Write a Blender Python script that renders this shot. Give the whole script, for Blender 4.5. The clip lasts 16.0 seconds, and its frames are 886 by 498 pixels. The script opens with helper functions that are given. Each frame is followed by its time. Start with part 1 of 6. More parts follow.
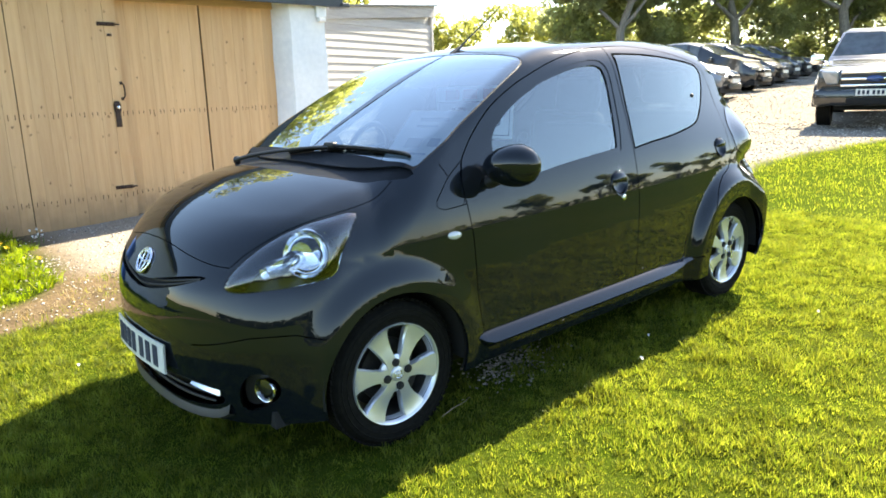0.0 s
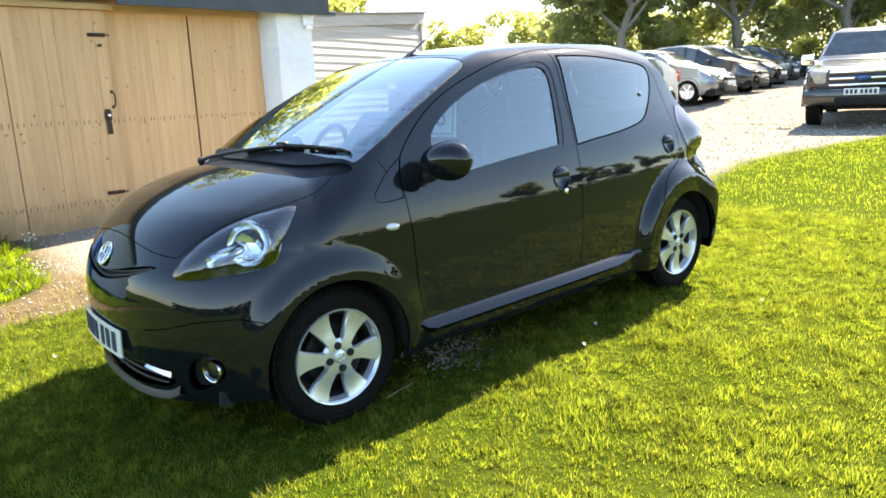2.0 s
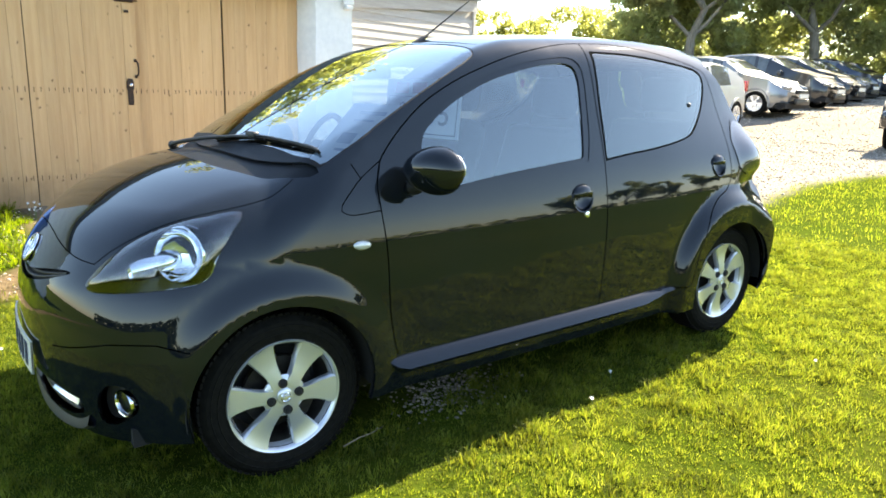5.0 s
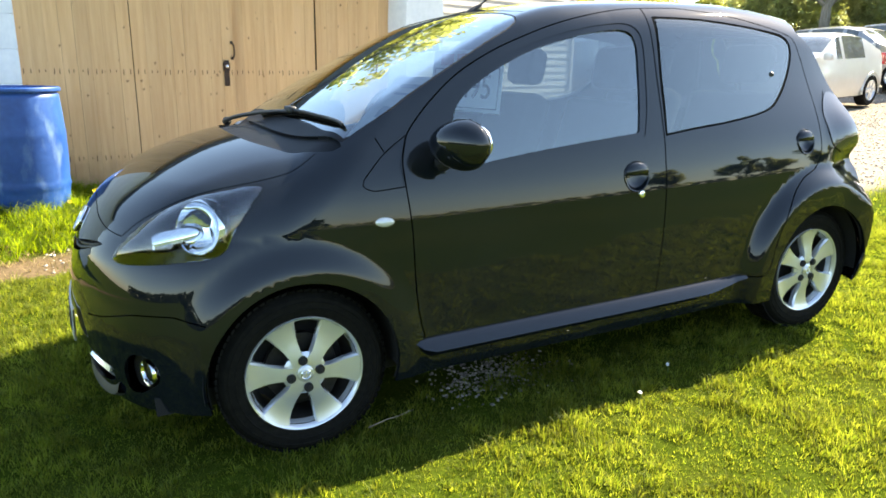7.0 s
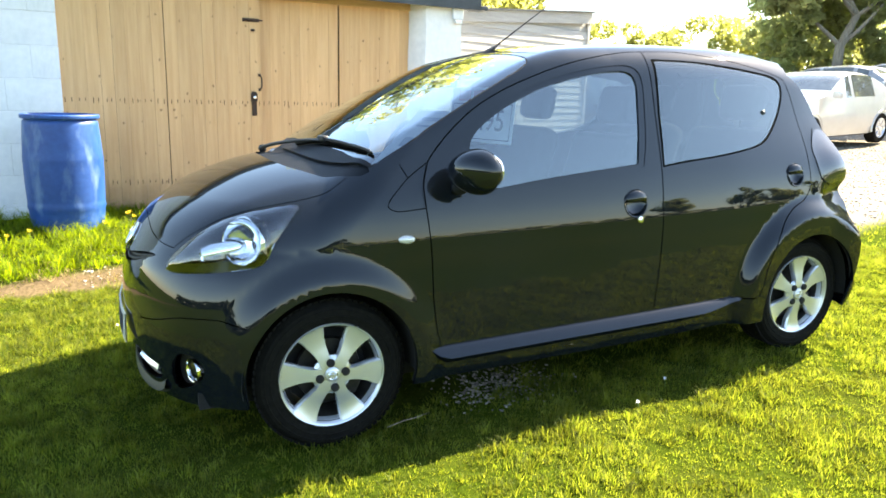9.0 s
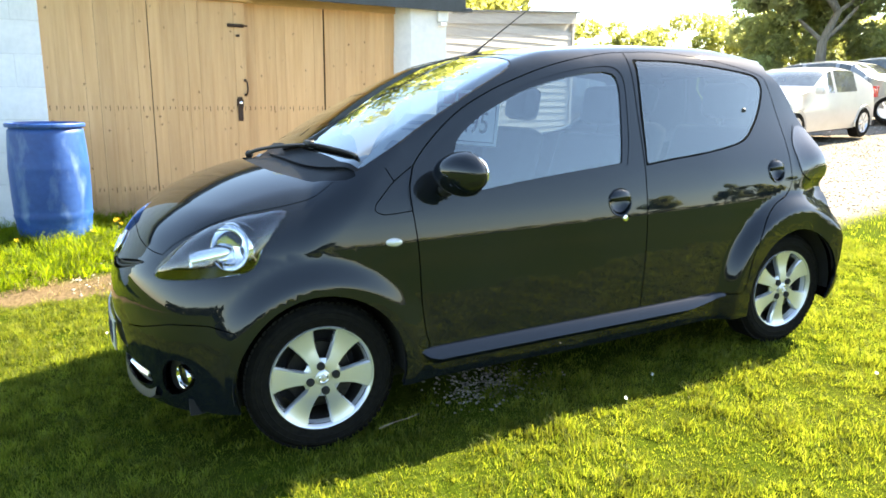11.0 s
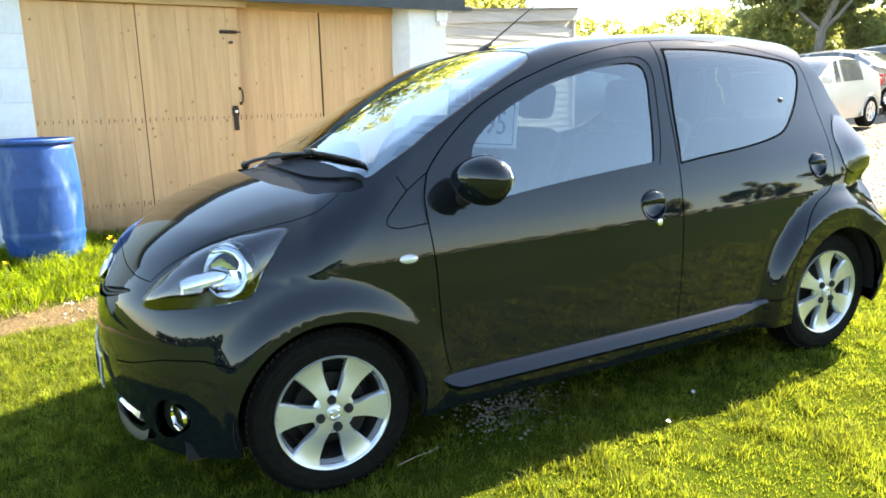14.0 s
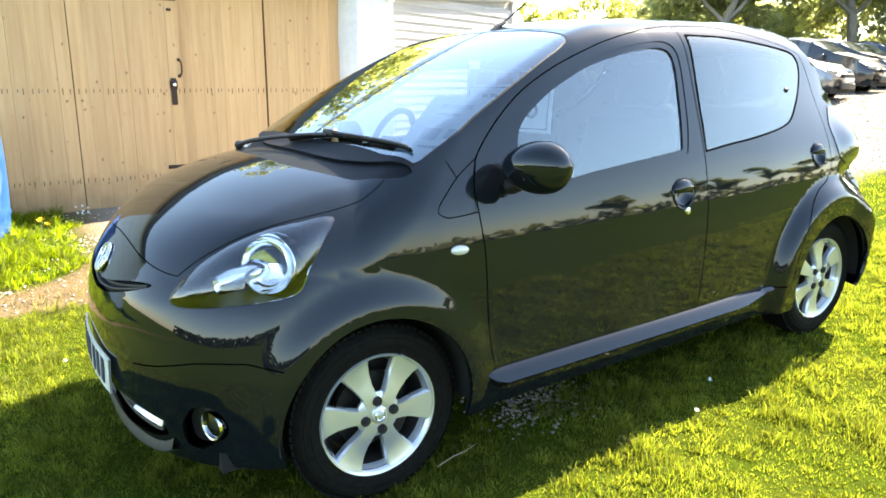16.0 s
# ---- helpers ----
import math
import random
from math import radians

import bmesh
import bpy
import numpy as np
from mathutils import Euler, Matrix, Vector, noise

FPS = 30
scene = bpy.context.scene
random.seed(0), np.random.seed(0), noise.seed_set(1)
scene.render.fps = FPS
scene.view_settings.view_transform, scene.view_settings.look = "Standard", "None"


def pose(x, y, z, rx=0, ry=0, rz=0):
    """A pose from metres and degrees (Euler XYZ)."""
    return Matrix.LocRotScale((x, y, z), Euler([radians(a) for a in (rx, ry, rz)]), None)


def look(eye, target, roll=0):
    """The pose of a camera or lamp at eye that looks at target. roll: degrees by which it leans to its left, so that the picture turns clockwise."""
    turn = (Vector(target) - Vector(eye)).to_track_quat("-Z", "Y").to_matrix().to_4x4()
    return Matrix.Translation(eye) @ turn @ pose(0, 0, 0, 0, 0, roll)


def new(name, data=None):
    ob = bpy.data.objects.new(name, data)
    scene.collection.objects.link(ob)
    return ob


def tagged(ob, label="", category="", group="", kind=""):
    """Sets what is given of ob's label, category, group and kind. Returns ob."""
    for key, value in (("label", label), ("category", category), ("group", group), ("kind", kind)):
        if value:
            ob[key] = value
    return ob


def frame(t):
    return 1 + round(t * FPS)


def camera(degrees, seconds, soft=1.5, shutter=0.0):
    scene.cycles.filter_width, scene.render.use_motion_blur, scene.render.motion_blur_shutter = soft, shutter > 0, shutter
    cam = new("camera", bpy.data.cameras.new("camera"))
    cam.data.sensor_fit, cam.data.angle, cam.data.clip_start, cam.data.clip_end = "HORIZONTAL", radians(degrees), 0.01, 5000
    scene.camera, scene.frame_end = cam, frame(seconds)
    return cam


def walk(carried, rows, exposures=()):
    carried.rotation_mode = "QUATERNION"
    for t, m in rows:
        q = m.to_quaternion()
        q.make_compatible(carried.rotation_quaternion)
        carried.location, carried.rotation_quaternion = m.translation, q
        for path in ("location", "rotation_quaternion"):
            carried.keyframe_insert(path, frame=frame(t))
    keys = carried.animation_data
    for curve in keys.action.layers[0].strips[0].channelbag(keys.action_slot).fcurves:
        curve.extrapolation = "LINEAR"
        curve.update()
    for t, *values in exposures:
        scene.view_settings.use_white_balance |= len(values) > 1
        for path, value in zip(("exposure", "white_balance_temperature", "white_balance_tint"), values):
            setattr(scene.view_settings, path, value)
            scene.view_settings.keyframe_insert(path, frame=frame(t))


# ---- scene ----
cam = camera(64.2, 16.0, soft=1.7)
# the lawn rises by SLOPE degrees from the car's nose to its tail; the path is keyed in the car's own frame
SLOPE = 2.0
TILT = Matrix.Rotation(radians(-SLOPE), 4, "Y")
PATH = [
    (0, (-1.383, -2.733, 1.344), (-0.149, -1.237, 0.857), -3.0),
    (0.5, (-1.369, -2.764, 1.345), (-0.128, -1.273, 0.856), -3.6),
    (1, (-1.3, -2.855, 1.326), (-0.015, -1.41, 0.818), -3.5),
    (1.5, (-1.271, -2.991, 1.303), (-0.003, -1.534, 0.784), -3.0),
    (2, (-1.29, -3.052, 1.31), (-0.073, -1.536, 0.841), -3.8),
    (2.5, (-1.292, -3.025, 1.301), (-0.174, -1.438, 0.818), -3.3),
    (3, (-1.251, -2.883, 1.32), (-0.035, -1.369, 0.842), -1.8),
    (3.5, (-1.194, -2.802, 1.341), (0.066, -1.323, 0.869), -3.0),
    (4, (-1.04, -2.811, 1.319), (0.128, -1.248, 0.877), -2.1),
    (4.2, (-0.96, -2.83, 1.313), (0.165, -1.244, 0.845), -0.5),
    (6.3, (-0.635, -2.683, 1.299), (0.415, -1.06, 0.786), -0.4),
    (6.5, (-0.586, -2.736, 1.287), (0.385, -1.063, 0.778), -0.4),
    (7, (-0.489, -2.831, 1.267), (0.338, -1.091, 0.73), -1.0),
    (7.5, (-0.474, -2.874, 1.268), (0.299, -1.095, 0.782), -1.1),
    (8, (-0.557, -2.962, 1.276), (0.268, -1.203, 0.799), 1.0),
    (8.5, (-0.625, -3.046, 1.284), (0.214, -1.294, 0.807), 0.1),
    (8.7, (-0.609, -3.056, 1.284), (0.192, -1.282, 0.826), -0.2),
    (11, (-0.609, -3.091, 1.291), (0.219, -1.327, 0.842), -1.2),
    (11.5, (-0.613, -3.094, 1.291), (0.224, -1.334, 0.839), -1.2),
    (12, (-0.615, -3.104, 1.289), (0.221, -1.343, 0.842), -1.7),
    (12.5, (-0.637, -3.113, 1.29), (0.204, -1.353, 0.847), -0.8),
    (13, (-0.626, -3.078, 1.282), (0.192, -1.31, 0.83), -0.7),
    (13.5, (-0.556, -2.943, 1.287), (0.291, -1.184, 0.851), -2.8),
    (14, (-0.55, -2.824, 1.274), (0.276, -1.057, 0.834), -3.1),
    (14.5, (-0.617, -2.747, 1.267), (0.287, -1.035, 0.767), -0.5),
    (15, (-0.811, -2.658, 1.293), (0.187, -1.012, 0.751), -0.8),
    (15.5, (-0.897, -2.608, 1.293), (0.111, -0.969, 0.747), -0.3),
    (16, (-0.868, -2.493, 1.293), (0.173, -0.862, 0.788), -1.3),
]
walk(cam, [(t, TILT @ look(eye, target, roll)) for t, eye, target, roll in PATH], [(0.0, 2.54, 7250, 9), (2.0, 2.60, 7250, 9), (4.0, 2.62, 7350, 9), (7.0, 2.58, 7550, 8), (8.0, 2.86, 7550, 8), (12.5, 2.84, 7550, 8), (14.5, 2.88, 7550, 8), (16.0, 3.06, 7550, 8)])


# ---- world, sun, exposure ----
SUN = Vector((1.157, 0.24, 1.0)).normalized()
w = bpy.data.worlds.new("world")
scene.world = w
w.use_nodes = True
sky = w.node_tree.nodes.new("ShaderNodeTexSky")
sky.sky_type, sky.sun_disc = "NISHITA", False
sky.sun_elevation = math.asin(SUN.z)
sky.air_density, sky.dust_density, sky.ozone_density = 1.0, 0.5, 2.5
sky.sun_rotation = math.atan2(SUN.x, SUN.y)
bg = w.node_tree.nodes["Background"]
w.node_tree.links.new(sky.outputs[0], bg.inputs[0])
bg.inputs[1].default_value = 0.094
sun = new("sun", bpy.data.lights.new("sun", "SUN"))
sun.data.energy, sun.data.angle, sun.data.color = 5.0, radians(0.6), (1.0, 0.93, 0.8)
sun.matrix_world = look((0, 0, 20), Vector((0, 0, 20)) - SUN)

# ---- materials ----
def material(name, colour=(0.5, 0.5, 0.5), rough=0.5, metal=0.0, coat=0.0, scale=0.0, vary=0.0, bump=0.0, second=None, fine=0.0, stretch=(1, 1, 1), grain=0.0, per_object=0.0):
    """A Principled material: two scales of noise (scale, and eight times finer) between colour and second, bump, and gloss that follows the grain."""
    m = bpy.data.materials.new(name)
    m.use_nodes = True
    nt, b = m.node_tree, m.node_tree.nodes["Principled BSDF"]
    b.inputs["Base Color"].default_value = (*colour, 1)
    b.inputs["Roughness"].default_value, b.inputs["Metallic"].default_value = rough, metal
    b.inputs["Coat Weight"].default_value, b.inputs["Coat Roughness"].default_value = coat, 0.03
    if scale:
        co = nt.nodes.new("ShaderNodeTexCoord")
        mp = nt.nodes.new("ShaderNodeMapping")
        mp.inputs["Scale"].default_value = stretch
        nt.links.new(co.outputs["Object"], mp.inputs[0])
        if per_object:
            which, shift = nt.nodes.new("ShaderNodeObjectInfo"), nt.nodes.new("ShaderNodeVectorMath")
            shift.operation, shift.inputs[1].default_value = "MULTIPLY_ADD", (23.0, 7.0, 31.0)
            nt.links.new(which.outputs["Random"], shift.inputs[0]), nt.links.new(co.outputs["Object"], shift.inputs[2])
            nt.links.new(shift.outputs[0], mp.inputs[0])
        big, small = nt.nodes.new("ShaderNodeTexNoise"), nt.nodes.new("ShaderNodeTexNoise")
        big.inputs["Scale"].default_value, small.inputs["Scale"].default_value = scale, scale * 8
        big.inputs["Detail"].default_value, small.inputs["Detail"].default_value = 6, 4
        for n in (big, small):
            nt.links.new(mp.outputs[0], n.inputs["Vector"])
        add = nt.nodes.new("ShaderNodeMath")
        add.operation = "MULTIPLY_ADD"
        add.inputs[1].default_value, = (fine,)
        nt.links.new(small.outputs[0], add.inputs[0])
        nt.links.new(big.outputs[0], add.inputs[2])
        ramp = nt.nodes.new("ShaderNodeMapRange")
        ramp.inputs["From Min"].default_value, ramp.inputs["From Max"].default_value = 0.35 + fine * 0.4, 0.65 + fine * 0.6
        nt.links.new(add.outputs[0], ramp.inputs["Value"])
        mix = nt.nodes.new("ShaderNodeMix")
        mix.data_type = "RGBA"
        mix.inputs["A"].default_value = (*colour, 1)
        mix.inputs["B"].default_value = (*(second or [c * (1 - vary) for c in colour]), 1)
        nt.links.new(ramp.outputs[0], mix.inputs["Factor"])
        last = mix.outputs["Result"]
        if per_object:
            info, hsv, mr = nt.nodes.new("ShaderNodeObjectInfo"), nt.nodes.new("ShaderNodeHueSaturation"), nt.nodes.new("ShaderNodeMapRange")
            mr.inputs["To Min"].default_value, mr.inputs["To Max"].default_value = 1 - per_object, 1 + per_object
            nt.links.new(info.outputs["Random"], mr.inputs["Value"])
            nt.links.new(mr.outputs[0], hsv.inputs["Value"])
            nt.links.new(last, hsv.inputs["Color"])
            last = hsv.outputs[0]
        nt.links.new(last, b.inputs["Base Color"])
        if bump:
            bp = nt.nodes.new("ShaderNodeBump")
            bp.inputs["Strength"].default_value, bp.inputs["Distance"].default_value = min(1, bump), 0.01
            nt.links.new(add.outputs[0], bp.inputs["Height"])
            nt.links.new(bp.outputs[0], b.inputs["Normal"])
        if grain:
            rr = nt.nodes.new("ShaderNodeMapRange")
            rr.inputs["To Min"].default_value, rr.inputs["To Max"].default_value = max(0, rough - grain), min(1, rough + grain)
            nt.links.new(small.outputs[0], rr.inputs["Value"])
            nt.links.new(rr.outputs[0], b.inputs["Roughness"])
    return m


def glass(name, tint=(0.9, 0.95, 0.95), mirror=0.0, sheen=(1, 1, 1)):
    """Thin glazing: mostly see-through, with a Fresnel-driven mirror on it."""
    m = bpy.data.materials.new(name)
    m.use_nodes = True
    nt = m.node_tree
    nt.nodes.clear()
    out, mix, clear, gloss, fr = [nt.nodes.new("ShaderNode" + n) for n in ("OutputMaterial", "MixShader", "BsdfTransparent", "BsdfGlossy", "Fresnel")]
    gloss.inputs["Color"].default_value = (*sheen, 1)
    clear.inputs[0].default_value, gloss.inputs["Roughness"].default_value, fr.inputs[0].default_value = (*tint, 1), 0.0, 1.5
    gain = nt.nodes.new("ShaderNodeMath")
    gain.operation, gain.use_clamp = "MULTIPLY_ADD", True
    gain.inputs[1].default_value, gain.inputs[2].default_value = 1.25, mirror
    nt.links.new(fr.outputs[0], gain.inputs[0])
    nt.links.new(gain.outputs[0], mix.inputs[0])
    nt.links.new(clear.outputs[0], mix.inputs[1])
    nt.links.new(gloss.outputs[0], mix.inputs[2])
    nt.links.new(mix.outputs[0], out.inputs[0])
    return m


PAINT = material("black_paint", (0.006, 0.0085, 0.012), 0.25, 0.0, 1.0, 3.0, 0.3, 0.0, fine=0.3)
COWL = material("matt_black_scuttle", (0.005, 0.006, 0.008), 0.5, 0, 0, 60, 0.3, 0.1, fine=0.5)
PLASTIC = material("black_plastic", (0.015, 0.015, 0.016), 0.45, 0, 0, 60, 0.3, 0.15, fine=0.5)
SEAL = material("rubber_seal", (0.012, 0.012, 0.012), 0.6, 0, 0, 40, 0.3, fine=0.5)
DARK = material("underside_dark", (0.01, 0.01, 0.01), 0.9, 0, 0, 20, 0.4, 0.2, fine=0.5)
CHROME = material("chrome", (0.85, 0.86, 0.88), 0.08, 1.0)
ALLOY = material("silver_alloy", (0.66, 0.68, 0.72), 0.27, 0.65, 0.6, 3, 0.06, fine=0.2)
TYRE = material("tyre_rubber", (0.004, 0.004, 0.0036), 0.75, 0, 0, 50, 0.4, 0.2, second=(0.010, 0.0095, 0.008), fine=0.5)
STEEL = material("dull_steel", (0.03, 0.028, 0.026), 0.55, 0.6, 0, 30, 0.5, fine=0.5)
CLEAR = glass("clear_lens", (0.93, 0.95, 0.96), 0.04)
PANE = glass("window_glass", (0.76, 0.85, 0.87), 0.13, (0.90, 0.97, 0.97))
FRONTGLASS = glass("windscreen_glass", (0.56, 0.65, 0.67), 0.20, (0.92, 0.98, 1.0))
TINTED = glass("rear_window_glass", (0.30, 0.36, 0.38), 0.09, (0.90, 0.97, 0.97))
FABRIC = material("grey_seat_fabric", (0.035, 0.037, 0.042), 0.95, 0, 0, 80, 0.5, 0.3, fine=0.5)
TRIM = material("grey_cabin_plastic", (0.07, 0.073, 0.08), 0.6, 0, 0, 60, 0.2, 0.1, fine=0.5)
DASH = material("dark_dashboard_plastic", (0.016, 0.018, 0.021), 0.6, 0, 0, 60, 0.2, 0.1, fine=0.5)
PAPER = material("white_card", (0.82, 0.83, 0.82), 0.7, 0, 0, 8, 0.05, fine=0.3)
INK = material("dark_print", (0.02, 0.03, 0.06), 0.7, 0, 0, 30, 0.2)
RED = material("red_print", (0.5, 0.02, 0.03), 0.6, 0, 0, 30, 0.2)
PLATE = material("white_plate", (0.78, 0.78, 0.74), 0.3, 0, 0.3, 15, 0.06, fine=0.3)
AMBER = material("clear_indicator_lens", (0.75, 0.75, 0.72), 0.15, 0.3, 0.5, 30, 0.2)
SATIN = material("satin_reflector", (0.80, 0.82, 0.84), 0.24, 0.7, 0.3, 20, 0.08, fine=0.3)
SMOKED = material("smoked_lens", (0.03, 0.026, 0.026), 0.12, 0, 1.0, 30, 0.3)
TAILRED = material("red_lamp_lens", (0.35, 0.01, 0.01), 0.1, 0, 0.8, 30, 0.2)
for m_, v_ in ((PAINT, 0.0), (TYRE, 0.08), (SEAL, 0.0), (COWL, 0.15)):
    m_.node_tree.nodes["Principled BSDF"].inputs["Specular IOR Level"].default_value = v_
PAINT.node_tree.nodes["Principled BSDF"].inputs["Coat IOR"].default_value = 1.49

# ---- building helpers ----
def mesh_object(name, bm, mat, parent=None, label="", smooth=None):
    me = bpy.data.meshes.new(name)
    bm.normal_update()
    bm.to_mesh(me)
    bm.free()
    for m in mat if isinstance(mat, (list, tuple)) else [mat]:
        me.materials.append(m)
    if smooth is not None:
        me.shade_smooth()
        me.set_sharp_from_angle(angle=radians(smooth))
    ob = new(name, me)
    if parent:
        ob.parent = parent
    if label:
        ob["label"] = label
    return ob


def part(name, bm, mat, parent, label="", smooth=None):
    return mesh_object(name, bm, mat, parent, label, smooth)


def thing(name, m, label, category, group="", kind=""):
    ob = new(name)
    ob.matrix_world = m
    ob.empty_display_size = 0.1
    return tagged(ob, label, category, group, kind)


def block(bm, a, b, m=None, bevel=0.0):
    """A box between two corners, with its edges rounded."""
    made = bmesh.ops.create_cube(bm, size=1)["verts"]
    for v in made:
        v.co = Vector([a[i] + (v.co[i] + 0.5) * (b[i] - a[i]) for i in range(3)])
    if bevel:
        edges = list({e for v in made for e in v.link_edges})
        made = bmesh.ops.bevel(bm, geom=edges, offset=bevel, segments=2, profile=0.5, affect="EDGES")["verts"]
    if m is not None:
        bmesh.ops.transform(bm, matrix=m, verts=list(made))
    return made


def lathe(bm, profile, n=48, axis="y", m=None, close=False):
    """Turns (radius, offset) pairs round an axis."""
    rings, pts = [], profile
    for i in range(n):
        a = 2 * math.pi * i / n
        ring = []
        for r, o in pts:
            c, s = r * math.cos(a), r * math.sin(a)
            p = Vector((c, o, s)) if axis == "y" else Vector((c, s, o)) if axis == "z" else Vector((o, c, s))
            ring.append(bm.verts.new(m @ p if m is not None else p))
        rings.append(ring)
    faces = []
    for i in range(n):
        a, b = rings[i], rings[(i + 1) % n]
        for j in range(len(pts) - (0 if close else 1)):
            k = (j + 1) % len(pts)
            faces.append(bm.faces.new((a[j], a[k], b[k], b[j]) if axis != "z" else (a[j], b[j], b[k], a[k])))
    return faces


def tube(bm, pts, radius, n=8, taper=None):
    """A round bar along points."""
    pts = [Vector(p) for p in pts]
    rings = []
    for i, p in enumerate(pts):
        way = (pts[min(i + 1, len(pts) - 1)] - pts[max(i - 1, 0)]).normalized()
        u = way.orthogonal().normalized() if not rings else (u - way * u.dot(way)).normalized()
        v = way.cross(u)
        r = radius if taper is None else radius + (taper - radius) * i / (len(pts) - 1)
        rings.append([bm.verts.new(p + (u * math.cos(2 * math.pi * k / n) + v * math.sin(2 * math.pi * k / n)) * r) for k in range(n)])
    for a, b in zip(rings, rings[1:]):
        for k in range(n):
            bm.faces.new((a[k], a[(k + 1) % n], b[(k + 1) % n], b[k]))
    bm.faces.new(rings[0][::-1])
    bm.faces.new(rings[-1])


def prism(bm, pts, depth, m=None):
    """A flat polygon (x, z) from y = 0 to depth."""
    a = [bm.verts.new((x, 0, z)) for x, z in pts]
    b = [bm.verts.new((x, depth, z)) for x, z in pts]
    bm.faces.new(a), bm.faces.new(b[::-1])
    for i in range(len(pts)):
        j = (i + 1) % len(pts)
        bm.faces.new((a[j], a[i], b[i], b[j]))
    if m is not None:
        bmesh.ops.transform(bm, matrix=m, verts=a + b)


def spline(pts, closed=False, gap=0.012):
    """Catmull-Rom through the points, a point every gap."""
    p = np.array(pts, float)
    out = []
    n = len(p)
    for i in range(n if closed else n - 1):
        q = [p[(i + k) % n] if closed else p[min(max(i + k, 0), n - 1)] for k in (-1, 0, 1, 2)]
        for s in np.arange(0, 1, 1 / max(1, int(np.linalg.norm(q[2] - q[1]) / gap))):
            out.append(0.5 * (2 * q[1] + (q[2] - q[0]) * s + (2 * q[0] - 5 * q[1] + 4 * q[2] - q[3]) * s * s + (3 * q[1] - q[0] - 3 * q[2] + q[3]) * s**3))
    return np.array(out if closed else out + [p[-1]])


def written(name, text, size, m, mat, parent, depth=0.0008):
    """Raised lettering in the built-in font, as a mesh."""
    cu = bpy.data.curves.new(name, "FONT")
    cu.body, cu.size, cu.extrude, cu.align_x, cu.align_y = text, size, depth, "CENTER", "CENTER"
    tmp = bpy.data.objects.new(name, cu)
    scene.collection.objects.link(tmp)
    me = bpy.data.meshes.new_from_object(tmp.evaluated_get(bpy.context.evaluated_depsgraph_get()))
    bpy.data.objects.remove(tmp)
    me.materials.clear()
    me.materials.append(mat)
    ob = new(name, me)
    ob.parent, ob.matrix_basis = parent, m
    return ob

# ---- the hatchback's shell: a smooth implicit form in the car's frame (x to the tail, y to its right, z up) ----
def curve(pts):
    """A smooth function through the points (monotone cubic)."""
    xs, ys = np.array(pts, float).T
    h, d = np.diff(xs), np.diff(ys) / np.diff(xs)
    m = np.zeros(len(xs))
    m[0], m[-1] = d[0], d[-1]
    for i in range(1, len(xs) - 1):
        m[i] = 0 if d[i - 1] * d[i] <= 0 else 2 * d[i - 1] * d[i] / (d[i - 1] + d[i])

    def at(x):
        x = np.asarray(x, float)
        i = np.clip(np.searchsorted(xs, x) - 1, 0, len(h) - 1)
        s = np.clip((x - xs[i]) / h[i], 0, 1)
        y = (1 + 2 * s) * (1 - s) ** 2 * ys[i] + s * (1 - s) ** 2 * h[i] * m[i] + s * s * (3 - 2 * s) * ys[i + 1] + s * s * (s - 1) * h[i] * m[i + 1]
        return y + np.where(x < xs[0], (x - xs[0]) * m[0], 0) + np.where(x > xs[-1], (x - xs[-1]) * m[-1], 0)

    return at


def smax(a, b, k):
    h = np.clip(k - np.abs(a - b), 0, None) / k
    return np.maximum(a, b) + h * h * k / 4


def step(x):
    x = np.clip(x, 0, 1)
    return x * x * (3 - 2 * x)


HOOD = curve([(-0.64, 0.69), (-0.60, 0.755), (-0.53, 0.812), (-0.45, 0.855), (-0.33, 0.913), (-0.15, 0.974), (0.0, 1.003), (0.12, 1.014), (0.3, 1.014)])
SCREEN = curve([(-0.1, 0.89), (0.05, 0.986), (0.12, 1.031), (0.25, 1.108), (0.4, 1.186), (0.55, 1.26), (0.7, 1.328), (0.85, 1.388), (0.98, 1.432), (1.2, 1.50)])
ROOF = curve([(0.6, 1.385), (0.95, 1.436), (1.1, 1.455), (1.3, 1.467), (1.6, 1.474), (1.9, 1.469), (2.2, 1.445), (2.45, 1.40), (2.6, 1.36)])
WAIST = curve([(0.15, 0.765), (0.25, 0.79), (0.35, 0.800), (0.5, 0.805), (0.62, 0.806), (0.72, 0.803), (0.80, 0.793), (0.9, 0.772), (1.0, 0.741), (1.15, 0.688), (1.3, 0.630), (1.42, 0.575), (1.6, 0.49)])
PLAN = curve([(-0.6, -0.16), (-0.45, -0.075), (-0.3, -0.035), (0.0, -0.018), (0.4, -0.008), (1.2, 0.0), (1.8, -0.01), (2.2, -0.028), (2.5, -0.048), (2.75, -0.082)])
CABIN = curve([(-0.2, -0.05), (0.3, -0.022), (0.8, 0.0), (1.5, 0.0), (2.0, -0.015), (2.4, -0.04), (2.8, -0.08)])
NOSE = curve([(0.1, -0.575), (0.17, -0.61), (0.25, -0.64), (0.35, -0.655), (0.45, -0.66), (0.55, -0.655), (0.65, -0.638), (0.72, -0.613), (0.80, -0.58), (0.9, -0.52)])
TAIL = curve([(0.15, 2.70), (0.35, 2.77), (0.55, 2.785), (0.70, 2.75), (0.80, 2.705), (0.9, 2.69), (1.05, 2.645), (1.2, 2.575), (1.35, 2.47), (1.5, 2.35)])


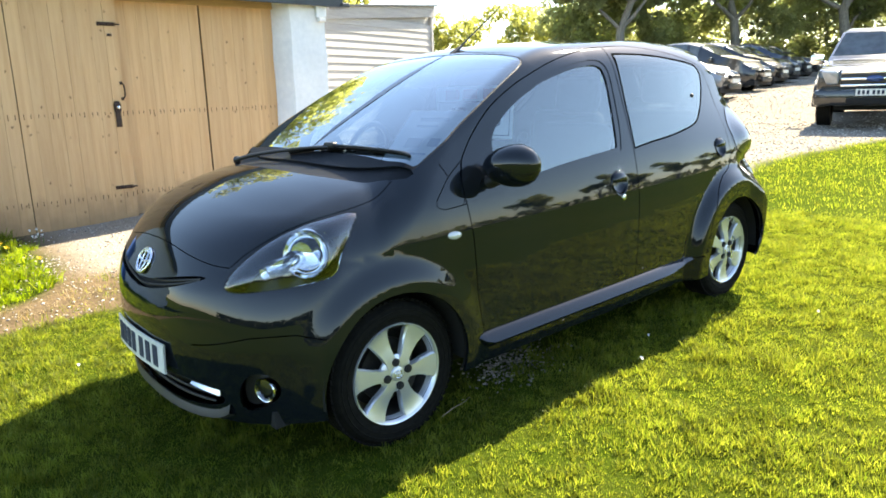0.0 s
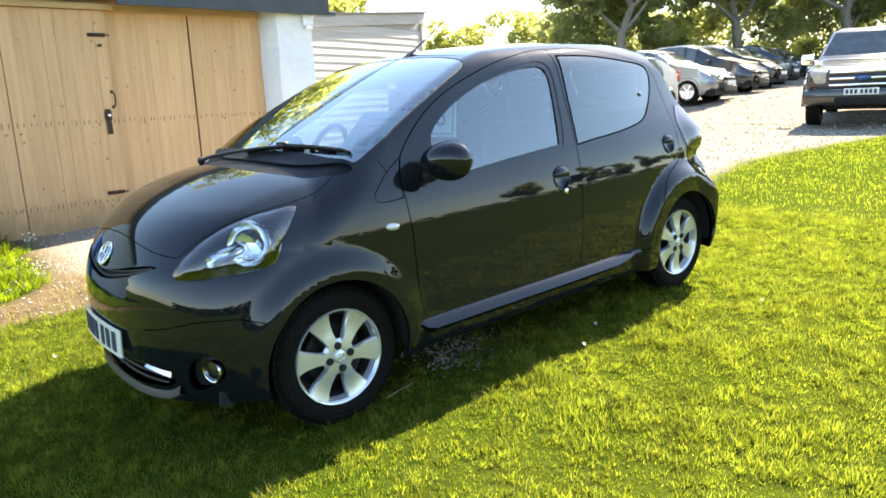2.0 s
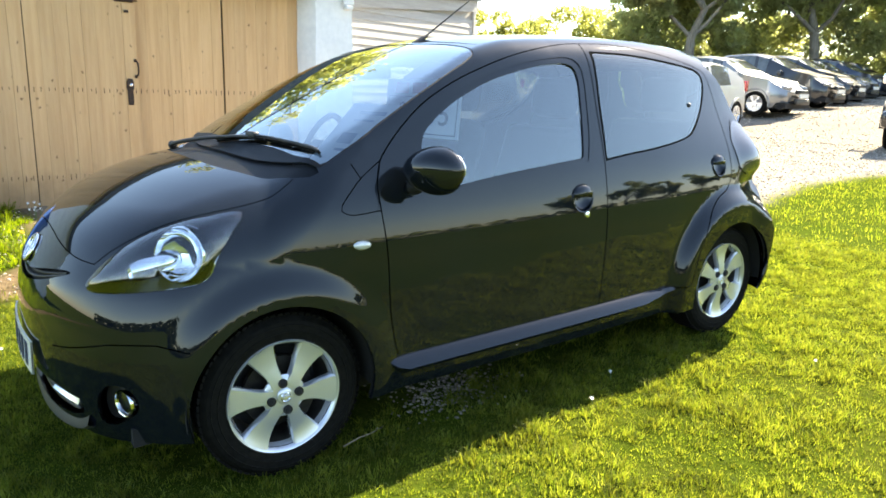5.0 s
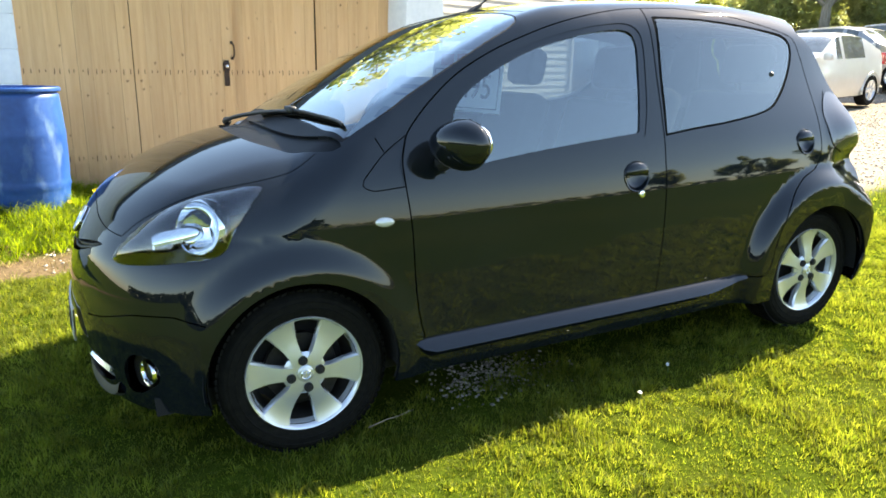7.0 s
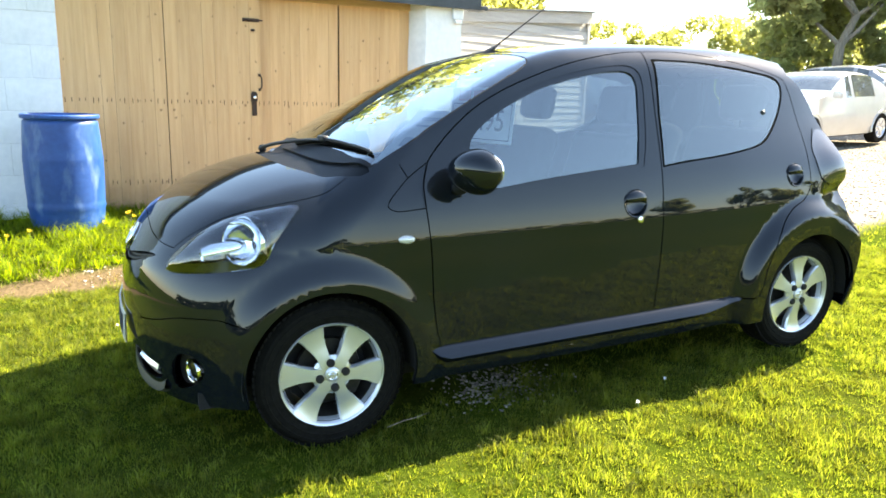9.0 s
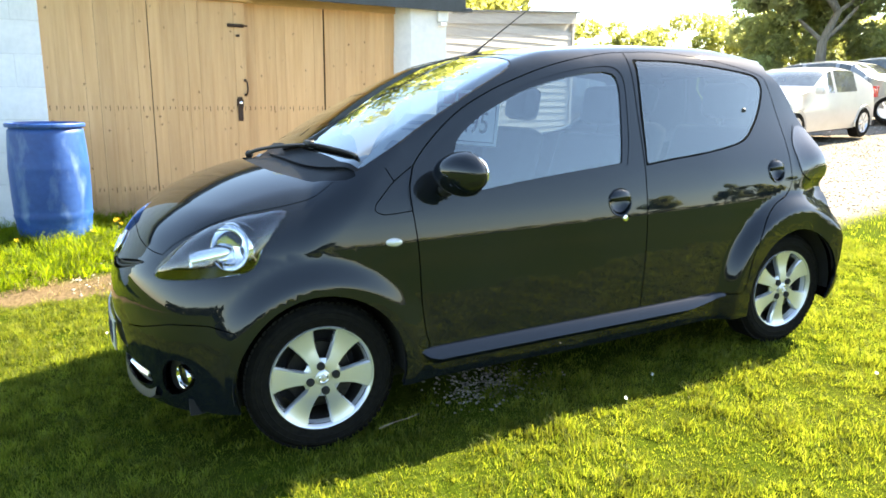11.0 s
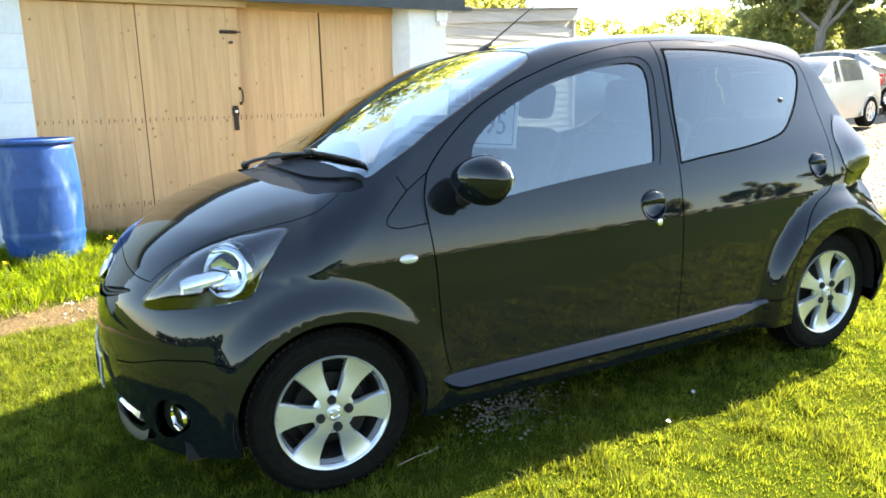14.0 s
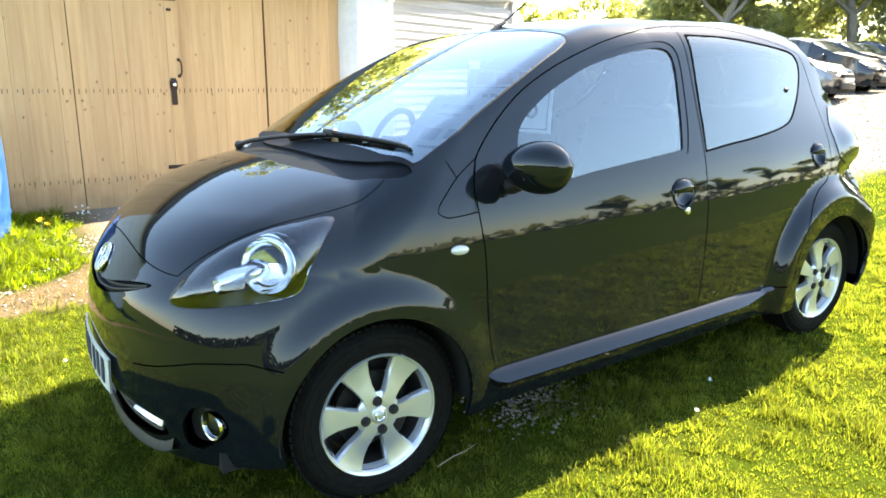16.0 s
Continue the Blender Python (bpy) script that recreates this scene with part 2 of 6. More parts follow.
def lean(z):
    """How far the front corners draw in above the bumper's widest line."""
    s = np.clip((z - 0.47) / 0.26, 0, 1)
    return 0.036 * s * (0.6 + 0.4 * s)


def half_width(x, z):
    w = WAIST(z) + PLAN(x) + CABIN(x) * step((z - 0.85) / 0.3)
    front, rear = np.hypot(x, (z - 0.275)), np.hypot(x - 2.34, z - 0.28)
    w = w - lean(z) * step((0.25 - x) / 0.4)
    w = w + 0.024 * step((x - 2.38) / 0.2) * np.exp(-((z - 0.92) / 0.10) ** 2) + 0.036 * step((x - 2.42) / 0.25) * step((0.70 - z) / 0.14) - 0.045 * step((x - 2.40) / 0.2) * np.exp(-((z - 0.765) / 0.05) ** 2)
    return w + 0.022 * step((0.445 - front) / 0.105) + 0.058 * step((0.49 - rear) / 0.10)


def top(x, a):
    hood = HOOD(x) - 0.045 * (a / 0.56) ** 2 - 0.03 * (a / 0.7) ** 6
    screen = SCREEN(x - 0.06 * (a / 0.6) ** 2)
    roof = ROOF(x) - np.interp(x, (0.8, 1.5), (0.028, 0.042)) * (a / 0.58) ** 2
    return -smax(-smax(hood, screen, 0.014), -roof, 0.03)


def shell(p):
    """Below nought inside the body, above it outside; p: rows of x, y, z."""
    x, a, z = p[..., 0], np.abs(p[..., 1]), p[..., 2]
    side, over = a - half_width(x, z), (z - top(x, a)) * 0.87
    ahead = NOSE(z) + (0.17 + lean(z)) * (a / 0.63) ** 2.6 - x
    behind = x - TAIL(z) + 0.035 * (a / 0.70) ** 4
    soft = np.interp(x, (-0.4, 0.1, 0.35, 0.9, 1.3), (0.16, 0.13, 0.055, 0.06, 0.10))
    h = np.clip(soft - np.abs(side - over), 0, None) / soft
    f = np.maximum(side, over) + h * h * soft / 4
    return smax(smax(f, ahead, 0.13), behind, 0.06)


def outward(p):
    g = np.stack([shell(p + e) - shell(p - e) for e in np.eye(3) * 1e-4], -1)
    return g / np.linalg.norm(g, axis=-1, keepdims=True)


def along(p, way, near, far):
    """The points where lines p + s * way, s from near (inside) to far (outside), leave the shell."""
    p, way = np.asarray(p, float), np.asarray(way, float)
    lo, hi = np.full(p.shape[:-1], float(near)), np.full(p.shape[:-1], float(far))
    for _ in range(40):
        mid = (lo + hi) / 2
        out = shell(p + mid[..., None] * way) > 0
        lo, hi = np.where(out, lo, mid), np.where(out, mid, hi)
    return p + lo[..., None] * way

# ---- the black hatchback ----
from mathutils.geometry import delaunay_2d_cdt

EDGE = np.array((-0.35, -0.75, 0.56)) / np.linalg.norm((-0.35, -0.75, 0.56))
REAR = np.array((0.78, -0.50, 0.37)) / np.linalg.norm((0.78, -0.50, 0.37))


def frame_of(way):
    e1 = np.cross(way, (0, 0, 1.0))
    e1 /= np.linalg.norm(e1)
    return np.stack([e1, np.cross(way, e1)])


def on(kind, pts):
    """Points of the shell: S from the side by (x, z), T from above by (x, y), F from ahead by (y, z), R from behind by (y, z)."""
    p = np.array(pts, float)
    n = np.zeros(len(p))
    if kind == "S":
        return along(np.stack([p[:, 0], n, p[:, 1]], 1), (0, -1.0, 0), 0, 1.3)
    if kind == "T":
        return along(np.stack([p[:, 0], p[:, 1], n + 0.6], 1), (0, 0, 1.0), 0, 1.2)
    if kind == "F":
        return along(np.stack([n + 0.3, p[:, 0], p[:, 1]], 1), (-1.0, 0, 0), 0, 1.3)
    return along(np.stack([n + 2.2, p[:, 0], p[:, 1]], 1), (1.0, 0, 0), 0, 0.9)


def inside(q, poly):
    x, y = q[:, 0], q[:, 1]
    hit = np.zeros(len(q), bool)
    for (ax, ay), (bx, by) in zip(poly, np.roll(poly, -1, 0)):
        cross = (ay > y) != (by > y)
        hit ^= cross & (x < (bx - ax) * (y - ay) / (by - ay + 1e-12) + ax)
    return hit


class Sheet:
    """One half of the shell, cut along lines into regions and lifted onto the form."""

    def __init__(self, way, border, gap=0.024):
        self.way, self.base, self.gap = np.array(way), frame_of(np.array(way)), gap
        self.border = self.flat(border)
        self.regions, self.lines = {}, []

    def flat(self, p):
        return np.asarray(p) @ self.base.T

    def region(self, name, p):
        self.regions[name] = self.flat(p)

    def seam(self, p, width=0.005):
        """A gap of a width along a line of points."""
        q = self.flat(p)
        d = np.gradient(q, axis=0)
        n = np.stack([-d[:, 1], d[:, 0]], 1) / (np.linalg.norm(d, axis=1)[:, None] + 1e-9) * width / 2
        self.regions[f"seam{len(self.lines)}"] = np.concatenate([q + n, (q - n)[::-1]])
        self.lines.append(q)

    def cut(self):
        loops = [self.border] + list(self.regions.values())
        verts, edges = [], []
        for q in loops:
            k = len(verts)
            verts += q.tolist()
            edges += [(k + i, k + (i + 1) % len(q)) for i in range(len(q))]
        lo, hi = self.border.min(0), self.border.max(0)
        gx, gy = np.meshgrid(np.arange(lo[0], hi[0], self.gap), np.arange(lo[1], hi[1], self.gap * 0.87))
        gx[1::2] += self.gap / 2
        g = np.stack([gx.ravel(), gy.ravel()], 1)
        g = g[inside(g, self.border)]
        fixed = np.array(verts)
        near = np.concatenate([np.min(((c[:, None] - fixed[None]) ** 2).sum(-1), 1) for c in np.array_split(g, 40)])
        g = g[near > (self.gap * 0.42) ** 2]
        out = delaunay_2d_cdt([Vector(v) for v in verts + g.tolist()], edges, [], 0, 1e-5, False)
        self.q = np.array([tuple(v) for v in out[0]])
        tri = np.array([t for t in out[2] if len(t) == 3])
        mid = self.q[tri].mean(1)
        keep = inside(mid, self.border)
        tri, mid = tri[keep], mid[keep]
        self.kind = np.full(len(tri), "body", dtype=object)
        for name, poly in self.regions.items():
            self.kind[inside(mid, poly)] = "seam" if name.startswith("seam") else name
        a, b, c = (self.q[tri[:, i]] for i in range(3))
        turn = (b - a)[:, 0] * (c - a)[:, 1] - (b - a)[:, 1] * (c - a)[:, 0]
        tri[turn < 0] = tri[turn < 0][:, ::-1]
        self.tri = tri
        # lift: the outermost point of the form along the way
        p0 = self.q @ self.base
        s = np.linspace(2.6, -3.4, 400)
        found, lo_s = np.zeros(len(p0), bool), np.full(len(p0), s[0])
        for v in s:
            now = (shell(p0 + v * self.way) < 0) & ~found
            lo_s[now] = v
            found |= now
        self.ok = found
        self.p = along(p0 + lo_s[:, None] * self.way, self.way, 0, s[0] - s[1])
        self.p[:, 1] = np.minimum(self.p[:, 1], 0)
        self.n = outward(self.p - np.array((0, 1e-4, 0)))
        return self

    def skin(self, names, mat, title, parent, sink=0.0, lip=0.012, both=False, mirrored=False, label="", pick=None, dome=0.0, reach=0.07):
        """The mesh of some regions: sunk by a depth, its free edges turned inwards by lip. both: joined with its mirror image.
        dome: how far it swells out, over reach from its edge."""
        t = self.tri[np.isin(self.kind, [names] if isinstance(names, str) else names)]
        if pick is not None:
            t = t[pick(self.p[t].mean(1))]
        t = t[self.ok[t].all(1)]
        ids, t = np.unique(t, return_inverse=True)
        t = t.reshape(-1, 3)
        p, n = self.p[ids] - self.n[ids] * sink, self.n[ids]
        e = np.concatenate([t[:, [0, 1]], t[:, [1, 2]], t[:, [2, 0]]])
        keys = {}
        for a, b in e.tolist():
            keys[(min(a, b), max(a, b))] = (a, b) if (min(a, b), max(a, b)) not in keys else None
        rim = [k for k in keys.values() if k and not (abs(p[k[0], 1]) < 0.003 and abs(p[k[1], 1]) < 0.003)]
        if dome:
            ra = np.array(rim)
            mid, d = (p[ra[:, 0]] + p[ra[:, 1]]) / 2, p[ra[:, 1]] - p[ra[:, 0]]
            inward = -np.cross(d, (n[ra[:, 0]] + n[ra[:, 1]]) / 2)
            inward /= np.linalg.norm(inward, axis=1)[:, None] + 1e-9
            far = np.linalg.norm(p[:, None] - mid[None], axis=2)
            pull = np.exp(-(far - far.min(1)[:, None]) / 0.012)
            inward = (pull[:, :, None] * inward[None]).sum(1) / pull.sum(1)[:, None]
            k = np.clip(far.min(1) / reach, 0, 1)[:, None]
            n = n - inward * 2 * dome / reach * (1 - k)
            n /= np.linalg.norm(n, axis=1)[:, None]
            p = p + self.n[ids] * dome * (1 - (1 - k) ** 2)
        faces, verts, norms = t.tolist(), [p], [n]
        if lip and rim:
            ra = np.array(rim)
            k = len(p)
            d = p[ra[:, 1]] - p[ra[:, 0]]
            out = np.cross(d, (n[ra[:, 0]] + n[ra[:, 1]]) / 2)
            out /= np.linalg.norm(out, axis=1)[:, None] + 1e-9
            verts += [p[ra[:, 0]], p[ra[:, 1]], p[ra[:, 1]] - n[ra[:, 1]] * lip, p[ra[:, 0]] - n[ra[:, 0]] * lip]
            norms += [out] * 4
            m = len(ra)
            faces += [[k + i, k + 3 * m + i, k + 2 * m + i, k + m + i] for i in range(m)]
        v, nn = np.concatenate(verts), np.concatenate(norms)
        flip = np.array((1, -1, 1))
        if mirrored:
            v, nn, faces = v * flip, nn * flip, [f[::-1] for f in faces]
        if both:
            k = len(v)
            faces = faces + [[i + k for i in f[::-1]] for f in faces]
            v, nn = np.concatenate([v, v * flip]), np.concatenate([nn, nn * flip])
        me = bpy.data.meshes.new(title)
        me.from_pydata(v.tolist(), [], faces)
        me.shade_smooth()
        me.normals_split_custom_set_from_vertices([tuple(q) for q in nn])
        me.materials.append(mat)
        ob = new(title, me)
        ob.parent = parent
        if label:
            ob["label"] = label
        return ob


CAR = TILT.copy()
car = thing("hatchback_car", CAR, "small black five-door hatchback with silver alloy wheels, parked on the lawn", "car")

# border of the left half: the bumper's lower edge, the sill, the tail, the roof's rear edge, the centre line
LOW = 0.20
cut_line = [(2.60, LOW), (2.655, 0.45), (2.63, 0.75), (2.585, 0.95), (2.51, 1.13), (2.44, 1.26), (2.33, 1.355)]
edge_roof = [(2.36, -0.50), (2.40, -0.25), (2.41, 0)]
border = np.concatenate([
    on("F", spline([(0, 0.185), (-0.3, 0.185), (-0.56, 0.192), (-0.66, 0.198)])), on("S", spline([(-0.36, LOW), (0.5, LOW), (1.6, LOW), (2.58, LOW)], gap=0.02)),
    on("S", spline(cut_line)), on("T", spline(edge_roof)),
    on("T", spline([(2.38, 0), (1.8, 0), (1.0, 0), (0.4, 0), (0.1, 0), (-0.2, 0), (-0.55, 0)], gap=0.02)), on("F", spline([(0, 0.76), (0, 0.5), (0, 0.2)]))])
sheet = Sheet(EDGE, border, 0.02)


HANDLES = ((1.285, 0.809, 0.056), (2.243, 0.868, 0.052))


def arc(cx, cz, r, a, b, n=60):
    return [(cx + r * math.cos(radians(a + (b - a) * i / n)), cz + r * math.sin(radians(a + (b - a) * i / n))) for i in range(n + 1)]


sheet.region("arch_front", on("S", arc(0, 0.285, 0.308, -22, 202) + [(-0.29, 0.12), (0.29, 0.12)]))
sheet.region("arch_rear", on("S", arc(2.335, 0.285, 0.305, -22, 202) + [(2.05, 0.12), (2.62, 0.12)]))
seam_top = [(0.362, 0.93), (0.382, 0.99), (0.404, 1.029), (0.494, 1.115), (0.608, 1.199), (0.747, 1.267), (0.891, 1.318), (1.042, 1.361), (1.2, 1.392), (1.366, 1.414), (1.468, 1.419)]
outline = np.concatenate([spline(seam_top), spline([(1.468, 1.41), (1.457, 1.28), (1.445, 1.15), (1.434, 0.95), (1.426, 0.82), (1.416, 0.55), (1.402, 0.34)]), spline([(1.39, 0.328), (1.0, 0.326), (0.47, 0.326), (0.405, 0.36), (0.38, 0.5), (0.372, 0.72), (0.362, 0.86), (0.362, 0.92)])])
sheet.region("front_door", on("S", outline))
rear_top = [(1.482, 1.419), (1.6, 1.421), (1.686, 1.419), (1.844, 1.403), (2.01, 1.378), (2.188, 1.341), (2.30, 1.308)]
rear_edge = [(2.325, 1.285), (2.342, 1.23), (2.358, 1.121), (2.362, 1.013), (2.352, 0.90), (2.345, 0.81), (2.30, 0.755), (2.2, 0.715), (2.11, 0.64), (2.03, 0.50), (2.0, 0.38), (1.98, 0.335)]
outline = np.concatenate([spline(rear_top + rear_edge), spline([(1.96, 0.328), (1.7, 0.327), (1.42, 0.328)]), spline([(1.41, 0.34), (1.424, 0.55), (1.434, 0.82), (1.442, 0.95), (1.453, 1.15), (1.465, 1.28), (1.476, 1.41)])])
sheet.region("rear_door", on("S", outline))
sheet.region("door_frame", on("S", np.concatenate([spline([(0.386, 0.859), (0.536, 0.873), (0.781, 0.896), (1.049, 0.924), (1.335, 0.95)]), spline([(1.348, 0.958), (1.375, 1.046), (1.396, 1.161), (1.413, 1.279), (1.404, 1.334), (1.359, 1.359), (1.255, 1.357), (1.102, 1.336), (0.955, 1.303), (0.811, 1.256), (0.671, 1.19), (0.537, 1.105), (0.43, 1.02), (0.388, 0.95), (0.378, 0.88)])])))
sheet.region("front_glass", on("S", np.concatenate([spline([(0.555, 0.898), (0.685, 0.912), (0.918, 0.936), (1.318, 0.966)]), spline([(1.325, 0.975), (1.347, 1.07), (1.366, 1.17), (1.382, 1.27), (1.373, 1.318), (1.345, 1.334), (1.29, 1.338), (1.154, 1.324), (0.95, 1.281), (0.805, 1.229), (0.695, 1.176), (0.60, 1.11), (0.563, 1.05), (0.552, 0.97)])])))
sheet.region("rear_seal", on("S", np.concatenate([spline([(1.446, 0.945), (1.595, 0.959), (1.77, 0.971), (1.957, 0.992), (2.07, 1.017), (2.15, 1.068), (2.222, 1.136), (2.276, 1.216), (2.288, 1.274), (2.247, 1.313), (2.131, 1.335), (1.945, 1.36), (1.738, 1.38), (1.51, 1.388)]), spline([(1.498, 1.385), (1.482, 1.277), (1.464, 1.158), (1.453, 1.041), (1.446, 0.955)])])))
sheet.region("rear_glass", on("S", np.concatenate([spline([(1.458, 0.954), (1.595, 0.967), (1.77, 0.979), (1.957, 1.0), (2.062, 1.024), (2.138, 1.074), (2.208, 1.14), (2.26, 1.218), (2.271, 1.27), (2.236, 1.302), (2.128, 1.325), (1.945, 1.35), (1.738, 1.371), (1.525, 1.379)]), spline([(1.512, 1.376), (1.495, 1.277), (1.477, 1.158), (1.465, 1.041), (1.457, 0.965)])])))
sheet.region("sail", on("S", spline([(0.224, 0.877), (0.25, 0.857), (0.30, 0.857), (0.354, 0.862), (0.356, 0.93), (0.386, 1.004), (0.31, 0.958), (0.255, 0.91)], True)))
sheet.region("cowl", on("T", np.concatenate([spline([(-0.066, 0.0), (-0.06, -0.16), (-0.034, -0.34), (0.03, -0.51), (0.108, -0.645)]), spline([(0.15, -0.685), (0.18, -0.692), (0.182, -0.675), (0.14, -0.565), (0.104, -0.42), (0.072, -0.20), (0.062, 0.0)])])))
screen_line = np.concatenate([spline([(0.062, 0.0), (0.072, -0.20), (0.104, -0.42), (0.14, -0.565), (0.186, -0.682)]), spline([(0.21, -0.684), (0.34, -0.681), (0.42, -0.667), (0.55, -0.649), (0.65, -0.634), (0.76, -0.614), (0.853, -0.592), (0.897, -0.553), (0.935, -0.39), (0.949, -0.2), (0.954, 0.0)])])
sheet.region("screen_border", on("T", screen_line))
sheet.region("screen", on("T", np.concatenate([spline([(0.138, 0.0), (0.147, -0.20), (0.160, -0.40), (0.166, -0.55), (0.194, -0.672)]), spline([(0.214, -0.680), (0.34, -0.677), (0.42, -0.663), (0.55, -0.645), (0.65, -0.630), (0.76, -0.610), (0.85, -0.588), (0.893, -0.55), (0.93, -0.39), (0.943, -0.2), (0.948, 0.0)])])))
HEAD = [(-0.503, -0.513, 0.692), (-0.442, -0.541, 0.758), (-0.356, -0.587, 0.822), (-0.251, -0.626, 0.861), (-0.181, -0.644, 0.871), (-0.07, -0.663, 0.876), (-0.117, -0.699, 0.822), (-0.172, -0.725, 0.764), (-0.222, -0.739, 0.7), (-0.329, -0.7, 0.681), (-0.435, -0.621, 0.67), (-0.497, -0.541, 0.665)]
sheet.region("headlight", spline(HEAD, True))
sheet.region("intake", on("F", spline([(0, 0.618), (-0.12, 0.628), (-0.27, 0.656), (-0.37, 0.682), (-0.43, 0.702), (-0.39, 0.706), (-0.28, 0.692), (-0.12, 0.664), (0, 0.652)])))
sheet.region("grille", on("F", spline([(0.0, 0.225), (-0.28, 0.232), (-0.46, 0.255), (-0.5, 0.29), (-0.44, 0.325), (-0.36, 0.338), (-0.2, 0.34), (0.0, 0.34)])))
sheet.region("fog_pod", on("F", spline([(-0.565, 0.262), (-0.61, 0.258), (-0.668, 0.30), (-0.682, 0.345), (-0.66, 0.388), (-0.61, 0.388), (-0.57, 0.335)], True)))
for k, (hx, hz, hr) in enumerate(HANDLES):
    sheet.region("handle_%d" % k, on("S", [(hx + hr * math.cos(2 * math.pi * i / 40), hz + hr * math.sin(2 * math.pi * i / 40)) for i in range(40)]))
sheet.region("lamp_side", on("S", spline([(2.412, 0.99), (2.412, 0.92), (2.434, 0.842), (2.50, 0.815), (2.64, 0.825), (2.63, 0.90), (2.60, 0.985), (2.54, 1.05), (2.47, 1.06)], True)))
# shut lines
sheet.seam(on("S", spline([(0.362, 0.86), *seam_top, *rear_top, *rear_edge])), 0.005)
sheet.seam(on("S", spline([(1.473, 1.42), (1.461, 1.28), (1.449, 1.15), (1.438, 0.95), (1.430, 0.82), (1.42, 0.55), (1.406, 0.33)])), 0.005)
sheet.seam(on("S", spline([(0.362, 0.90), (0.362, 0.86), (0.372, 0.72), (0.38, 0.5), (0.402, 0.36), (0.46, 0.328), (1.0, 0.326), (1.7, 0.327), (1.97, 0.33)])), 0.0045)
hood_edge = np.concatenate([on("T", spline([(0.108, -0.65), (0.07, -0.655), (0.007, -0.655), (-0.07, -0.651), (-0.182, -0.633), (-0.253, -0.614), (-0.356, -0.57), (-0.438, -0.523)])), on("F", spline([(-0.50, 0.738), (-0.42, 0.745), (-0.3, 0.762), (-0.15, 0.780), (0.0, 0.786)]))])
sheet.seam(hood_edge, 0.0035)
sheet.seam(on("S", spline([(0.36, 0.856), (0.30, 0.852), (0.25, 0.852), (0.221, 0.868), (0.226, 0.886), (0.255, 0.916), (0.31, 0.964), (0.388, 1.012)])), 0.0035)
sheet.seam(on("S", spline([(0.308, 0.962), (0.285, 1.01)])), 0.004)
sheet.seam(on("S", spline([(2.46, 1.07), (2.408, 0.99), (2.408, 0.92), (2.43, 0.84), (2.50, 0.803)])), 0.004)
sheet.seam(np.concatenate([on("F", spline([(-0.40, 0.475), (-0.5, 0.49), (-0.62, 0.52)])), on("S", spline([(-0.37, 0.525), (-0.29, 0.50)]))]), 0.004)
sheet.cut()

hood_line = sheet.flat(np.concatenate([on("T", spline([(-0.066, 0.0), (-0.06, -0.16), (-0.034, -0.34), (0.03, -0.51), (0.108, -0.645)])), hood_edge]))
in_hood = lambda c: inside(sheet.flat(c), hood_line)
wing = lambda c: ~in_hood(c) & (c[:, 0] < 0.39) & (c[:, 1] < -0.5) & ((c[:, 0] > -0.34) & (c[:, 2] > 0.52) | (c[:, 0] > 0.2)) & (c[:, 2] < 1.0)
bumper = lambda c: ~in_hood(c) & ~wing(c) & (c[:, 0] < -0.2) & (c[:, 2] < 0.9)
roof_part = lambda c: (c[:, 2] > 1.30) & (c[:, 1] > -0.60)
sheet.skin("body", PAINT, "bonnet", car, both=True, pick=in_hood)
for m in (False, True):
    sheet.skin("body", PAINT, "front_wing", car, mirrored=m, pick=wing)
    sheet.skin("body", PAINT, "body_side", car, mirrored=m, pick=lambda c: ~in_hood(c) & ~wing(c) & ~bumper(c) & ~roof_part(c))
    d1 = sheet.skin(["front_door"], PAINT, "front_door", car, mirrored=m)
    d2 = sheet.skin(["rear_door"], PAINT, "rear_door", car, mirrored=m)
    sheet.skin("door_frame", PAINT, "window_frame", d1, sink=0.003, mirrored=m, label="glossy black window surround")
    sheet.skin("front_glass", PANE, "window_glass", d1, sink=0.009, lip=0, mirrored=m, label="clear side window glass")
    sheet.skin("rear_seal", SEAL, "window_seal", d2, sink=0.002, mirrored=m, label="black rubber window seal")
    sheet.skin("rear_glass", TINTED, "window_glass", d2, sink=0.0, lip=0.004, mirrored=m, label="hinged rear side window glass")
    sheet.skin("sail", PAINT, "quarter_panel", car, sink=0.003, mirrored=m, label="glossy black corner panel")
    pod = sheet.skin("fog_pod", PLASTIC, "fog_lamp_recess", car, sink=0.035, lip=-0.035, mirrored=m, label="black fog lamp recess")
nose = lambda c: bumper(c) & (np.abs(c[:, 1]) < 0.47) & (c[:, 2] > 0.635 + 0.068 * (np.abs(c[:, 1]) / 0.42) ** 1.5)
sheet.skin("body", PAINT, "front_bumper", car, both=True, pick=lambda c: bumper(c) & ~nose(c))
sheet.skin("body", PAINT, "nose_panel", car, both=True, pick=nose)
sheet.skin("body", PAINT, "roof", car, both=True, pick=roof_part)
sheet.skin("cowl", COWL, "scuttle_panel", car, both=True, sink=0.012, label="black plastic scuttle panel")
ws = sheet.skin("screen", FRONTGLASS, "windscreen", car, both=True, sink=0.002, lip=0, label="clear windscreen reflecting the sky")
sheet.skin("screen_border", COWL, "screen_border", ws, both=True, sink=0.001, label="black printed windscreen border")
sheet.skin("intake", DARK, "intake_slot", car, both=True, sink=0.022, lip=-0.022, label="narrow black upper intake")
sheet.skin("grille", PLASTIC, "lower_grille", car, both=True, sink=0.05, lip=-0.05, label="black lower grille opening")

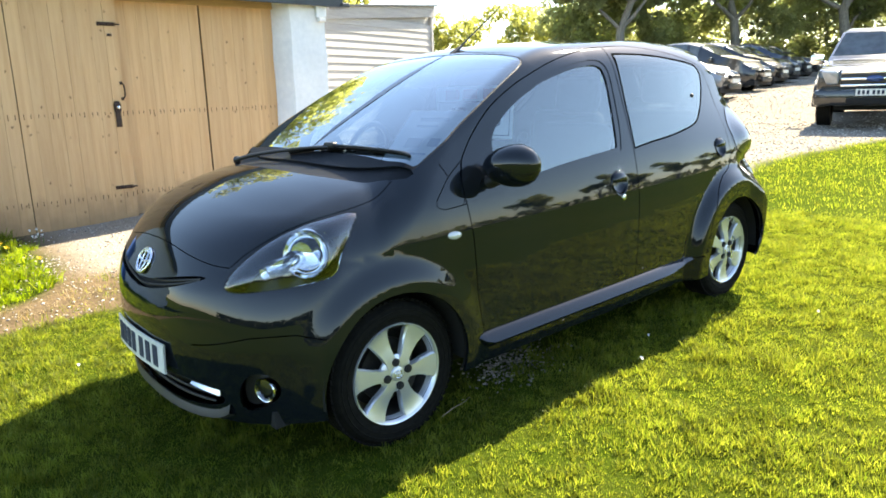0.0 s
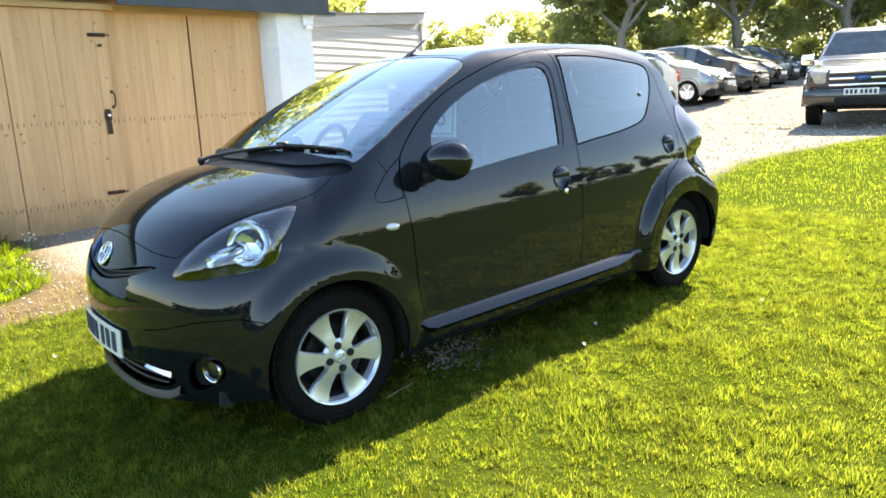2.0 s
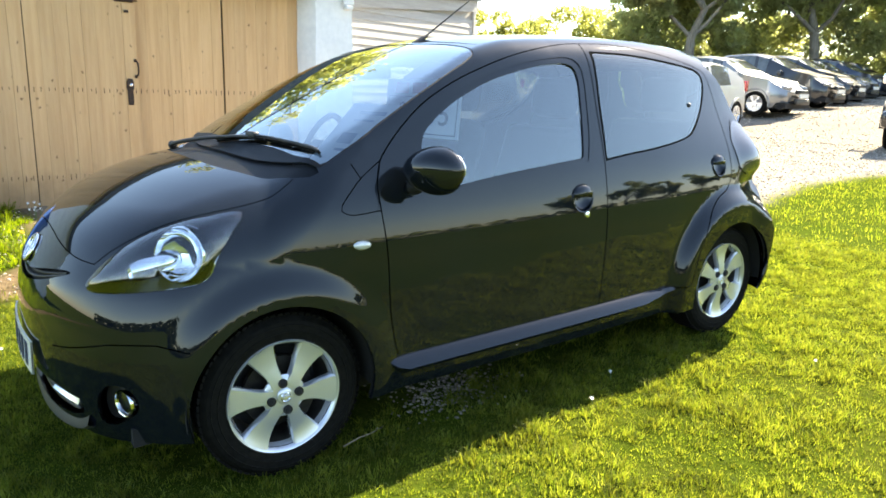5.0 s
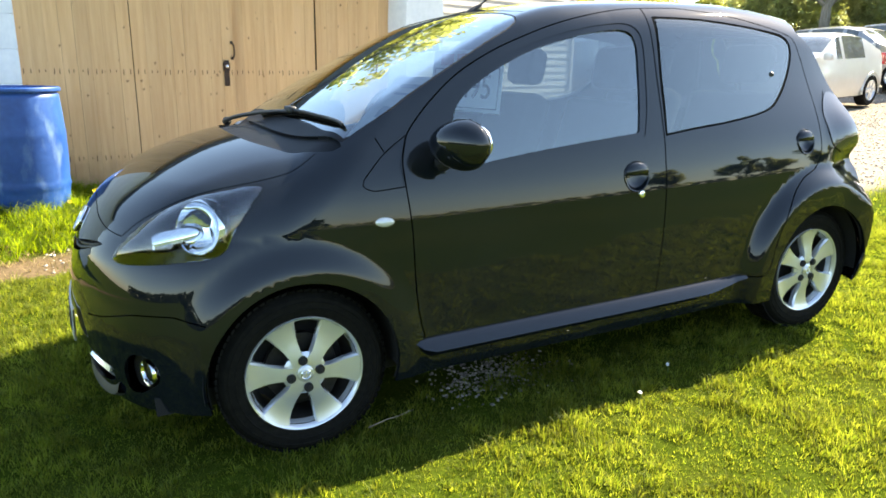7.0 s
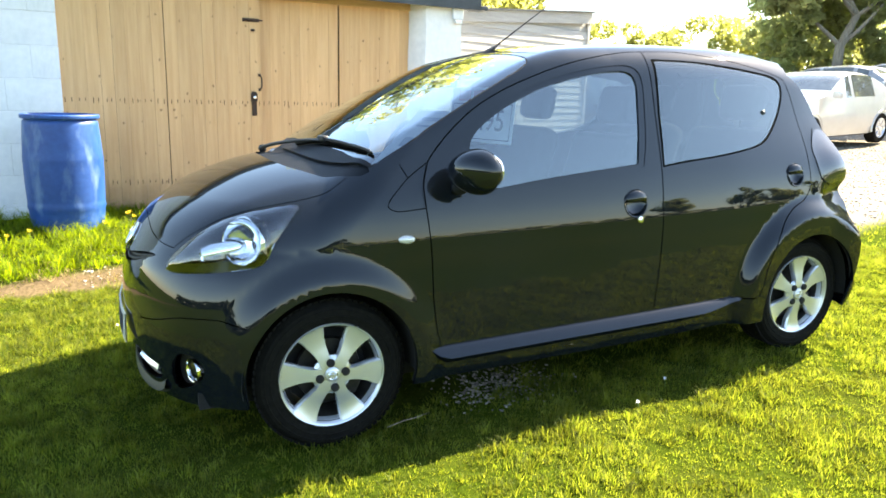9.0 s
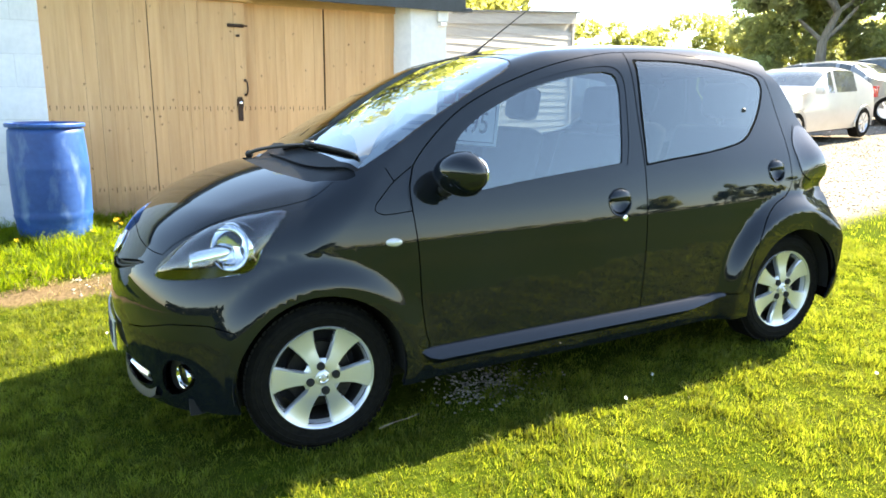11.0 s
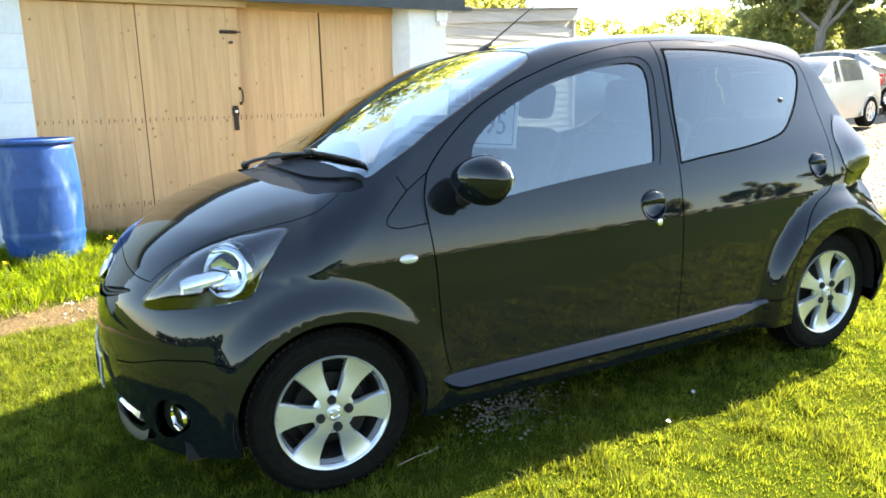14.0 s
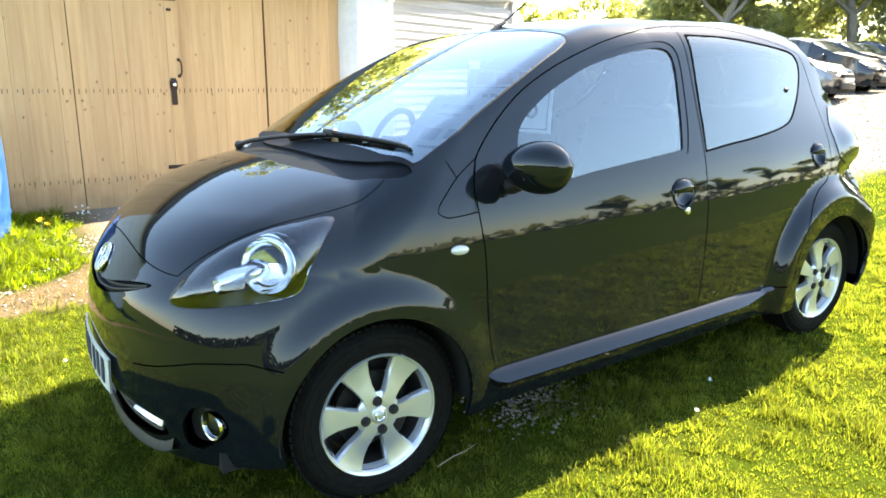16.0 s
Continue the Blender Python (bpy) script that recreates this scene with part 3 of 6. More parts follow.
# the tail: a sheet of its own behind the cut line
tail_border = np.concatenate([on("S", spline(cut_line)), on("T", spline(edge_roof)), on("R", spline([(0, 1.36), (0, 1.2), (0, 0.9), (0, 0.6), (0, LOW)])), on("R", spline([(0, LOW), (-0.3, LOW), (-0.6, LOW)]))])
tail = Sheet(REAR, tail_border, 0.03)
tail.region("tail_lamp", on("R", spline([(-0.70, 0.78), (-0.60, 0.80), (-0.56, 0.92), (-0.575, 1.04), (-0.61, 1.06), (-0.655, 0.98), (-0.70, 0.90)], True)))
tail.region("hatch_glass", on("R", spline([(0, 0.92), (-0.45, 0.93), (-0.555, 0.96), (-0.56, 1.07), (-0.52, 1.2), (-0.46, 1.29), (0, 1.32)])))
tail.cut()
tail.skin("body", PAINT, "tailgate", car, both=True)
tail.skin("hatch_glass", TINTED, "rear_screen", car, both=True, sink=0.002, label="dark glass tailgate")
for m in (False, True):
    lamp = tail.skin("tail_lamp", AMBER, "tail_lamp", car, mirrored=m, sink=-0.004, label="clear and smoked tail lamp")
    sheet.skin("lamp_side", SMOKED, "lamp_side", lamp, mirrored=m, sink=-0.002, lip=0.006, label="smoked lens wrapping onto the flank")
# lining just inside the outer panels
for m in (False, True):
    sheet.skin(["body", "front_door", "rear_door", "seam", "sail", "door_frame", "cowl", "rear_seal"], DARK, "inner_lining", car, sink=0.024, lip=0, mirrored=m, pick=lambda c: (c[:, 2] < 1.0) | (c[:, 0] > 0.3))

# ---- wheels: tyre, rim with six broad spokes, hub, four nuts, disc ----
def spoke_mesh(name):
    bm = bmesh.new()
    rows = [(0.040, 0.026, -0.023, 0.0), (0.075, 0.024, -0.021, 0.0), (0.10, 0.028, -0.015, 0.0), (0.13, 0.036, -0.011, 0.0), (0.16, 0.045, -0.013, 0.0), (0.184, 0.054, -0.022, 0.0)]
    grid = []
    for r, w, y, _ in rows:
        grid.append([bm.verts.new((r - 0.004 * (abs(s) > 0.9), y + d, s * w)) for s, d in ((-1, 0.026), (-1, 0.008), (-0.90, 0.001), (-0.3, 0.0), (0.3, 0.0), (0.90, 0.001), (1, 0.008), (1, 0.026))])
    for a, b in zip(grid, grid[1:]):
        for i in range(7):
            bm.faces.new((a[i], b[i], b[i + 1], a[i + 1]))
    me = bpy.data.meshes.new(name)
    bm.normal_update(), bm.to_mesh(me), bm.free()
    me.shade_smooth()
    me.set_sharp_from_angle(angle=radians(25))
    me.materials.append(ALLOY)
    return me


SPOKE = spoke_mesh("spoke")


def wheel(x, y, turn, flip, steer=0):
    """y: the tyre's mid plane; the wheel's outer face looks to -y (flip: to +y)."""
    hub = part("wheel", bmesh.new(), TYRE, car)
    hub.matrix_basis = pose(x, y, 0.278, 0, 0, 180 if flip else steer)
    bm = bmesh.new()
    lathe(bm, [(0.178, -0.062), (0.190, -0.070), (0.205, -0.078), (0.235, -0.080), (0.255, -0.076), (0.268, -0.064), (0.2755, -0.050), (0.277, -0.02), (0.277, 0.02), (0.272, 0.055), (0.255, 0.075), (0.205, 0.078), (0.178, 0.062)], 72)
    for i in range(72):  # shoulder blocks of the tread
        a = 2 * math.pi * i / 72
        for side in (-0.048, 0.0, 0.046):
            block(bm, (-0.0085, -0.014, -0.004), (0.0085, 0.014, 0.0035), Matrix.Rotation(-a, 4, "Y") @ pose(0, side, 0.2765, 0, 0, 12))
    for r in (0.222, 0.243):
        lathe(bm, [(r - 0.002, -0.0795), (r, -0.0815), (r + 0.002, -0.0795)], 60)
    part("tyre", bm, TYRE, hub, "black rubber tyre", 30)
    bm = bmesh.new()
    lathe(bm, [(0.172, -0.040), (0.174, -0.045), (0.178, -0.060), (0.186, -0.074), (0.191, -0.078), (0.1925, -0.075), (0.188, -0.066)], 72)
    lathe(bm, [(0.1935, -0.071), (0.1915, -0.0795), (0.187, -0.0775)], 72)
    rim = part("rim", bm, ALLOY, hub, "silver alloy rim", 40)
    bm = bmesh.new()
    lathe(bm, [(0.150, 0.05), (0.164, -0.02), (0.1725, -0.039)], 60)
    part("barrel", bm, STEEL, rim, "dull inner rim", 40)
    for i in range(6):
        sp = new("spoke", SPOKE)
        sp.parent = hub
        sp.matrix_basis = pose(0, -0.052, 0) @ Matrix.Rotation(-radians(turn + 60 * i), 4, "Y")
    bm = bmesh.new()
    lathe(bm, [(0.0, -0.079), (0.022, -0.079), (0.027, -0.076), (0.028, -0.071), (0.034, -0.072), (0.060, -0.071), (0.072, -0.062), (0.071, -0.052)], 48)
    part("hub_cap", bm, ALLOY, hub, "", 35)
    bm = bmesh.new()
    lathe(bm, [(0.013, -0.0795), (0.015, -0.0812), (0.017, -0.0795)], 24)
    tube(bm, [(-0.013, -0.0798, 0.004), (0.013, -0.0798, 0.004)], 0.0016, 6)
    tube(bm, [(0, -0.0798, -0.014), (0, -0.0798, 0.014)], 0.0016, 6)
    part("badge", bm, CHROME, hub, "oval chrome centre badge", 40)
    for i in range(4):
        a = radians(turn + 14 + 90 * i)
        bm = bmesh.new()
        lathe(bm, [(0.0, -0.0805), (0.007, -0.0805), (0.009, -0.0785), (0.0150, -0.0790), (0.0160, -0.060)], 24)
        nut = part("wheel_nut", bm, DARK, hub, "dark recessed wheel nut", 40)
        nut.location = (0.048 * math.cos(a), -0.001, 0.048 * math.sin(a))
    bm = bmesh.new()
    lathe(bm, [(0.0, -0.012), (0.118, -0.012), (0.12, -0.006), (0.12, 0.004)], 40)
    block(bm, (0.05, -0.030, -0.05), (0.135, 0.02, 0.05), pose(0, 0, 0, 0, 30, 0), 0.01)
    part("brake_disc", bm, STEEL, hub, "", 40)
    bm = bmesh.new()
    lathe(bm, [(0.0, 0.03), (0.15, 0.03)], 40)
    part("backing_plate", bm, DARK, hub)
    return hub


for x, turn in ((0.0, -6.5), (2.34, 29)):
    wheel(x, -0.684, turn, False)
    wheel(x, 0.684, turn + 20, True)
for x in (0.0, 2.335):
    for s in (-1, 1):
        bm = bmesh.new()
        lathe(bm, [(0.318, s * 0.775), (0.318, s * 0.45), (0.0, s * 0.45)], 48)
        for v in bm.verts:
            v.co += Vector((x, 0, 0.285))
        bmesh.ops.delete(bm, geom=[f for f in bm.faces if f.calc_center_median().z < 0.24], context="FACES")
        part("wheel_arch_liner", bm, DARK, car, "", 60)

# ---- lamps, plate, mirrors, handles, wipers, sills and cabin of the hatchback ----
def at_surface(kind, a, b):
    p = on(kind, [(a, b)])[0]
    return Vector(p), Vector(outward(p[None])[0])


def set_on(p, n, up=(0, 0, 1)):
    """A pose at p whose -y looks along n."""
    y = -Vector(n).normalized()
    x = y.cross(Vector(up)).normalized()
    z = x.cross(y)
    return Matrix(((x.x, y.x, z.x, p[0]), (x.y, y.y, z.y, p[1]), (x.z, y.z, z.z, p[2]), (0, 0, 0, 1)))


POLISHED = material("mirror_chrome", (0.84, 0.86, 0.88), 0.035, 1.0)
BUCKET = material("headlamp_housing", (0.028, 0.032, 0.036), 0.25, 0.5, 0, 30, 0.2, fine=0.4)
for m in (False, True):
    s = 1 if m else -1
    lamp = sheet.skin("headlight", BUCKET, "headlight", car, sink=0.12, lip=-0.117, mirrored=m, label="clear teardrop headlight with chrome reflector in a dark housing")
    sheet.skin("headlight", CLEAR, "lens", lamp, sink=0.001, lip=0.003, mirrored=m, dome=0.024, reach=0.085, label="clear headlight lens")
    aim = Vector((-0.74, s * 0.64, 0.17))
    heart = Vector((-0.258, s * 0.650, 0.768))
    bm = bmesh.new()
    lathe(bm, [(0.094, 0.024), (0.093, 0.014), (0.084, -0.014), (0.082, -0.016), (0.079, -0.0145)], 56)
    o = part("chrome_ring", bm, POLISHED, lamp, "tapering chrome ring", 30)
    o.matrix_basis = set_on(heart, aim)
    bm = bmesh.new()
    lathe(bm, [(0.079, -0.0145), (0.074, 0.0), (0.066, 0.014), (0.050, 0.027), (0.030, 0.035), (0.0, 0.038)], 48)
    o = part("reflector", bm, POLISHED, lamp, "mirror-bright reflector bowl", 60)
    o.matrix_basis = set_on(heart, aim)
    bm = bmesh.new()
    lathe(bm, [(0.0, 0.016), (0.018, 0.014), (0.025, 0.0), (0.030, -0.004), (0.034, 0.008), (0.037, 0.06), (0.040, 0.105), (0.034, 0.14)], 32)
    o = part("indicator_tube", bm, POLISHED, lamp, "silver tubular indicator reflector", 40)
    o.matrix_basis = set_on(Vector((-0.392, s * 0.590, 0.722)), Vector((-0.95, s * 0.06, -0.13)))
    # fog lamp and its ring
    p, n = at_surface("F", -0.632, 0.328)
    n = Vector((-0.93, -0.36, 0.0))
    p, n = Vector((p.x, s * abs(p.y), p.z)), Vector((n.x, s * abs(n.y), n.z))
    bm = bmesh.new()
    lathe(bm, [(0.038, 0.0), (0.040, -0.007), (0.042, -0.008), (0.044, -0.003), (0.044, 0.03)], 40)
    fog = part("fog_lamp", bm, CHROME, car, "round fog lamp with chrome ring", 40)
    fog.matrix_basis = set_on(p - n * 0.022, n)
    bm = bmesh.new()
    lathe(bm, [(0.0, -0.006), (0.02, -0.005), (0.037, 0.0)], 32)
    part("lens", bm, CLEAR, fog, "clear glass lens", 40)
    bm = bmesh.new()
    lathe(bm, [(0.037, 0.002), (0.028, 0.018), (0.0, 0.024)], 32)
    part("reflector", bm, BUCKET, fog, "", 60)
    # bright strip beside the lower grille
    strip = np.stack([np.linspace(-0.37, -0.495, 12), np.linspace(0.329, 0.309, 12)], 1)
    rise = np.linspace(0.004, 0.009, 12)[:, None] * np.array((0, 1.0))
    lo, hi = on("F", strip - rise), on("F", strip + rise)
    bm = bmesh.new()
    for i in range(11):
        quad = [(lo[i], 0.010), (lo[i + 1], 0.010), (hi[i + 1], 0.001), (hi[i], 0.001)]
        bm.faces.new([bm.verts.new((q[0] - d, q[1] * -s, q[2])) for q, d in quad])
    bmesh.ops.remove_doubles(bm, verts=bm.verts[:], dist=1e-4)
    bmesh.ops.recalc_face_normals(bm, faces=bm.faces[:])
    bmesh.ops.solidify(bm, geom=bm.faces[:], thickness=0.008)
    part("lamp_strip", bm, SATIN, car, "bright white lamp strip", 30)
    # door mirror
    bm = bmesh.new()
    bmesh.ops.create_uvsphere(bm, u_segments=32, v_segments=20, radius=1)
    for v in bm.verts:
        x, y, z = v.co
        v.co = (x * (0.084 + 0.01 * z) if x < 0 else x * 0.056, y * 0.118, z * (0.080 - 0.012 * y * -s) * (1 - 0.12 * (x > 0)))
    mirror = part("door_mirror", bm, PAINT, car, "black rounded door mirror", 60)
    mirror.matrix_basis = pose(0.512, s * 0.868, 0.988, s * 4, 0, -s * 18)
    bm = bmesh.new()
    lathe(bm, [(0.0, 0.004), (0.058, 0.004), (0.062, 0.0), (0.062, -0.006)], 40)
    face = part("mirror_glass", bm, CHROME, mirror, "mirror glass facing the tail", 40)
    face.matrix_basis = pose(0.038, 0, 0, 0, 0, -90) @ Matrix.Diagonal((1.6, 1, 1.1, 1))
    bm = bmesh.new()
    tube(bm, [(0.50, s * 0.74, 0.915), (0.51, s * 0.79, 0.935), (0.52, s * 0.84, 0.965)], 0.030, 12, 0.026)
    part("mirror_foot", bm, PLASTIC, mirror, "black plastic mirror foot", 60).matrix_basis = mirror.matrix_basis.inverted()
    # round door handles with key cylinder, side indicator, window catch
    for x, z, r, lock in ((1.285, 0.809, 0.056, True), (2.243, 0.868, 0.052, False)):
        p, n = at_surface("S", x, z)
        p, n = Vector((p.x, s * abs(p.y), p.z)), Vector((n.x, s * abs(n.y), n.z))
        bm = bmesh.new()
        lathe(bm, [(r + 0.003, 0.001), (r + 0.001, -0.0025), (r - 0.003, -0.001), (r - 0.008, 0.010), (r * 0.62, 0.019), (r * 0.3, 0.022), (0.0, 0.022)], 48)
        h = part("door_handle", bm, PAINT, car, "round recessed black door handle", 40)
        h.matrix_basis = set_on(p + n * 0.002, n)
        bm = bmesh.new()
        bmesh.ops.create_uvsphere(bm, u_segments=28, v_segments=16, radius=1)
        for v in bm.verts:  # a domed flap over the upper half, its lower edge a finger's grip
            x, y, z = v.co
            v.co = (x * r * 0.97, y * 0.017 - 0.002, r * 0.38 + z * r * (0.58 if z > 0 else 0.34) - 0.004 * x * x)
        part("grip", bm, PAINT, h, "", 60)
        if lock:
            p, n = at_surface("S", 1.305, 0.742)
            p, n = Vector((p.x, s * abs(p.y), p.z)), Vector((n.x, s * abs(n.y), n.z))
            bm = bmesh.new()
            lathe(bm, [(0.0, -0.003), (0.003, -0.003), (0.005, -0.006), (0.0125, -0.005), (0.0145, 0.002)], 24)
            k = part("key_cylinder", bm, CHROME, car, "small chrome key cylinder", 40)
            k.matrix_basis = set_on(p, n)
    p, n = at_surface("S", 0.28, 0.752)
    p, n = Vector((p.x, s * abs(p.y), p.z)), Vector((n.x, s * abs(n.y), n.z))
    bm = bmesh.new()
    lathe(bm, [(0.0, -0.012), (0.012, -0.011), (0.019, -0.006), (0.022, 0.002)], 32)
    o = part("side_indicator", bm, AMBER, car, "small clear oval side indicator", 60)
    o.matrix_basis = set_on(p, n) @ pose(0, 0, 0, 0, 3, 0) @ Matrix.Diagonal((1.5, 1, 0.72, 1))
    p, n = at_surface("S", 2.115, 1.152)
    p, n = Vector((p.x, s * abs(p.y), p.z)), Vector((n.x, s * abs(n.y), n.z))
    bm = bmesh.new()
    lathe(bm, [(0.0, -0.009), (0.007, -0.008), (0.011, -0.003), (0.012, 0.004)], 20)
    o = part("window_catch", bm, PLASTIC, car, "round black window catch", 60)
    o.matrix_basis = set_on(p, n)
    # sill moulding with a sky-facing ledge
    bm = bmesh.new()
    rows = []
    for i in range(41):
        x = 0.355 + (1.93 - 0.355) * i / 40
        g = min(1, (i / 40) / 0.05) ** 0.5 * min(1, (1 - i / 40) / 0.16) ** 0.7
        zt, w = 0.336 + 0.004 * math.sin(3 * i / 40), half_width(np.array(x if 0.42 < x < 1.93 else 0.5), np.array(0.33))
        w = float(min(w, 0.80))
        rows.append([bm.verts.new((x, s * (w - 0.004), zt)), bm.verts.new((x, s * (w + 0.004 + 0.014 * g), zt - 0.010 * g)), bm.verts.new((x, s * (w + 0.010 + 0.030 * g), zt - 0.040 * g - 0.004)), bm.verts.new((x, s * (w + 0.008), zt - 0.058 * g - 0.008)), bm.verts.new((x, s * (w - 0.03), zt - 0.085 * g - 0.01))])
    for a, b in zip(rows, rows[1:]):
        for k in range(4):
            f = (a[k], b[k], b[k + 1], a[k + 1])
            bm.faces.new(f if s < 0 else f[::-1])
    bmesh.ops.recalc_face_normals(bm, faces=bm.faces[:])
    part("sill_moulding", bm, PAINT, car, "glossy black sill moulding", 35)

# grille bars, lower lip
for i in range(3):
    z = 0.25 + 0.034 * i
    bm = bmesh.new()
    tube(bm, [tuple(q + np.array((0.03, 0, 0))) for q in on("F", [(y, z) for y in np.linspace(-0.42, 0.42, 24)])], 0.007, 8)
    part("grille_bar", bm, PLASTIC, car, "", 60)
lip = spline([(0.52, 0.235), (0.46, 0.205), (0.36, 0.19), (0.2, 0.185), (0, 0.185), (-0.2, 0.185), (-0.36, 0.19), (-0.46, 0.205), (-0.52, 0.235)], gap=0.03)
q = on("F", lip)
bm = bmesh.new()
rows = [[bm.verts.new(tuple(p + np.array(o))) for o in ((0.004, 0, 0.048), (-0.012, 0, 0.030), (-0.020, 0, 0.0), (0.03, 0, -0.018))] for p in q]
for a, b in zip(rows, rows[1:]):
    for k in range(3):
        bm.faces.new((a[k], a[k + 1], b[k + 1], b[k]))
bmesh.ops.recalc_face_normals(bm, faces=bm.faces[:])
part("bumper_lip", bm, material("grey_lip_plastic", (0.022, 0.024, 0.027), 0.5, 0, 0.05, 40, 0.2, fine=0.4), car, "satin grey lower bumper lip", 40)
for dz in (0.0, 0.026):
    bm = bmesh.new()
    tube(bm, [tuple(q + np.array((0.012, 0, 0))) for q in on("F", [(y, 0.628 + dz * (1 - abs(y) / 0.5) + 0.068 * (abs(y) / 0.42) ** 1.5) for y in np.linspace(-0.40, 0.40, 30)])], 0.0045, 8)
    part("intake_bar", bm, PLASTIC, car, "black intake bar", 60)
# number plate with plain bars for its characters
plate = part("number_plate", bmesh.new(), PLATE, car, "white front number plate")
plate.matrix_basis = pose(-0.672, 0, 0.395, -4, 0, -90)
bm = bmesh.new()
N = 13
verts = [[bm.verts.new((0.52 * (i / (N - 1) - 0.5), 0.016 * (2 * i / (N - 1) - 1) ** 2 - (0.006 if k in (0, 1) else 0), -0.0555 if k in (0, 3) else 0.0555)) for k in range(4)] for i in range(N)]
for a, b in zip(verts, verts[1:]):
    for k in range(4):
        bm.faces.new((a[k], b[k], b[(k + 1) % 4], a[(k + 1) % 4]))
bmesh.ops.recalc_face_normals(bm, faces=bm.faces[:])
part("plate_panel", bm, PLATE, plate, "", 30)
for i, x in enumerate((-0.205, -0.145, -0.085, -0.025, 0.06, 0.125, 0.19)):
    bm = bmesh.new()
    y = 0.016 * (2 * x / 0.52) ** 2
    block(bm, (-0.021, -0.0085, -0.039), (0.021, -0.0062, 0.039), pose(x, y, 0, 0, 0, math.degrees(math.atan(0.032 * 2 * x / 0.52 / 0.26 / 2))), 0.0)
    part("plate_mark", bm, INK, plate)
# oval badge on the nose
p, n = at_surface("F", 0.0, 0.706)
bm = bmesh.new()
for rx, rz, w in ((0.058, 0.047, 0.006), (0.020, 0.044, 0.004), (0.054, 0.019, 0.004)):
    tube(bm, [(rx * math.cos(2 * math.pi * i / 40), -0.004, rz * math.sin(2 * math.pi * i / 40) + (0.016 if rz < 0.03 else 0)) for i in range(41)], w, 8)
badge = part("nose_badge", bm, CHROME, car, "oval chrome badge", 60)
badge.matrix_basis = set_on(p, n)
# wipers
path = on("T", spline([(0.02, 0.46), (0.07, 0.24), (0.12, 0.0), (0.155, -0.17)], gap=0.03))
wiper = part("wiper", bmesh.new(), PLASTIC, car, "black windscreen wiper")
bm = bmesh.new()
tube(bm, [tuple(q + np.array((-0.012, 0, 0.014 + 0.012 * math.sin(3.1 * i / (len(path) - 1))))) for i, q in enumerate(path)], 0.0095, 8, 0.006)
bmesh.ops.create_uvsphere(bm, u_segments=12, v_segments=8, radius=0.020, matrix=Matrix.Translation(Vector(path[0]) + Vector((0, 0, 0.014))))
block(bm, (-0.014, -0.03, 0.010), (0.014, 0.03, 0.034), Matrix.Translation(path[-1]) @ pose(0, 0, 0, 0, 0, 10), 0.006)
part("wiper_arm", bm, PLASTIC, wiper, "", 60)
path = on("T", spline([(0.105, 0.10), (0.155, -0.17), (0.180, -0.42), (0.205, -0.64)], gap=0.03))
bm = bmesh.new()
tube(bm, [tuple(q + np.array((0.004, 0, 0.008))) for q in path], 0.0055, 6)
part("rubber_strip", bm, SEAL, wiper, "", 60)
bm = bmesh.new()
tube(bm, [tuple(q + np.array((0.0, 0, 0.015 + 0.004 * math.sin(3.1 * i / (len(path) - 1))))) for i, q in enumerate(path)], 0.0055, 6)
for i in range(2, len(path) - 2, 5):
    tube(bm, [tuple(path[i] + np.array((0.003, 0, 0.008))), tuple(path[i] + np.array((0.0, 0, 0.019)))], 0.005, 6)
part("blade_bow", bm, PLASTIC, wiper, "", 60)
# aerial
bm = bmesh.new()
tube(bm, [(0.985, 0, 1.415), (1.02, 0, 1.440), (1.06, 0, 1.462)], 0.016, 10, 0.007)
aerial = part("aerial", bm, PLASTIC, car, "thin raked black roof aerial", 60)
bm = bmesh.new()
tube(bm, [(1.05, 0, 1.458), (1.20, 0, 1.560), (1.36, 0, 1.668)], 0.0045, 6, 0.002)
part("aerial_rod", bm, PLASTIC, aerial, "", 60)
# floor pan and cabin
bm = bmesh.new()
block(bm, (-0.45, -0.66, 0.19), (2.62, 0.66, 0.25))
block(bm, (-0.42, -0.42, 0.25), (0.05, 0.42, 0.72))
block(bm, (0.36, -0.70, 0.24), (1.95, 0.70, 0.27))
part("floor_pan", bm, DARK, car)
bm = bmesh.new()
sec = [(0.16, 0.62), (0.20, 0.90), (0.27, 0.945), (0.42, 0.955), (0.56, 0.925), (0.62, 0.86), (0.60, 0.70), (0.50, 0.62)]
rows = [[bm.verts.new((x + 0.03 * (y / 0.6) ** 2, y, z - 0.015 * (y / 0.6) ** 2)) for x, z in sec] for y in np.linspace(-0.66, 0.66, 15)]
for a, b in zip(rows, rows[1:]):
    for k in range(len(sec)):
        bm.faces.new((a[k], a[(k + 1) % len(sec)], b[(k + 1) % len(sec)], b[k]))
bm.faces.new(rows[0][::-1]), bm.faces.new(rows[-1])
bmesh.ops.recalc_face_normals(bm, faces=bm.faces[:])
dash = part("dashboard", bm, DASH, car, "dark grey plastic dashboard", 50)
bm = bmesh.new()
lathe(bm, [(0.0, -0.02), (0.05, -0.02), (0.062, -0.01), (0.065, 0.05)], 24)
o = part("instrument_pod", bm, DASH, dash, "", 40)
o.matrix_basis = pose(0.50, 0.36, 1.0, 0, 0, 90)
STEER = part("steering_wheel", bmesh.new(), PLASTIC, car, "dark steering wheel on the driver's side")
STEER.matrix_basis = pose(0.68, 0.36, 0.93, 24, 0, 90)
bm = bmesh.new()
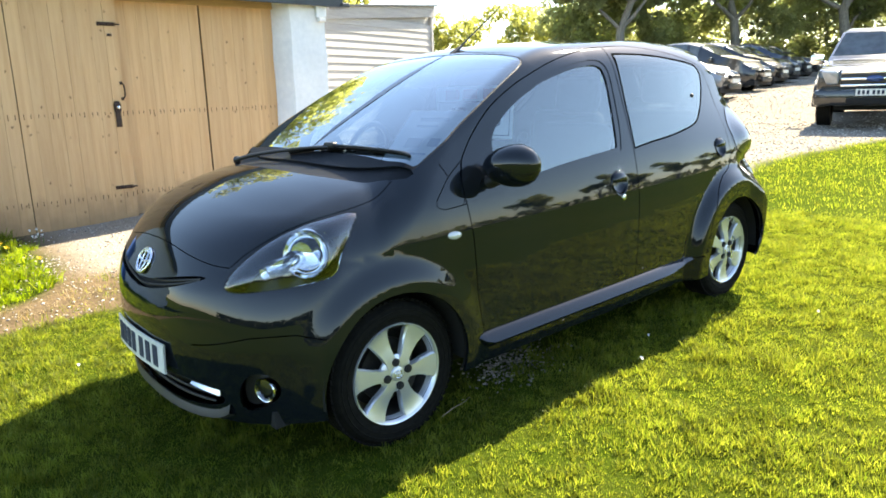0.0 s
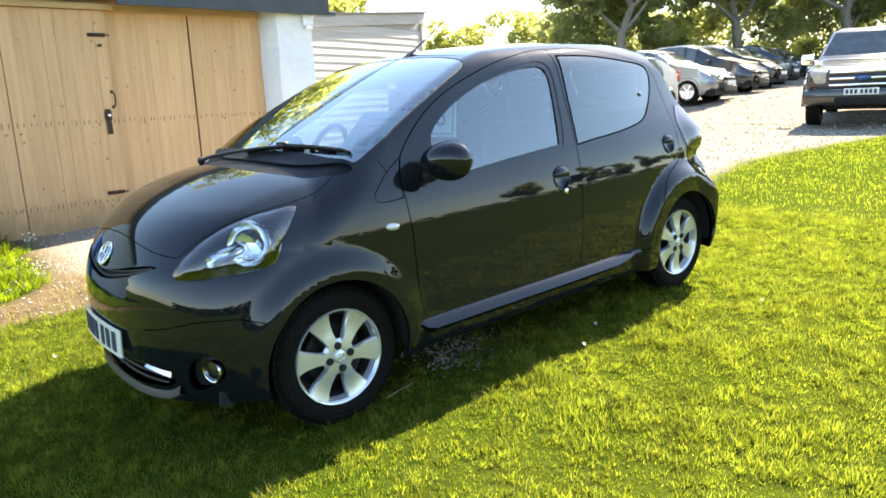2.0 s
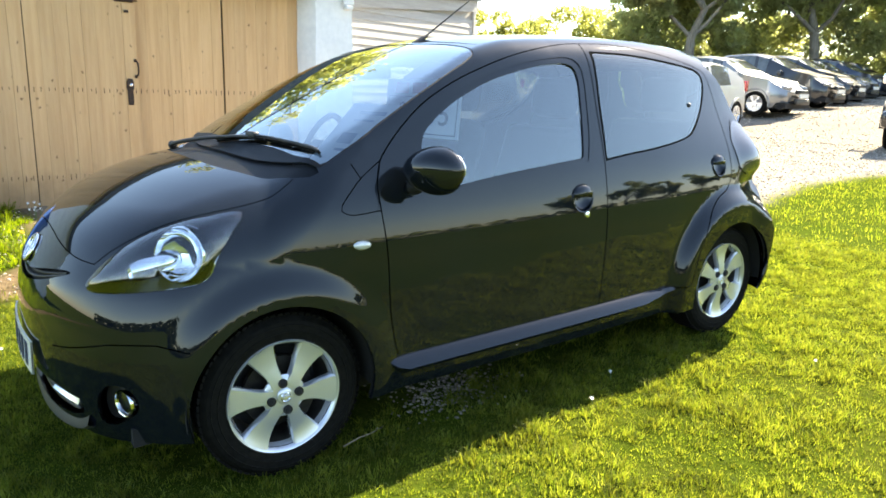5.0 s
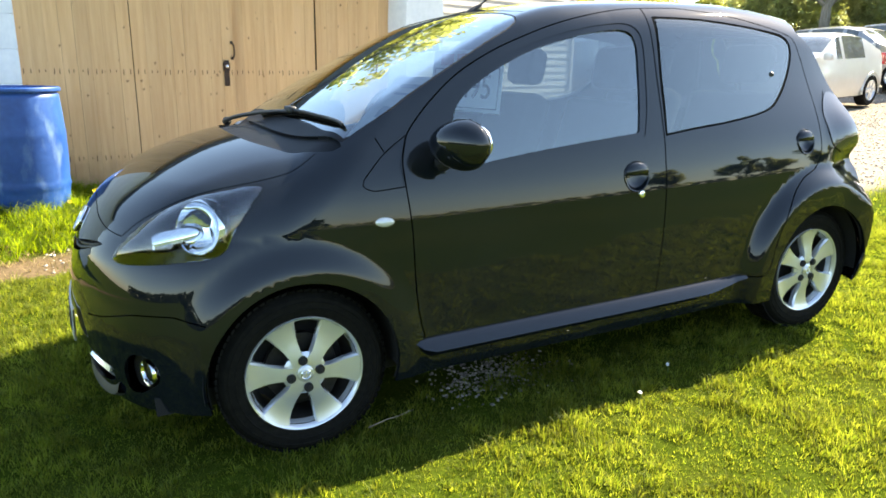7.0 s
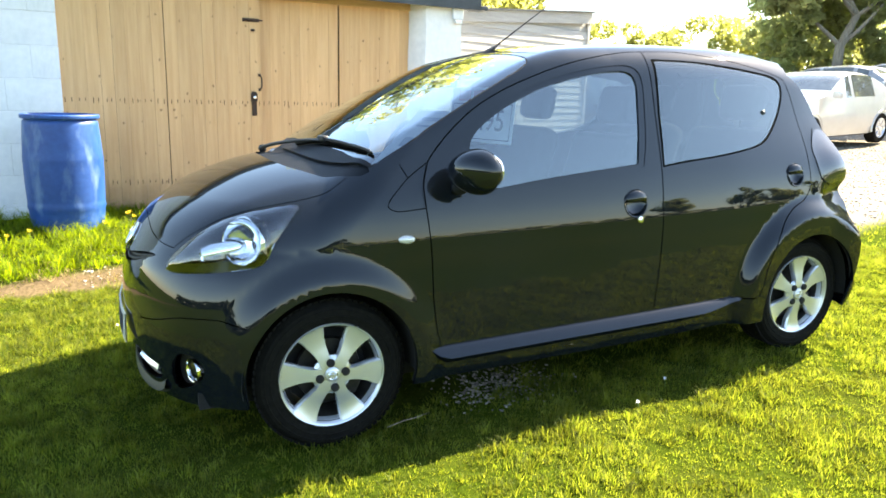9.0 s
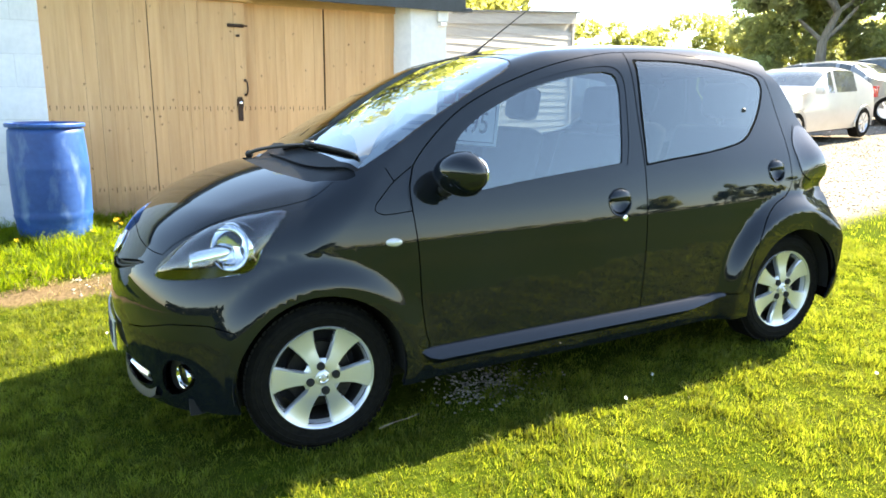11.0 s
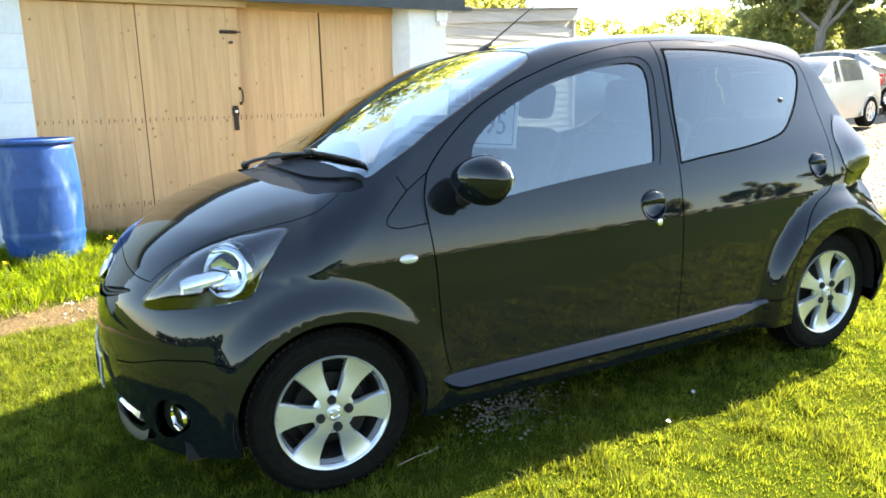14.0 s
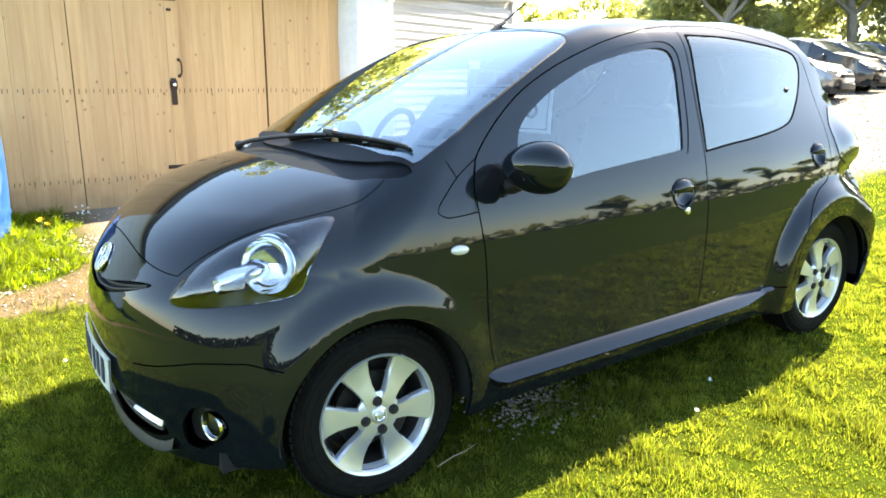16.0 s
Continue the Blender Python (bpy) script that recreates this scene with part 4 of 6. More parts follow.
tube(bm, [(0.18 * math.cos(2 * math.pi * i / 40), 0, 0.18 * math.sin(2 * math.pi * i / 40)) for i in range(41)], 0.015, 10)
part("wheel_rim", bm, PLASTIC, STEER, "", 60)
bm = bmesh.new()
block(bm, (-0.06, -0.01, -0.07), (0.06, 0.04, 0.05), None, 0.02)
for a in (0, 180, 250, 290):
    tube(bm, [(0.05 * math.cos(radians(a)), 0.01, 0.05 * math.sin(radians(a))), (0.17 * math.cos(radians(a)), 0, 0.17 * math.sin(radians(a)))], 0.014, 8)
part("wheel_boss", bm, PLASTIC, STEER, "", 40)


def seat(x, y, wide, rear=False):
    st = part("rear_seat" if rear else "front_seat", bmesh.new(), FABRIC, car, "grey fabric car seat with headrest")
    st.matrix_basis = pose(x, y, 0.27)
    bm = bmesh.new()
    block(bm, (-0.05, -wide / 2, 0.08), (0.47, wide / 2, 0.24), None, 0.05)
    part("cushion", bm, FABRIC, st, "", 60)
    bm = bmesh.new()
    block(bm, (-0.06, -wide / 2, 0.0), (0.08, wide / 2, 0.62), pose(0.46, 0, 0.2, 0, 18, 0), 0.05)
    part("backrest", bm, FABRIC, st, "", 60)
    bm = bmesh.new()
    block(bm, (-0.045, -0.13, 0.0), (0.05, 0.13, 0.18), pose(0.68, 0, 0.83, 0, 12, 0), 0.04)
    part("headrest", bm, FABRIC, st, "", 60)


seat(0.82, -0.36, 0.46), seat(0.82, 0.36, 0.46), seat(1.62, -0.33, 0.52, True), seat(1.62, 0.33, 0.52, True)
bm = bmesh.new()
block(bm, (0.0, -0.10, -0.03), (0.02, 0.10, 0.035), pose(0.80, 0.02, 1.30, 0, -12, 0), 0.012)
tube(bm, [(0.80, 0.02, 1.32), (0.78, 0.02, 1.352)], 0.01, 8)
part("rear_view_mirror", bm, PLASTIC, car, "", 40)
for s in (-1, 1):
    bm = bmesh.new()
    block(bm, (-0.07, -0.16, -0.006), (0.07, 0.16, 0.006), pose(0.90, s * 0.30, 1.305, 0, -30, 0), 0.005)
    part("sun_visor", bm, TRIM, car, "", 40)
# price board standing behind the windscreen, and loose sheets on the dashboard
board = thing("price_board", CAR @ pose(0.79, -0.36, 1.15, -8, 0, -78), "white price board with dark figures propped behind the windscreen", "sign")
bm = bmesh.new()
block(bm, (-0.21, 0, -0.105), (0.21, 0.004, 0.125), None, 0.0015)
part("panel", bm, PAPER, board, "white card panel")
written("figures", "£3495", 0.125, pose(0.0, -0.0012, -0.015, 90, 0, 0), INK, board)
bm = bmesh.new()
for a, b in (((-0.195, -0.0008, -0.092), (0.195, 0.0, -0.089)), ((-0.195, -0.0008, 0.054), (0.195, 0.0, 0.057)), ((-0.195, -0.0008, -0.092), (-0.192, 0.0, 0.057)), ((0.192, -0.0008, -0.092), (0.195, 0.0, 0.057))):
    block(bm, a, b)
part("border_line", bm, INK, board)
bm = bmesh.new()
for x in (-0.12, -0.02, 0.09):
    block(bm, (x - 0.04, -0.001, 0.068), (x + 0.04, 0.0, 0.112))
part("heading_bar", bm, RED, board, "red heading bars")
sheet_paper = thing("paper_sheet", CAR @ pose(0.40, -0.38, 0.985, -48, 0, -80), "white printed sheet leaning behind the windscreen", "paper")
bm = bmesh.new()
block(bm, (-0.16, 0, -0.04), (0.16, 0.0015, 0.29))
part("leaf", bm, PAPER, sheet_paper)
bm = bmesh.new()
for x, z, w, h in ((-0.04, 0.105, 0.09, 0.055), (0.07, 0.11, 0.06, 0.045), (-0.02, 0.20, 0.12, 0.012), (0.0, 0.045, 0.12, 0.012), (0.0, 0.24, 0.16, 0.02)):
    block(bm, (x - w / 2, -0.0008, z - h / 2), (x + w / 2, 0, z + h / 2))
part("print", bm, material("blue_grey_print", (0.25, 0.35, 0.45), 0.7, 0, 0, 40, 0.2), sheet_paper, "blurred grey print")

# ---- ground: one sheet that climbs to the tail of the car, its lawn, earth and gravel ----
def lift(x, y):
    """The ground's height."""
    x, y = np.asarray(x, float), np.asarray(y, float)
    near = math.tan(radians(SLOPE)) * np.where(x < 45, np.clip(x, -40, None), 45 + (x - 45) * np.exp(-np.clip(x - 45, 0, 400) / 30))
    return near + 0.07 * step((y - 2.2) / 2.2) * step((8 - x) / 5) + 0.26 * step((x - 13.5) / 4) * step((y - 4.2) / 2)


def soil(x, y):
    """The ground's height with its small humps."""
    return lift(x, y) + 0.008 * wobble(x, y, 1.9)


def wobble(x, y, s, seed=0.0):
    return 0.5 * np.sin(x * s + 1.3 * np.sin(y * s * 0.7 + seed) + seed) + 0.3 * np.sin(y * s * 1.9 + 2.1 * np.sin(x * s * 0.9) + seed * 2) + 0.2 * np.sin((x + y) * s * 3.3 + seed)


def gravel_at(x, y):
    edge = np.interp(x, (-3, 2.5, 3.6, 4.6, 5.8, 7.5, 9, 12, 16), (3.2, 2.3, 0.9, 0.72, 1.0, 1.45, 1.35, 0.8, 0.2)) + 0.10 * wobble(x, y, 2.3)
    return step((y - edge) / 0.35) * step((x + 0.4) / 0.5)


def earth_at(x, y):
    band = step((y - 1.82 - 0.08 * wobble(x, y, 3.0)) / 0.14) * step((np.interp(x, (-3, -1.3, -0.6, -0.2), (2.25, 2.32, 2.6, 3.4)) + 0.1 * wobble(x, y, 5, 2) - y) / 0.14)
    yard = step((x + 0.42 + 0.2 * wobble(x, y, 2.2, 1)) / 0.3) * step((y - 1.85) / 0.2)
    return np.clip(np.maximum(band, yard), 0, 1)


xs = np.concatenate([np.linspace(-400, -60, 12), np.linspace(-50, -6, 30), np.arange(-5, 16, 0.12), np.linspace(17, 60, 60), np.linspace(80, 500, 15)])
ys = np.concatenate([np.linspace(-400, -60, 12), np.linspace(-50, -6, 30), np.arange(-5, 9, 0.12), np.linspace(10, 60, 60), np.linspace(80, 500, 15)])
gx, gy = np.meshgrid(xs, ys)
gz = soil(gx, gy) + 0.006 * wobble(gx, gy, 6.0, 3) * (earth_at(gx, gy) > 0.5)
me = bpy.data.meshes.new("ground")
nx, ny = len(xs), len(ys)
i, j = np.meshgrid(np.arange(nx - 1), np.arange(ny - 1))
k = (j * nx + i).ravel()
me.from_pydata(np.stack([gx.ravel(), gy.ravel(), gz.ravel()], 1).tolist(), [], np.stack([k, k + 1, k + nx + 1, k + nx], 1).tolist())
me.shade_smooth()
far_off = lambda x, y: 1 - step((y + 2.6 + 0.3 * wobble(x, y, 1.7)) / 0.9) * step((x + 2.7 + 0.3 * wobble(x, y, 1.4, 2)) / 0.9) * step((4.6 - x) / 0.5)
for name, f in (("gravel", gravel_at), ("earth", earth_at), ("mown", far_off)):
    me.attributes.new(name, "FLOAT", "POINT").data.foreach_set("value", f(gx, gy).ravel().astype(np.float32))
GROUND = bpy.data.materials.new("lawn_earth_gravel")
GROUND.use_nodes = True
nt, b = GROUND.node_tree, GROUND.node_tree.nodes["Principled BSDF"]
b.inputs["Roughness"].default_value, b.inputs["Specular IOR Level"].default_value = 0.95, 0.0
co = nt.nodes.new("ShaderNodeTexCoord")


def noise_mix(scale, a, c, detail=6, lo=0.35, hi=0.65):
    n, r, m = nt.nodes.new("ShaderNodeTexNoise"), nt.nodes.new("ShaderNodeMapRange"), nt.nodes.new("ShaderNodeMix")
    n.inputs["Scale"].default_value, n.inputs["Detail"].default_value, m.data_type = scale, detail, "RGBA"
    r.inputs["From Min"].default_value, r.inputs["From Max"].default_value = lo, hi
    nt.links.new(co.outputs["Object"], n.inputs["Vector"]), nt.links.new(n.outputs[0], r.inputs[0]), nt.links.new(r.outputs[0], m.inputs["Factor"])
    for key, v in (("A", a), ("B", c)):
        if isinstance(v, tuple):
            m.inputs[key].default_value = (*v, 1)
        else:
            nt.links.new(v, m.inputs[key])
    return m.outputs["Result"], n.outputs[0]


lawn, _ = noise_mix(1.3, noise_mix(45, (0.022, 0.038, 0.003), (0.040, 0.060, 0.006))[0], noise_mix(60, (0.034, 0.048, 0.005), (0.056, 0.064, 0.010))[0])
earth, _ = noise_mix(3.0, noise_mix(70, (0.085, 0.06, 0.034), (0.165, 0.12, 0.072))[0], noise_mix(25, (0.06, 0.046, 0.026), (0.13, 0.096, 0.058))[0])
stone, hs = noise_mix(30, noise_mix(160, (0.19, 0.165, 0.135), (0.35, 0.31, 0.255), 3)[0], noise_mix(90, (0.13, 0.113, 0.09), (0.28, 0.245, 0.20), 3)[0])
mown, _ = noise_mix(0.6, noise_mix(25, (0.025, 0.046, 0.005), (0.053, 0.076, 0.009))[0], noise_mix(40, (0.037, 0.057, 0.007), (0.070, 0.084, 0.013))[0])
last = lawn
for name, col in (("mown", mown), ("earth", earth), ("gravel", stone)):
    at, m = nt.nodes.new("ShaderNodeAttribute"), nt.nodes.new("ShaderNodeMix")
    at.attribute_name, m.data_type = name, "RGBA"
    nt.links.new(at.outputs["Fac"], m.inputs["Factor"]), nt.links.new(last, m.inputs["A"]), nt.links.new(col, m.inputs["B"])
    last = m.outputs["Result"]
nt.links.new(last, b.inputs["Base Color"])
bp = nt.nodes.new("ShaderNodeBump")
bp.inputs["Strength"].default_value, bp.inputs["Distance"].default_value = 0.7, 0.02
nt.links.new(hs, bp.inputs["Height"]), nt.links.new(bp.outputs[0], b.inputs["Normal"])
me.materials.append(GROUND)
ground = tagged(new("ground", me), "mown lawn beside bare earth and pale gravel, sloping gently", "ground", kind="structure")


# ---- grass blades, joined into one sheet of growth ----
def leaf_material(name, a, c, back, rough=0.55, clump=7.0, through_leaf=0.5):
    """Thin leaves: two greens by island, light coming through from behind."""
    m = bpy.data.materials.new(name)
    m.use_nodes = True
    t = m.node_tree
    p = t.nodes["Principled BSDF"]
    g, mx, tr, mix = [t.nodes.new("ShaderNode" + n) for n in ("NewGeometry", "Mix", "BsdfTranslucent", "MixShader")]
    mx.data_type = "RGBA"
    mx.inputs["A"].default_value, mx.inputs["B"].default_value = (*a, 1), (*c, 1)
    t.links.new(g.outputs["Random Per Island"], mx.inputs["Factor"])
    tc, nz, rg, hs = [t.nodes.new("ShaderNode" + n) for n in ("TexCoord", "TexNoise", "MapRange", "HueSaturation")]
    nz.inputs["Scale"].default_value, nz.inputs["Detail"].default_value = clump, 5
    rg.inputs["From Min"].default_value, rg.inputs["From Max"].default_value = 0.3, 0.7
    rg.inputs["To Min"].default_value, rg.inputs["To Max"].default_value = 0.55, 1.4
    t.links.new(tc.outputs["Object"], nz.inputs["Vector"]), t.links.new(nz.outputs[0], rg.inputs[0]), t.links.new(rg.outputs[0], hs.inputs["Value"])
    t.links.new(mx.outputs["Result"], hs.inputs["Color"])
    t.links.new(hs.outputs[0], p.inputs["Base Color"])
    p.inputs["Roughness"].default_value, p.inputs["Specular IOR Level"].default_value = rough, 0.18
    tint = t.nodes.new("ShaderNodeMix")
    tint.data_type, tint.blend_type, tint.inputs["Factor"].default_value = "RGBA", "MULTIPLY", 1.0
    tint.inputs["B"].default_value = (*back, 1)
    t.links.new(hs.outputs[0], tint.inputs["A"])
    t.links.new(tint.outputs["Result"], tr.inputs[0])
    mix.inputs[0].default_value = through_leaf
    t.links.new(p.outputs[0], mix.inputs[1]), t.links.new(tr.outputs[0], mix.inputs[2])
    t.links.new(mix.outputs[0], t.nodes["Material Output"].inputs[0])
    return m


GRASS = leaf_material("grass_blades", (0.059, 0.092, 0.011), (0.142, 0.157, 0.030), (2.45, 2.3, 1.1), clump=9.0, through_leaf=0.58)
VERGE = leaf_material("lush_grass", (0.06, 0.11, 0.007), (0.15, 0.19, 0.015), (2.7, 2.5, 0.9), clump=5.0, through_leaf=0.62)
DEAD = leaf_material("dead_grass", (0.22, 0.17, 0.08), (0.36, 0.29, 0.15), (1.2, 1.1, 0.9), clump=9.0, through_leaf=0.4)
rng = np.random.default_rng(4)


def blades(name, x, y, height, width, mat, label, lean=0.5, kind="stuff", way=None, tall=1.0):
    n = len(x)
    z = soil(x, y) - 0.003
    a, h, w = rng.uniform(0, 2 * np.pi, n), height * rng.uniform(0.5, 1.25, n) * tall * (1 + 0.55 * np.clip(wobble(x, y, 7.0, 2) + 0.9 * wobble(x, y, 19.0, 4), -1, 1)), width * rng.uniform(0.6, 1.3, n)
    side = np.stack([np.cos(a), np.sin(a), 0 * a], 1) * w[:, None] / 2
    b2 = rng.uniform(0, 2 * np.pi, n) if way is None else way + rng.normal(0, 0.5, n)
    bend = np.stack([np.cos(b2), np.sin(b2), 0 * a], 1) * (h * lean * rng.uniform(0.2, 1.4, n))[:, None]
    root = np.stack([x, y, z], 1)
    up = np.array((0, 0, 1.0)) * h[:, None]
    v = np.stack([root - side, root + side, root + bend * 0.35 + up * 0.6 + side * 0.7, root + bend * 0.35 + up * 0.6 - side * 0.7, root + bend + up * (1 - 0.25 * lean)], 1).reshape(-1, 3)
    k = np.arange(n)[:, None] * 5
    tri = np.concatenate([k + (0, 1, 2), k + (0, 2, 3), k + (3, 2, 4)], 1).reshape(-1)
    me = bpy.data.meshes.new(name)
    me.vertices.add(len(v)), me.vertices.foreach_set("co", v.ravel())
    me.loops.add(len(tri)), me.loops.foreach_set("vertex_index", tri.astype(np.int32))
    m = len(tri) // 3
    me.polygons.add(m), me.polygons.foreach_set("loop_start", np.arange(m, dtype=np.int32) * 3)
    me.update(calc_edges=True)
    me.materials.append(mat)
    return tagged(new(name, me), label, "grass", kind=kind)


def tufts(n, each, spread, x0, x1, y0, y1, keep):
    """Blades in tufts that fan out from their middles: places, fan directions and heights."""
    cx, cy = scatter(n, x0, x1, y0, y1, keep)
    k = np.repeat(np.arange(len(cx)), rng.integers(each // 2, each * 3 // 2, len(cx)))
    a, r = rng.uniform(0, 2 * np.pi, len(k)), np.abs(rng.normal(0, 1, len(k)))
    s, h = rng.uniform(0.6, 1.4, len(cx))[k] * spread, rng.uniform(0.6, 1.45, len(cx))[k]
    return cx[k] + np.cos(a) * r * s, cy[k] + np.sin(a) * r * s, a, h * np.clip(1.15 - 0.25 * r, 0.5, None)


def scatter(n, x0, x1, y0, y1, keep):
    x, y = rng.uniform(x0, x1, n), rng.uniform(y0, y1, n)
    ok = rng.uniform(0, 1, n) < keep(x, y)
    return x[ok], y[ok]


bare = lambda x, y: 1 - np.maximum(gravel_at(x, y), earth_at(x, y))
patch = lambda x, y: 0.72 + 0.28 * np.clip(wobble(x, y, 2.7, 5) + 0.6 * wobble(x, y, 9, 1), -1, 1)
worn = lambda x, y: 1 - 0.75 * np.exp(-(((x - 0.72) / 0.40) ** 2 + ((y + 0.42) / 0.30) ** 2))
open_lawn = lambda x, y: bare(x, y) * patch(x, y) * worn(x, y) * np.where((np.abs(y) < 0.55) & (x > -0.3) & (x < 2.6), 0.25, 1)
x, y, a, h = tufts(21500, 22, 0.022, -1.9, 4.8, -2.5, 1.95, lambda x, y: open_lawn(x, y) * (y + 0.25 * wobble(x, y, 2.1) > -1.5 - 0.9 * step((x + 0.4) / 1.0)))
blades("lawn_grass", x, y, 0.036, 0.0029, GRASS, "short bright green mown grass in uneven tufts", 0.8, way=a, tall=h)
x, y = scatter(350000, -1.9, 4.8, -2.5, 1.95, lambda x, y: open_lawn(x, y) * (y + 0.25 * wobble(x, y, 2.1) > -1.5 - 0.9 * step((x + 0.4) / 1.0)))
blades("lawn_undergrowth", x, y, 0.022, 0.0030, GRASS, "fine short grass between the tufts", 0.7)
x, y = scatter(130000, -2.4, 16, -4.5, 2.2, lambda x, y: bare(x, y) * patch(x, y) * ((x > 4.4) & (y > -2.6)))
blades("far_lawn_grass", x, y, 0.036, 0.008, GRASS, "short sunlit lawn grass further off")
verge = lambda x, y: bare(x, y) * step((-0.25 + 0.15 * wobble(x, y, 4) - x) / 0.3)
x, y, a, h = tufts(2200, 26, 0.035, -4.2, 0.3, 2.15, 4.7, verge)
blades("verge_grass", x, y, 0.10, 0.0055, VERGE, "long rough grass in front of the garage", 1.0, way=a, tall=h)
x, y, a, h = tufts(520, 9, 0.03, -2.6, 0.8, 1.9, 3.4, lambda x, y: 0.18 + 0.82 * np.exp(-((y - 2.3) / 0.18) ** 2))
blades("dead_grass", x, y, 0.05, 0.004, DEAD, "dry straw-coloured grass along the bare earth", 1.6, way=a, tall=h)
x, y = scatter(9000, -2.4, 1.2, 1.85, 3.3, lambda x, y: np.clip(0.25 + 0.6 * wobble(x, y, 4.3, 3), 0, 1) * np.exp(-np.clip(y - 2.3, 0, 9) / 0.6))
blades("sparse_grass", x, y, 0.035, 0.004, GRASS, "sparse thin grass on bare earth")


# ---- pebbles ----
def pebbles(name, x, y, size, mat, label, kind="stuff"):
    bm = bmesh.new()
    bmesh.ops.create_icosphere(bm, subdivisions=1, radius=1)
    base = np.array([v.co for v in bm.verts])
    faces = np.array([[v.index for v in f.verts] for f in bm.faces])
    bm.free()
    n = len(x)
    s = size * rng.uniform(0.4, 1.3, n)[:, None] * rng.uniform(0.6, 1.2, (n, 3)) * np.array((1, 1, 0.6))
    a = rng.uniform(0, 6.28, n)
    v = base[None] * s[:, None] * rng.uniform(0.85, 1.15, (n, len(base), 1))
    c, d = np.cos(a)[:, None], np.sin(a)[:, None]
    v = np.stack([v[..., 0] * c - v[..., 1] * d, v[..., 0] * d + v[..., 1] * c, v[..., 2]], -1)
    v += np.stack([x, y, soil(x, y) + size * 0.25], 1)[:, None]
    me = bpy.data.meshes.new(name)
    me.from_pydata(v.reshape(-1, 3).tolist(), [], (faces[None] + np.arange(n)[:, None, None] * len(base)).reshape(-1, 3).tolist())
    me.shade_smooth()
    me.materials.append(mat)
    return tagged(new(name, me), label, "stones", kind=kind)


def stone_material(name, a, c):
    m = material(name, a, 0.85)
    t = m.node_tree
    g, mx = t.nodes.new("ShaderNodeNewGeometry"), t.nodes.new("ShaderNodeMix")
    mx.data_type = "RGBA"
    mx.inputs["A"].default_value, mx.inputs["B"].default_value = (*a, 1), (*c, 1)
    t.links.new(g.outputs["Random Per Island"], mx.inputs["Factor"])
    t.links.new(mx.outputs["Result"], t.nodes["Principled BSDF"].inputs["Base Color"])
    return m


STONES = stone_material("mixed_pebbles", (0.22, 0.195, 0.16), (0.52, 0.47, 0.41))
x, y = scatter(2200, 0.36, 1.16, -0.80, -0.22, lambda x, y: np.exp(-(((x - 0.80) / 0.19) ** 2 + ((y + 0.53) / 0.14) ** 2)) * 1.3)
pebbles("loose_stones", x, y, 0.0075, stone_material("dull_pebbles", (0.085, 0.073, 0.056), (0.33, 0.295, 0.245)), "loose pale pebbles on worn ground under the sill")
x, y = scatter(11000, 3.2, 13, 0.3, 7.5, lambda x, y: (gravel_at(x, y) > 0.4) * 0.9)
pebbles("gravel", x, y, 0.016, STONES, "loose pale gravel of the car park")
x, y = scatter(7500, 12.5, 32, 0.0, 12, lambda x, y: (gravel_at(x, y) > 0.4) * 0.9)
pebbles("far_gravel", x, y, 0.021, STONES, "coarse pale gravel further off in the car park")
x, y = scatter(9500, -0.95, 1.8, 1.85, 4.6, lambda x, y: 0.14 + 1.0 * 0.85 * np.exp(-(((x + 0.45) / 0.28) ** 2 + ((y - 3.3) / 0.3) ** 2)))
pebbles("earth_stones", x, y, 0.010, STONES, "small stones scattered on bare earth")

# ---- garage of white blocks with pine doors, and the shed beside it ----
GAR = pose(0.8, 4.72, 0, 0, 0, 3.3)


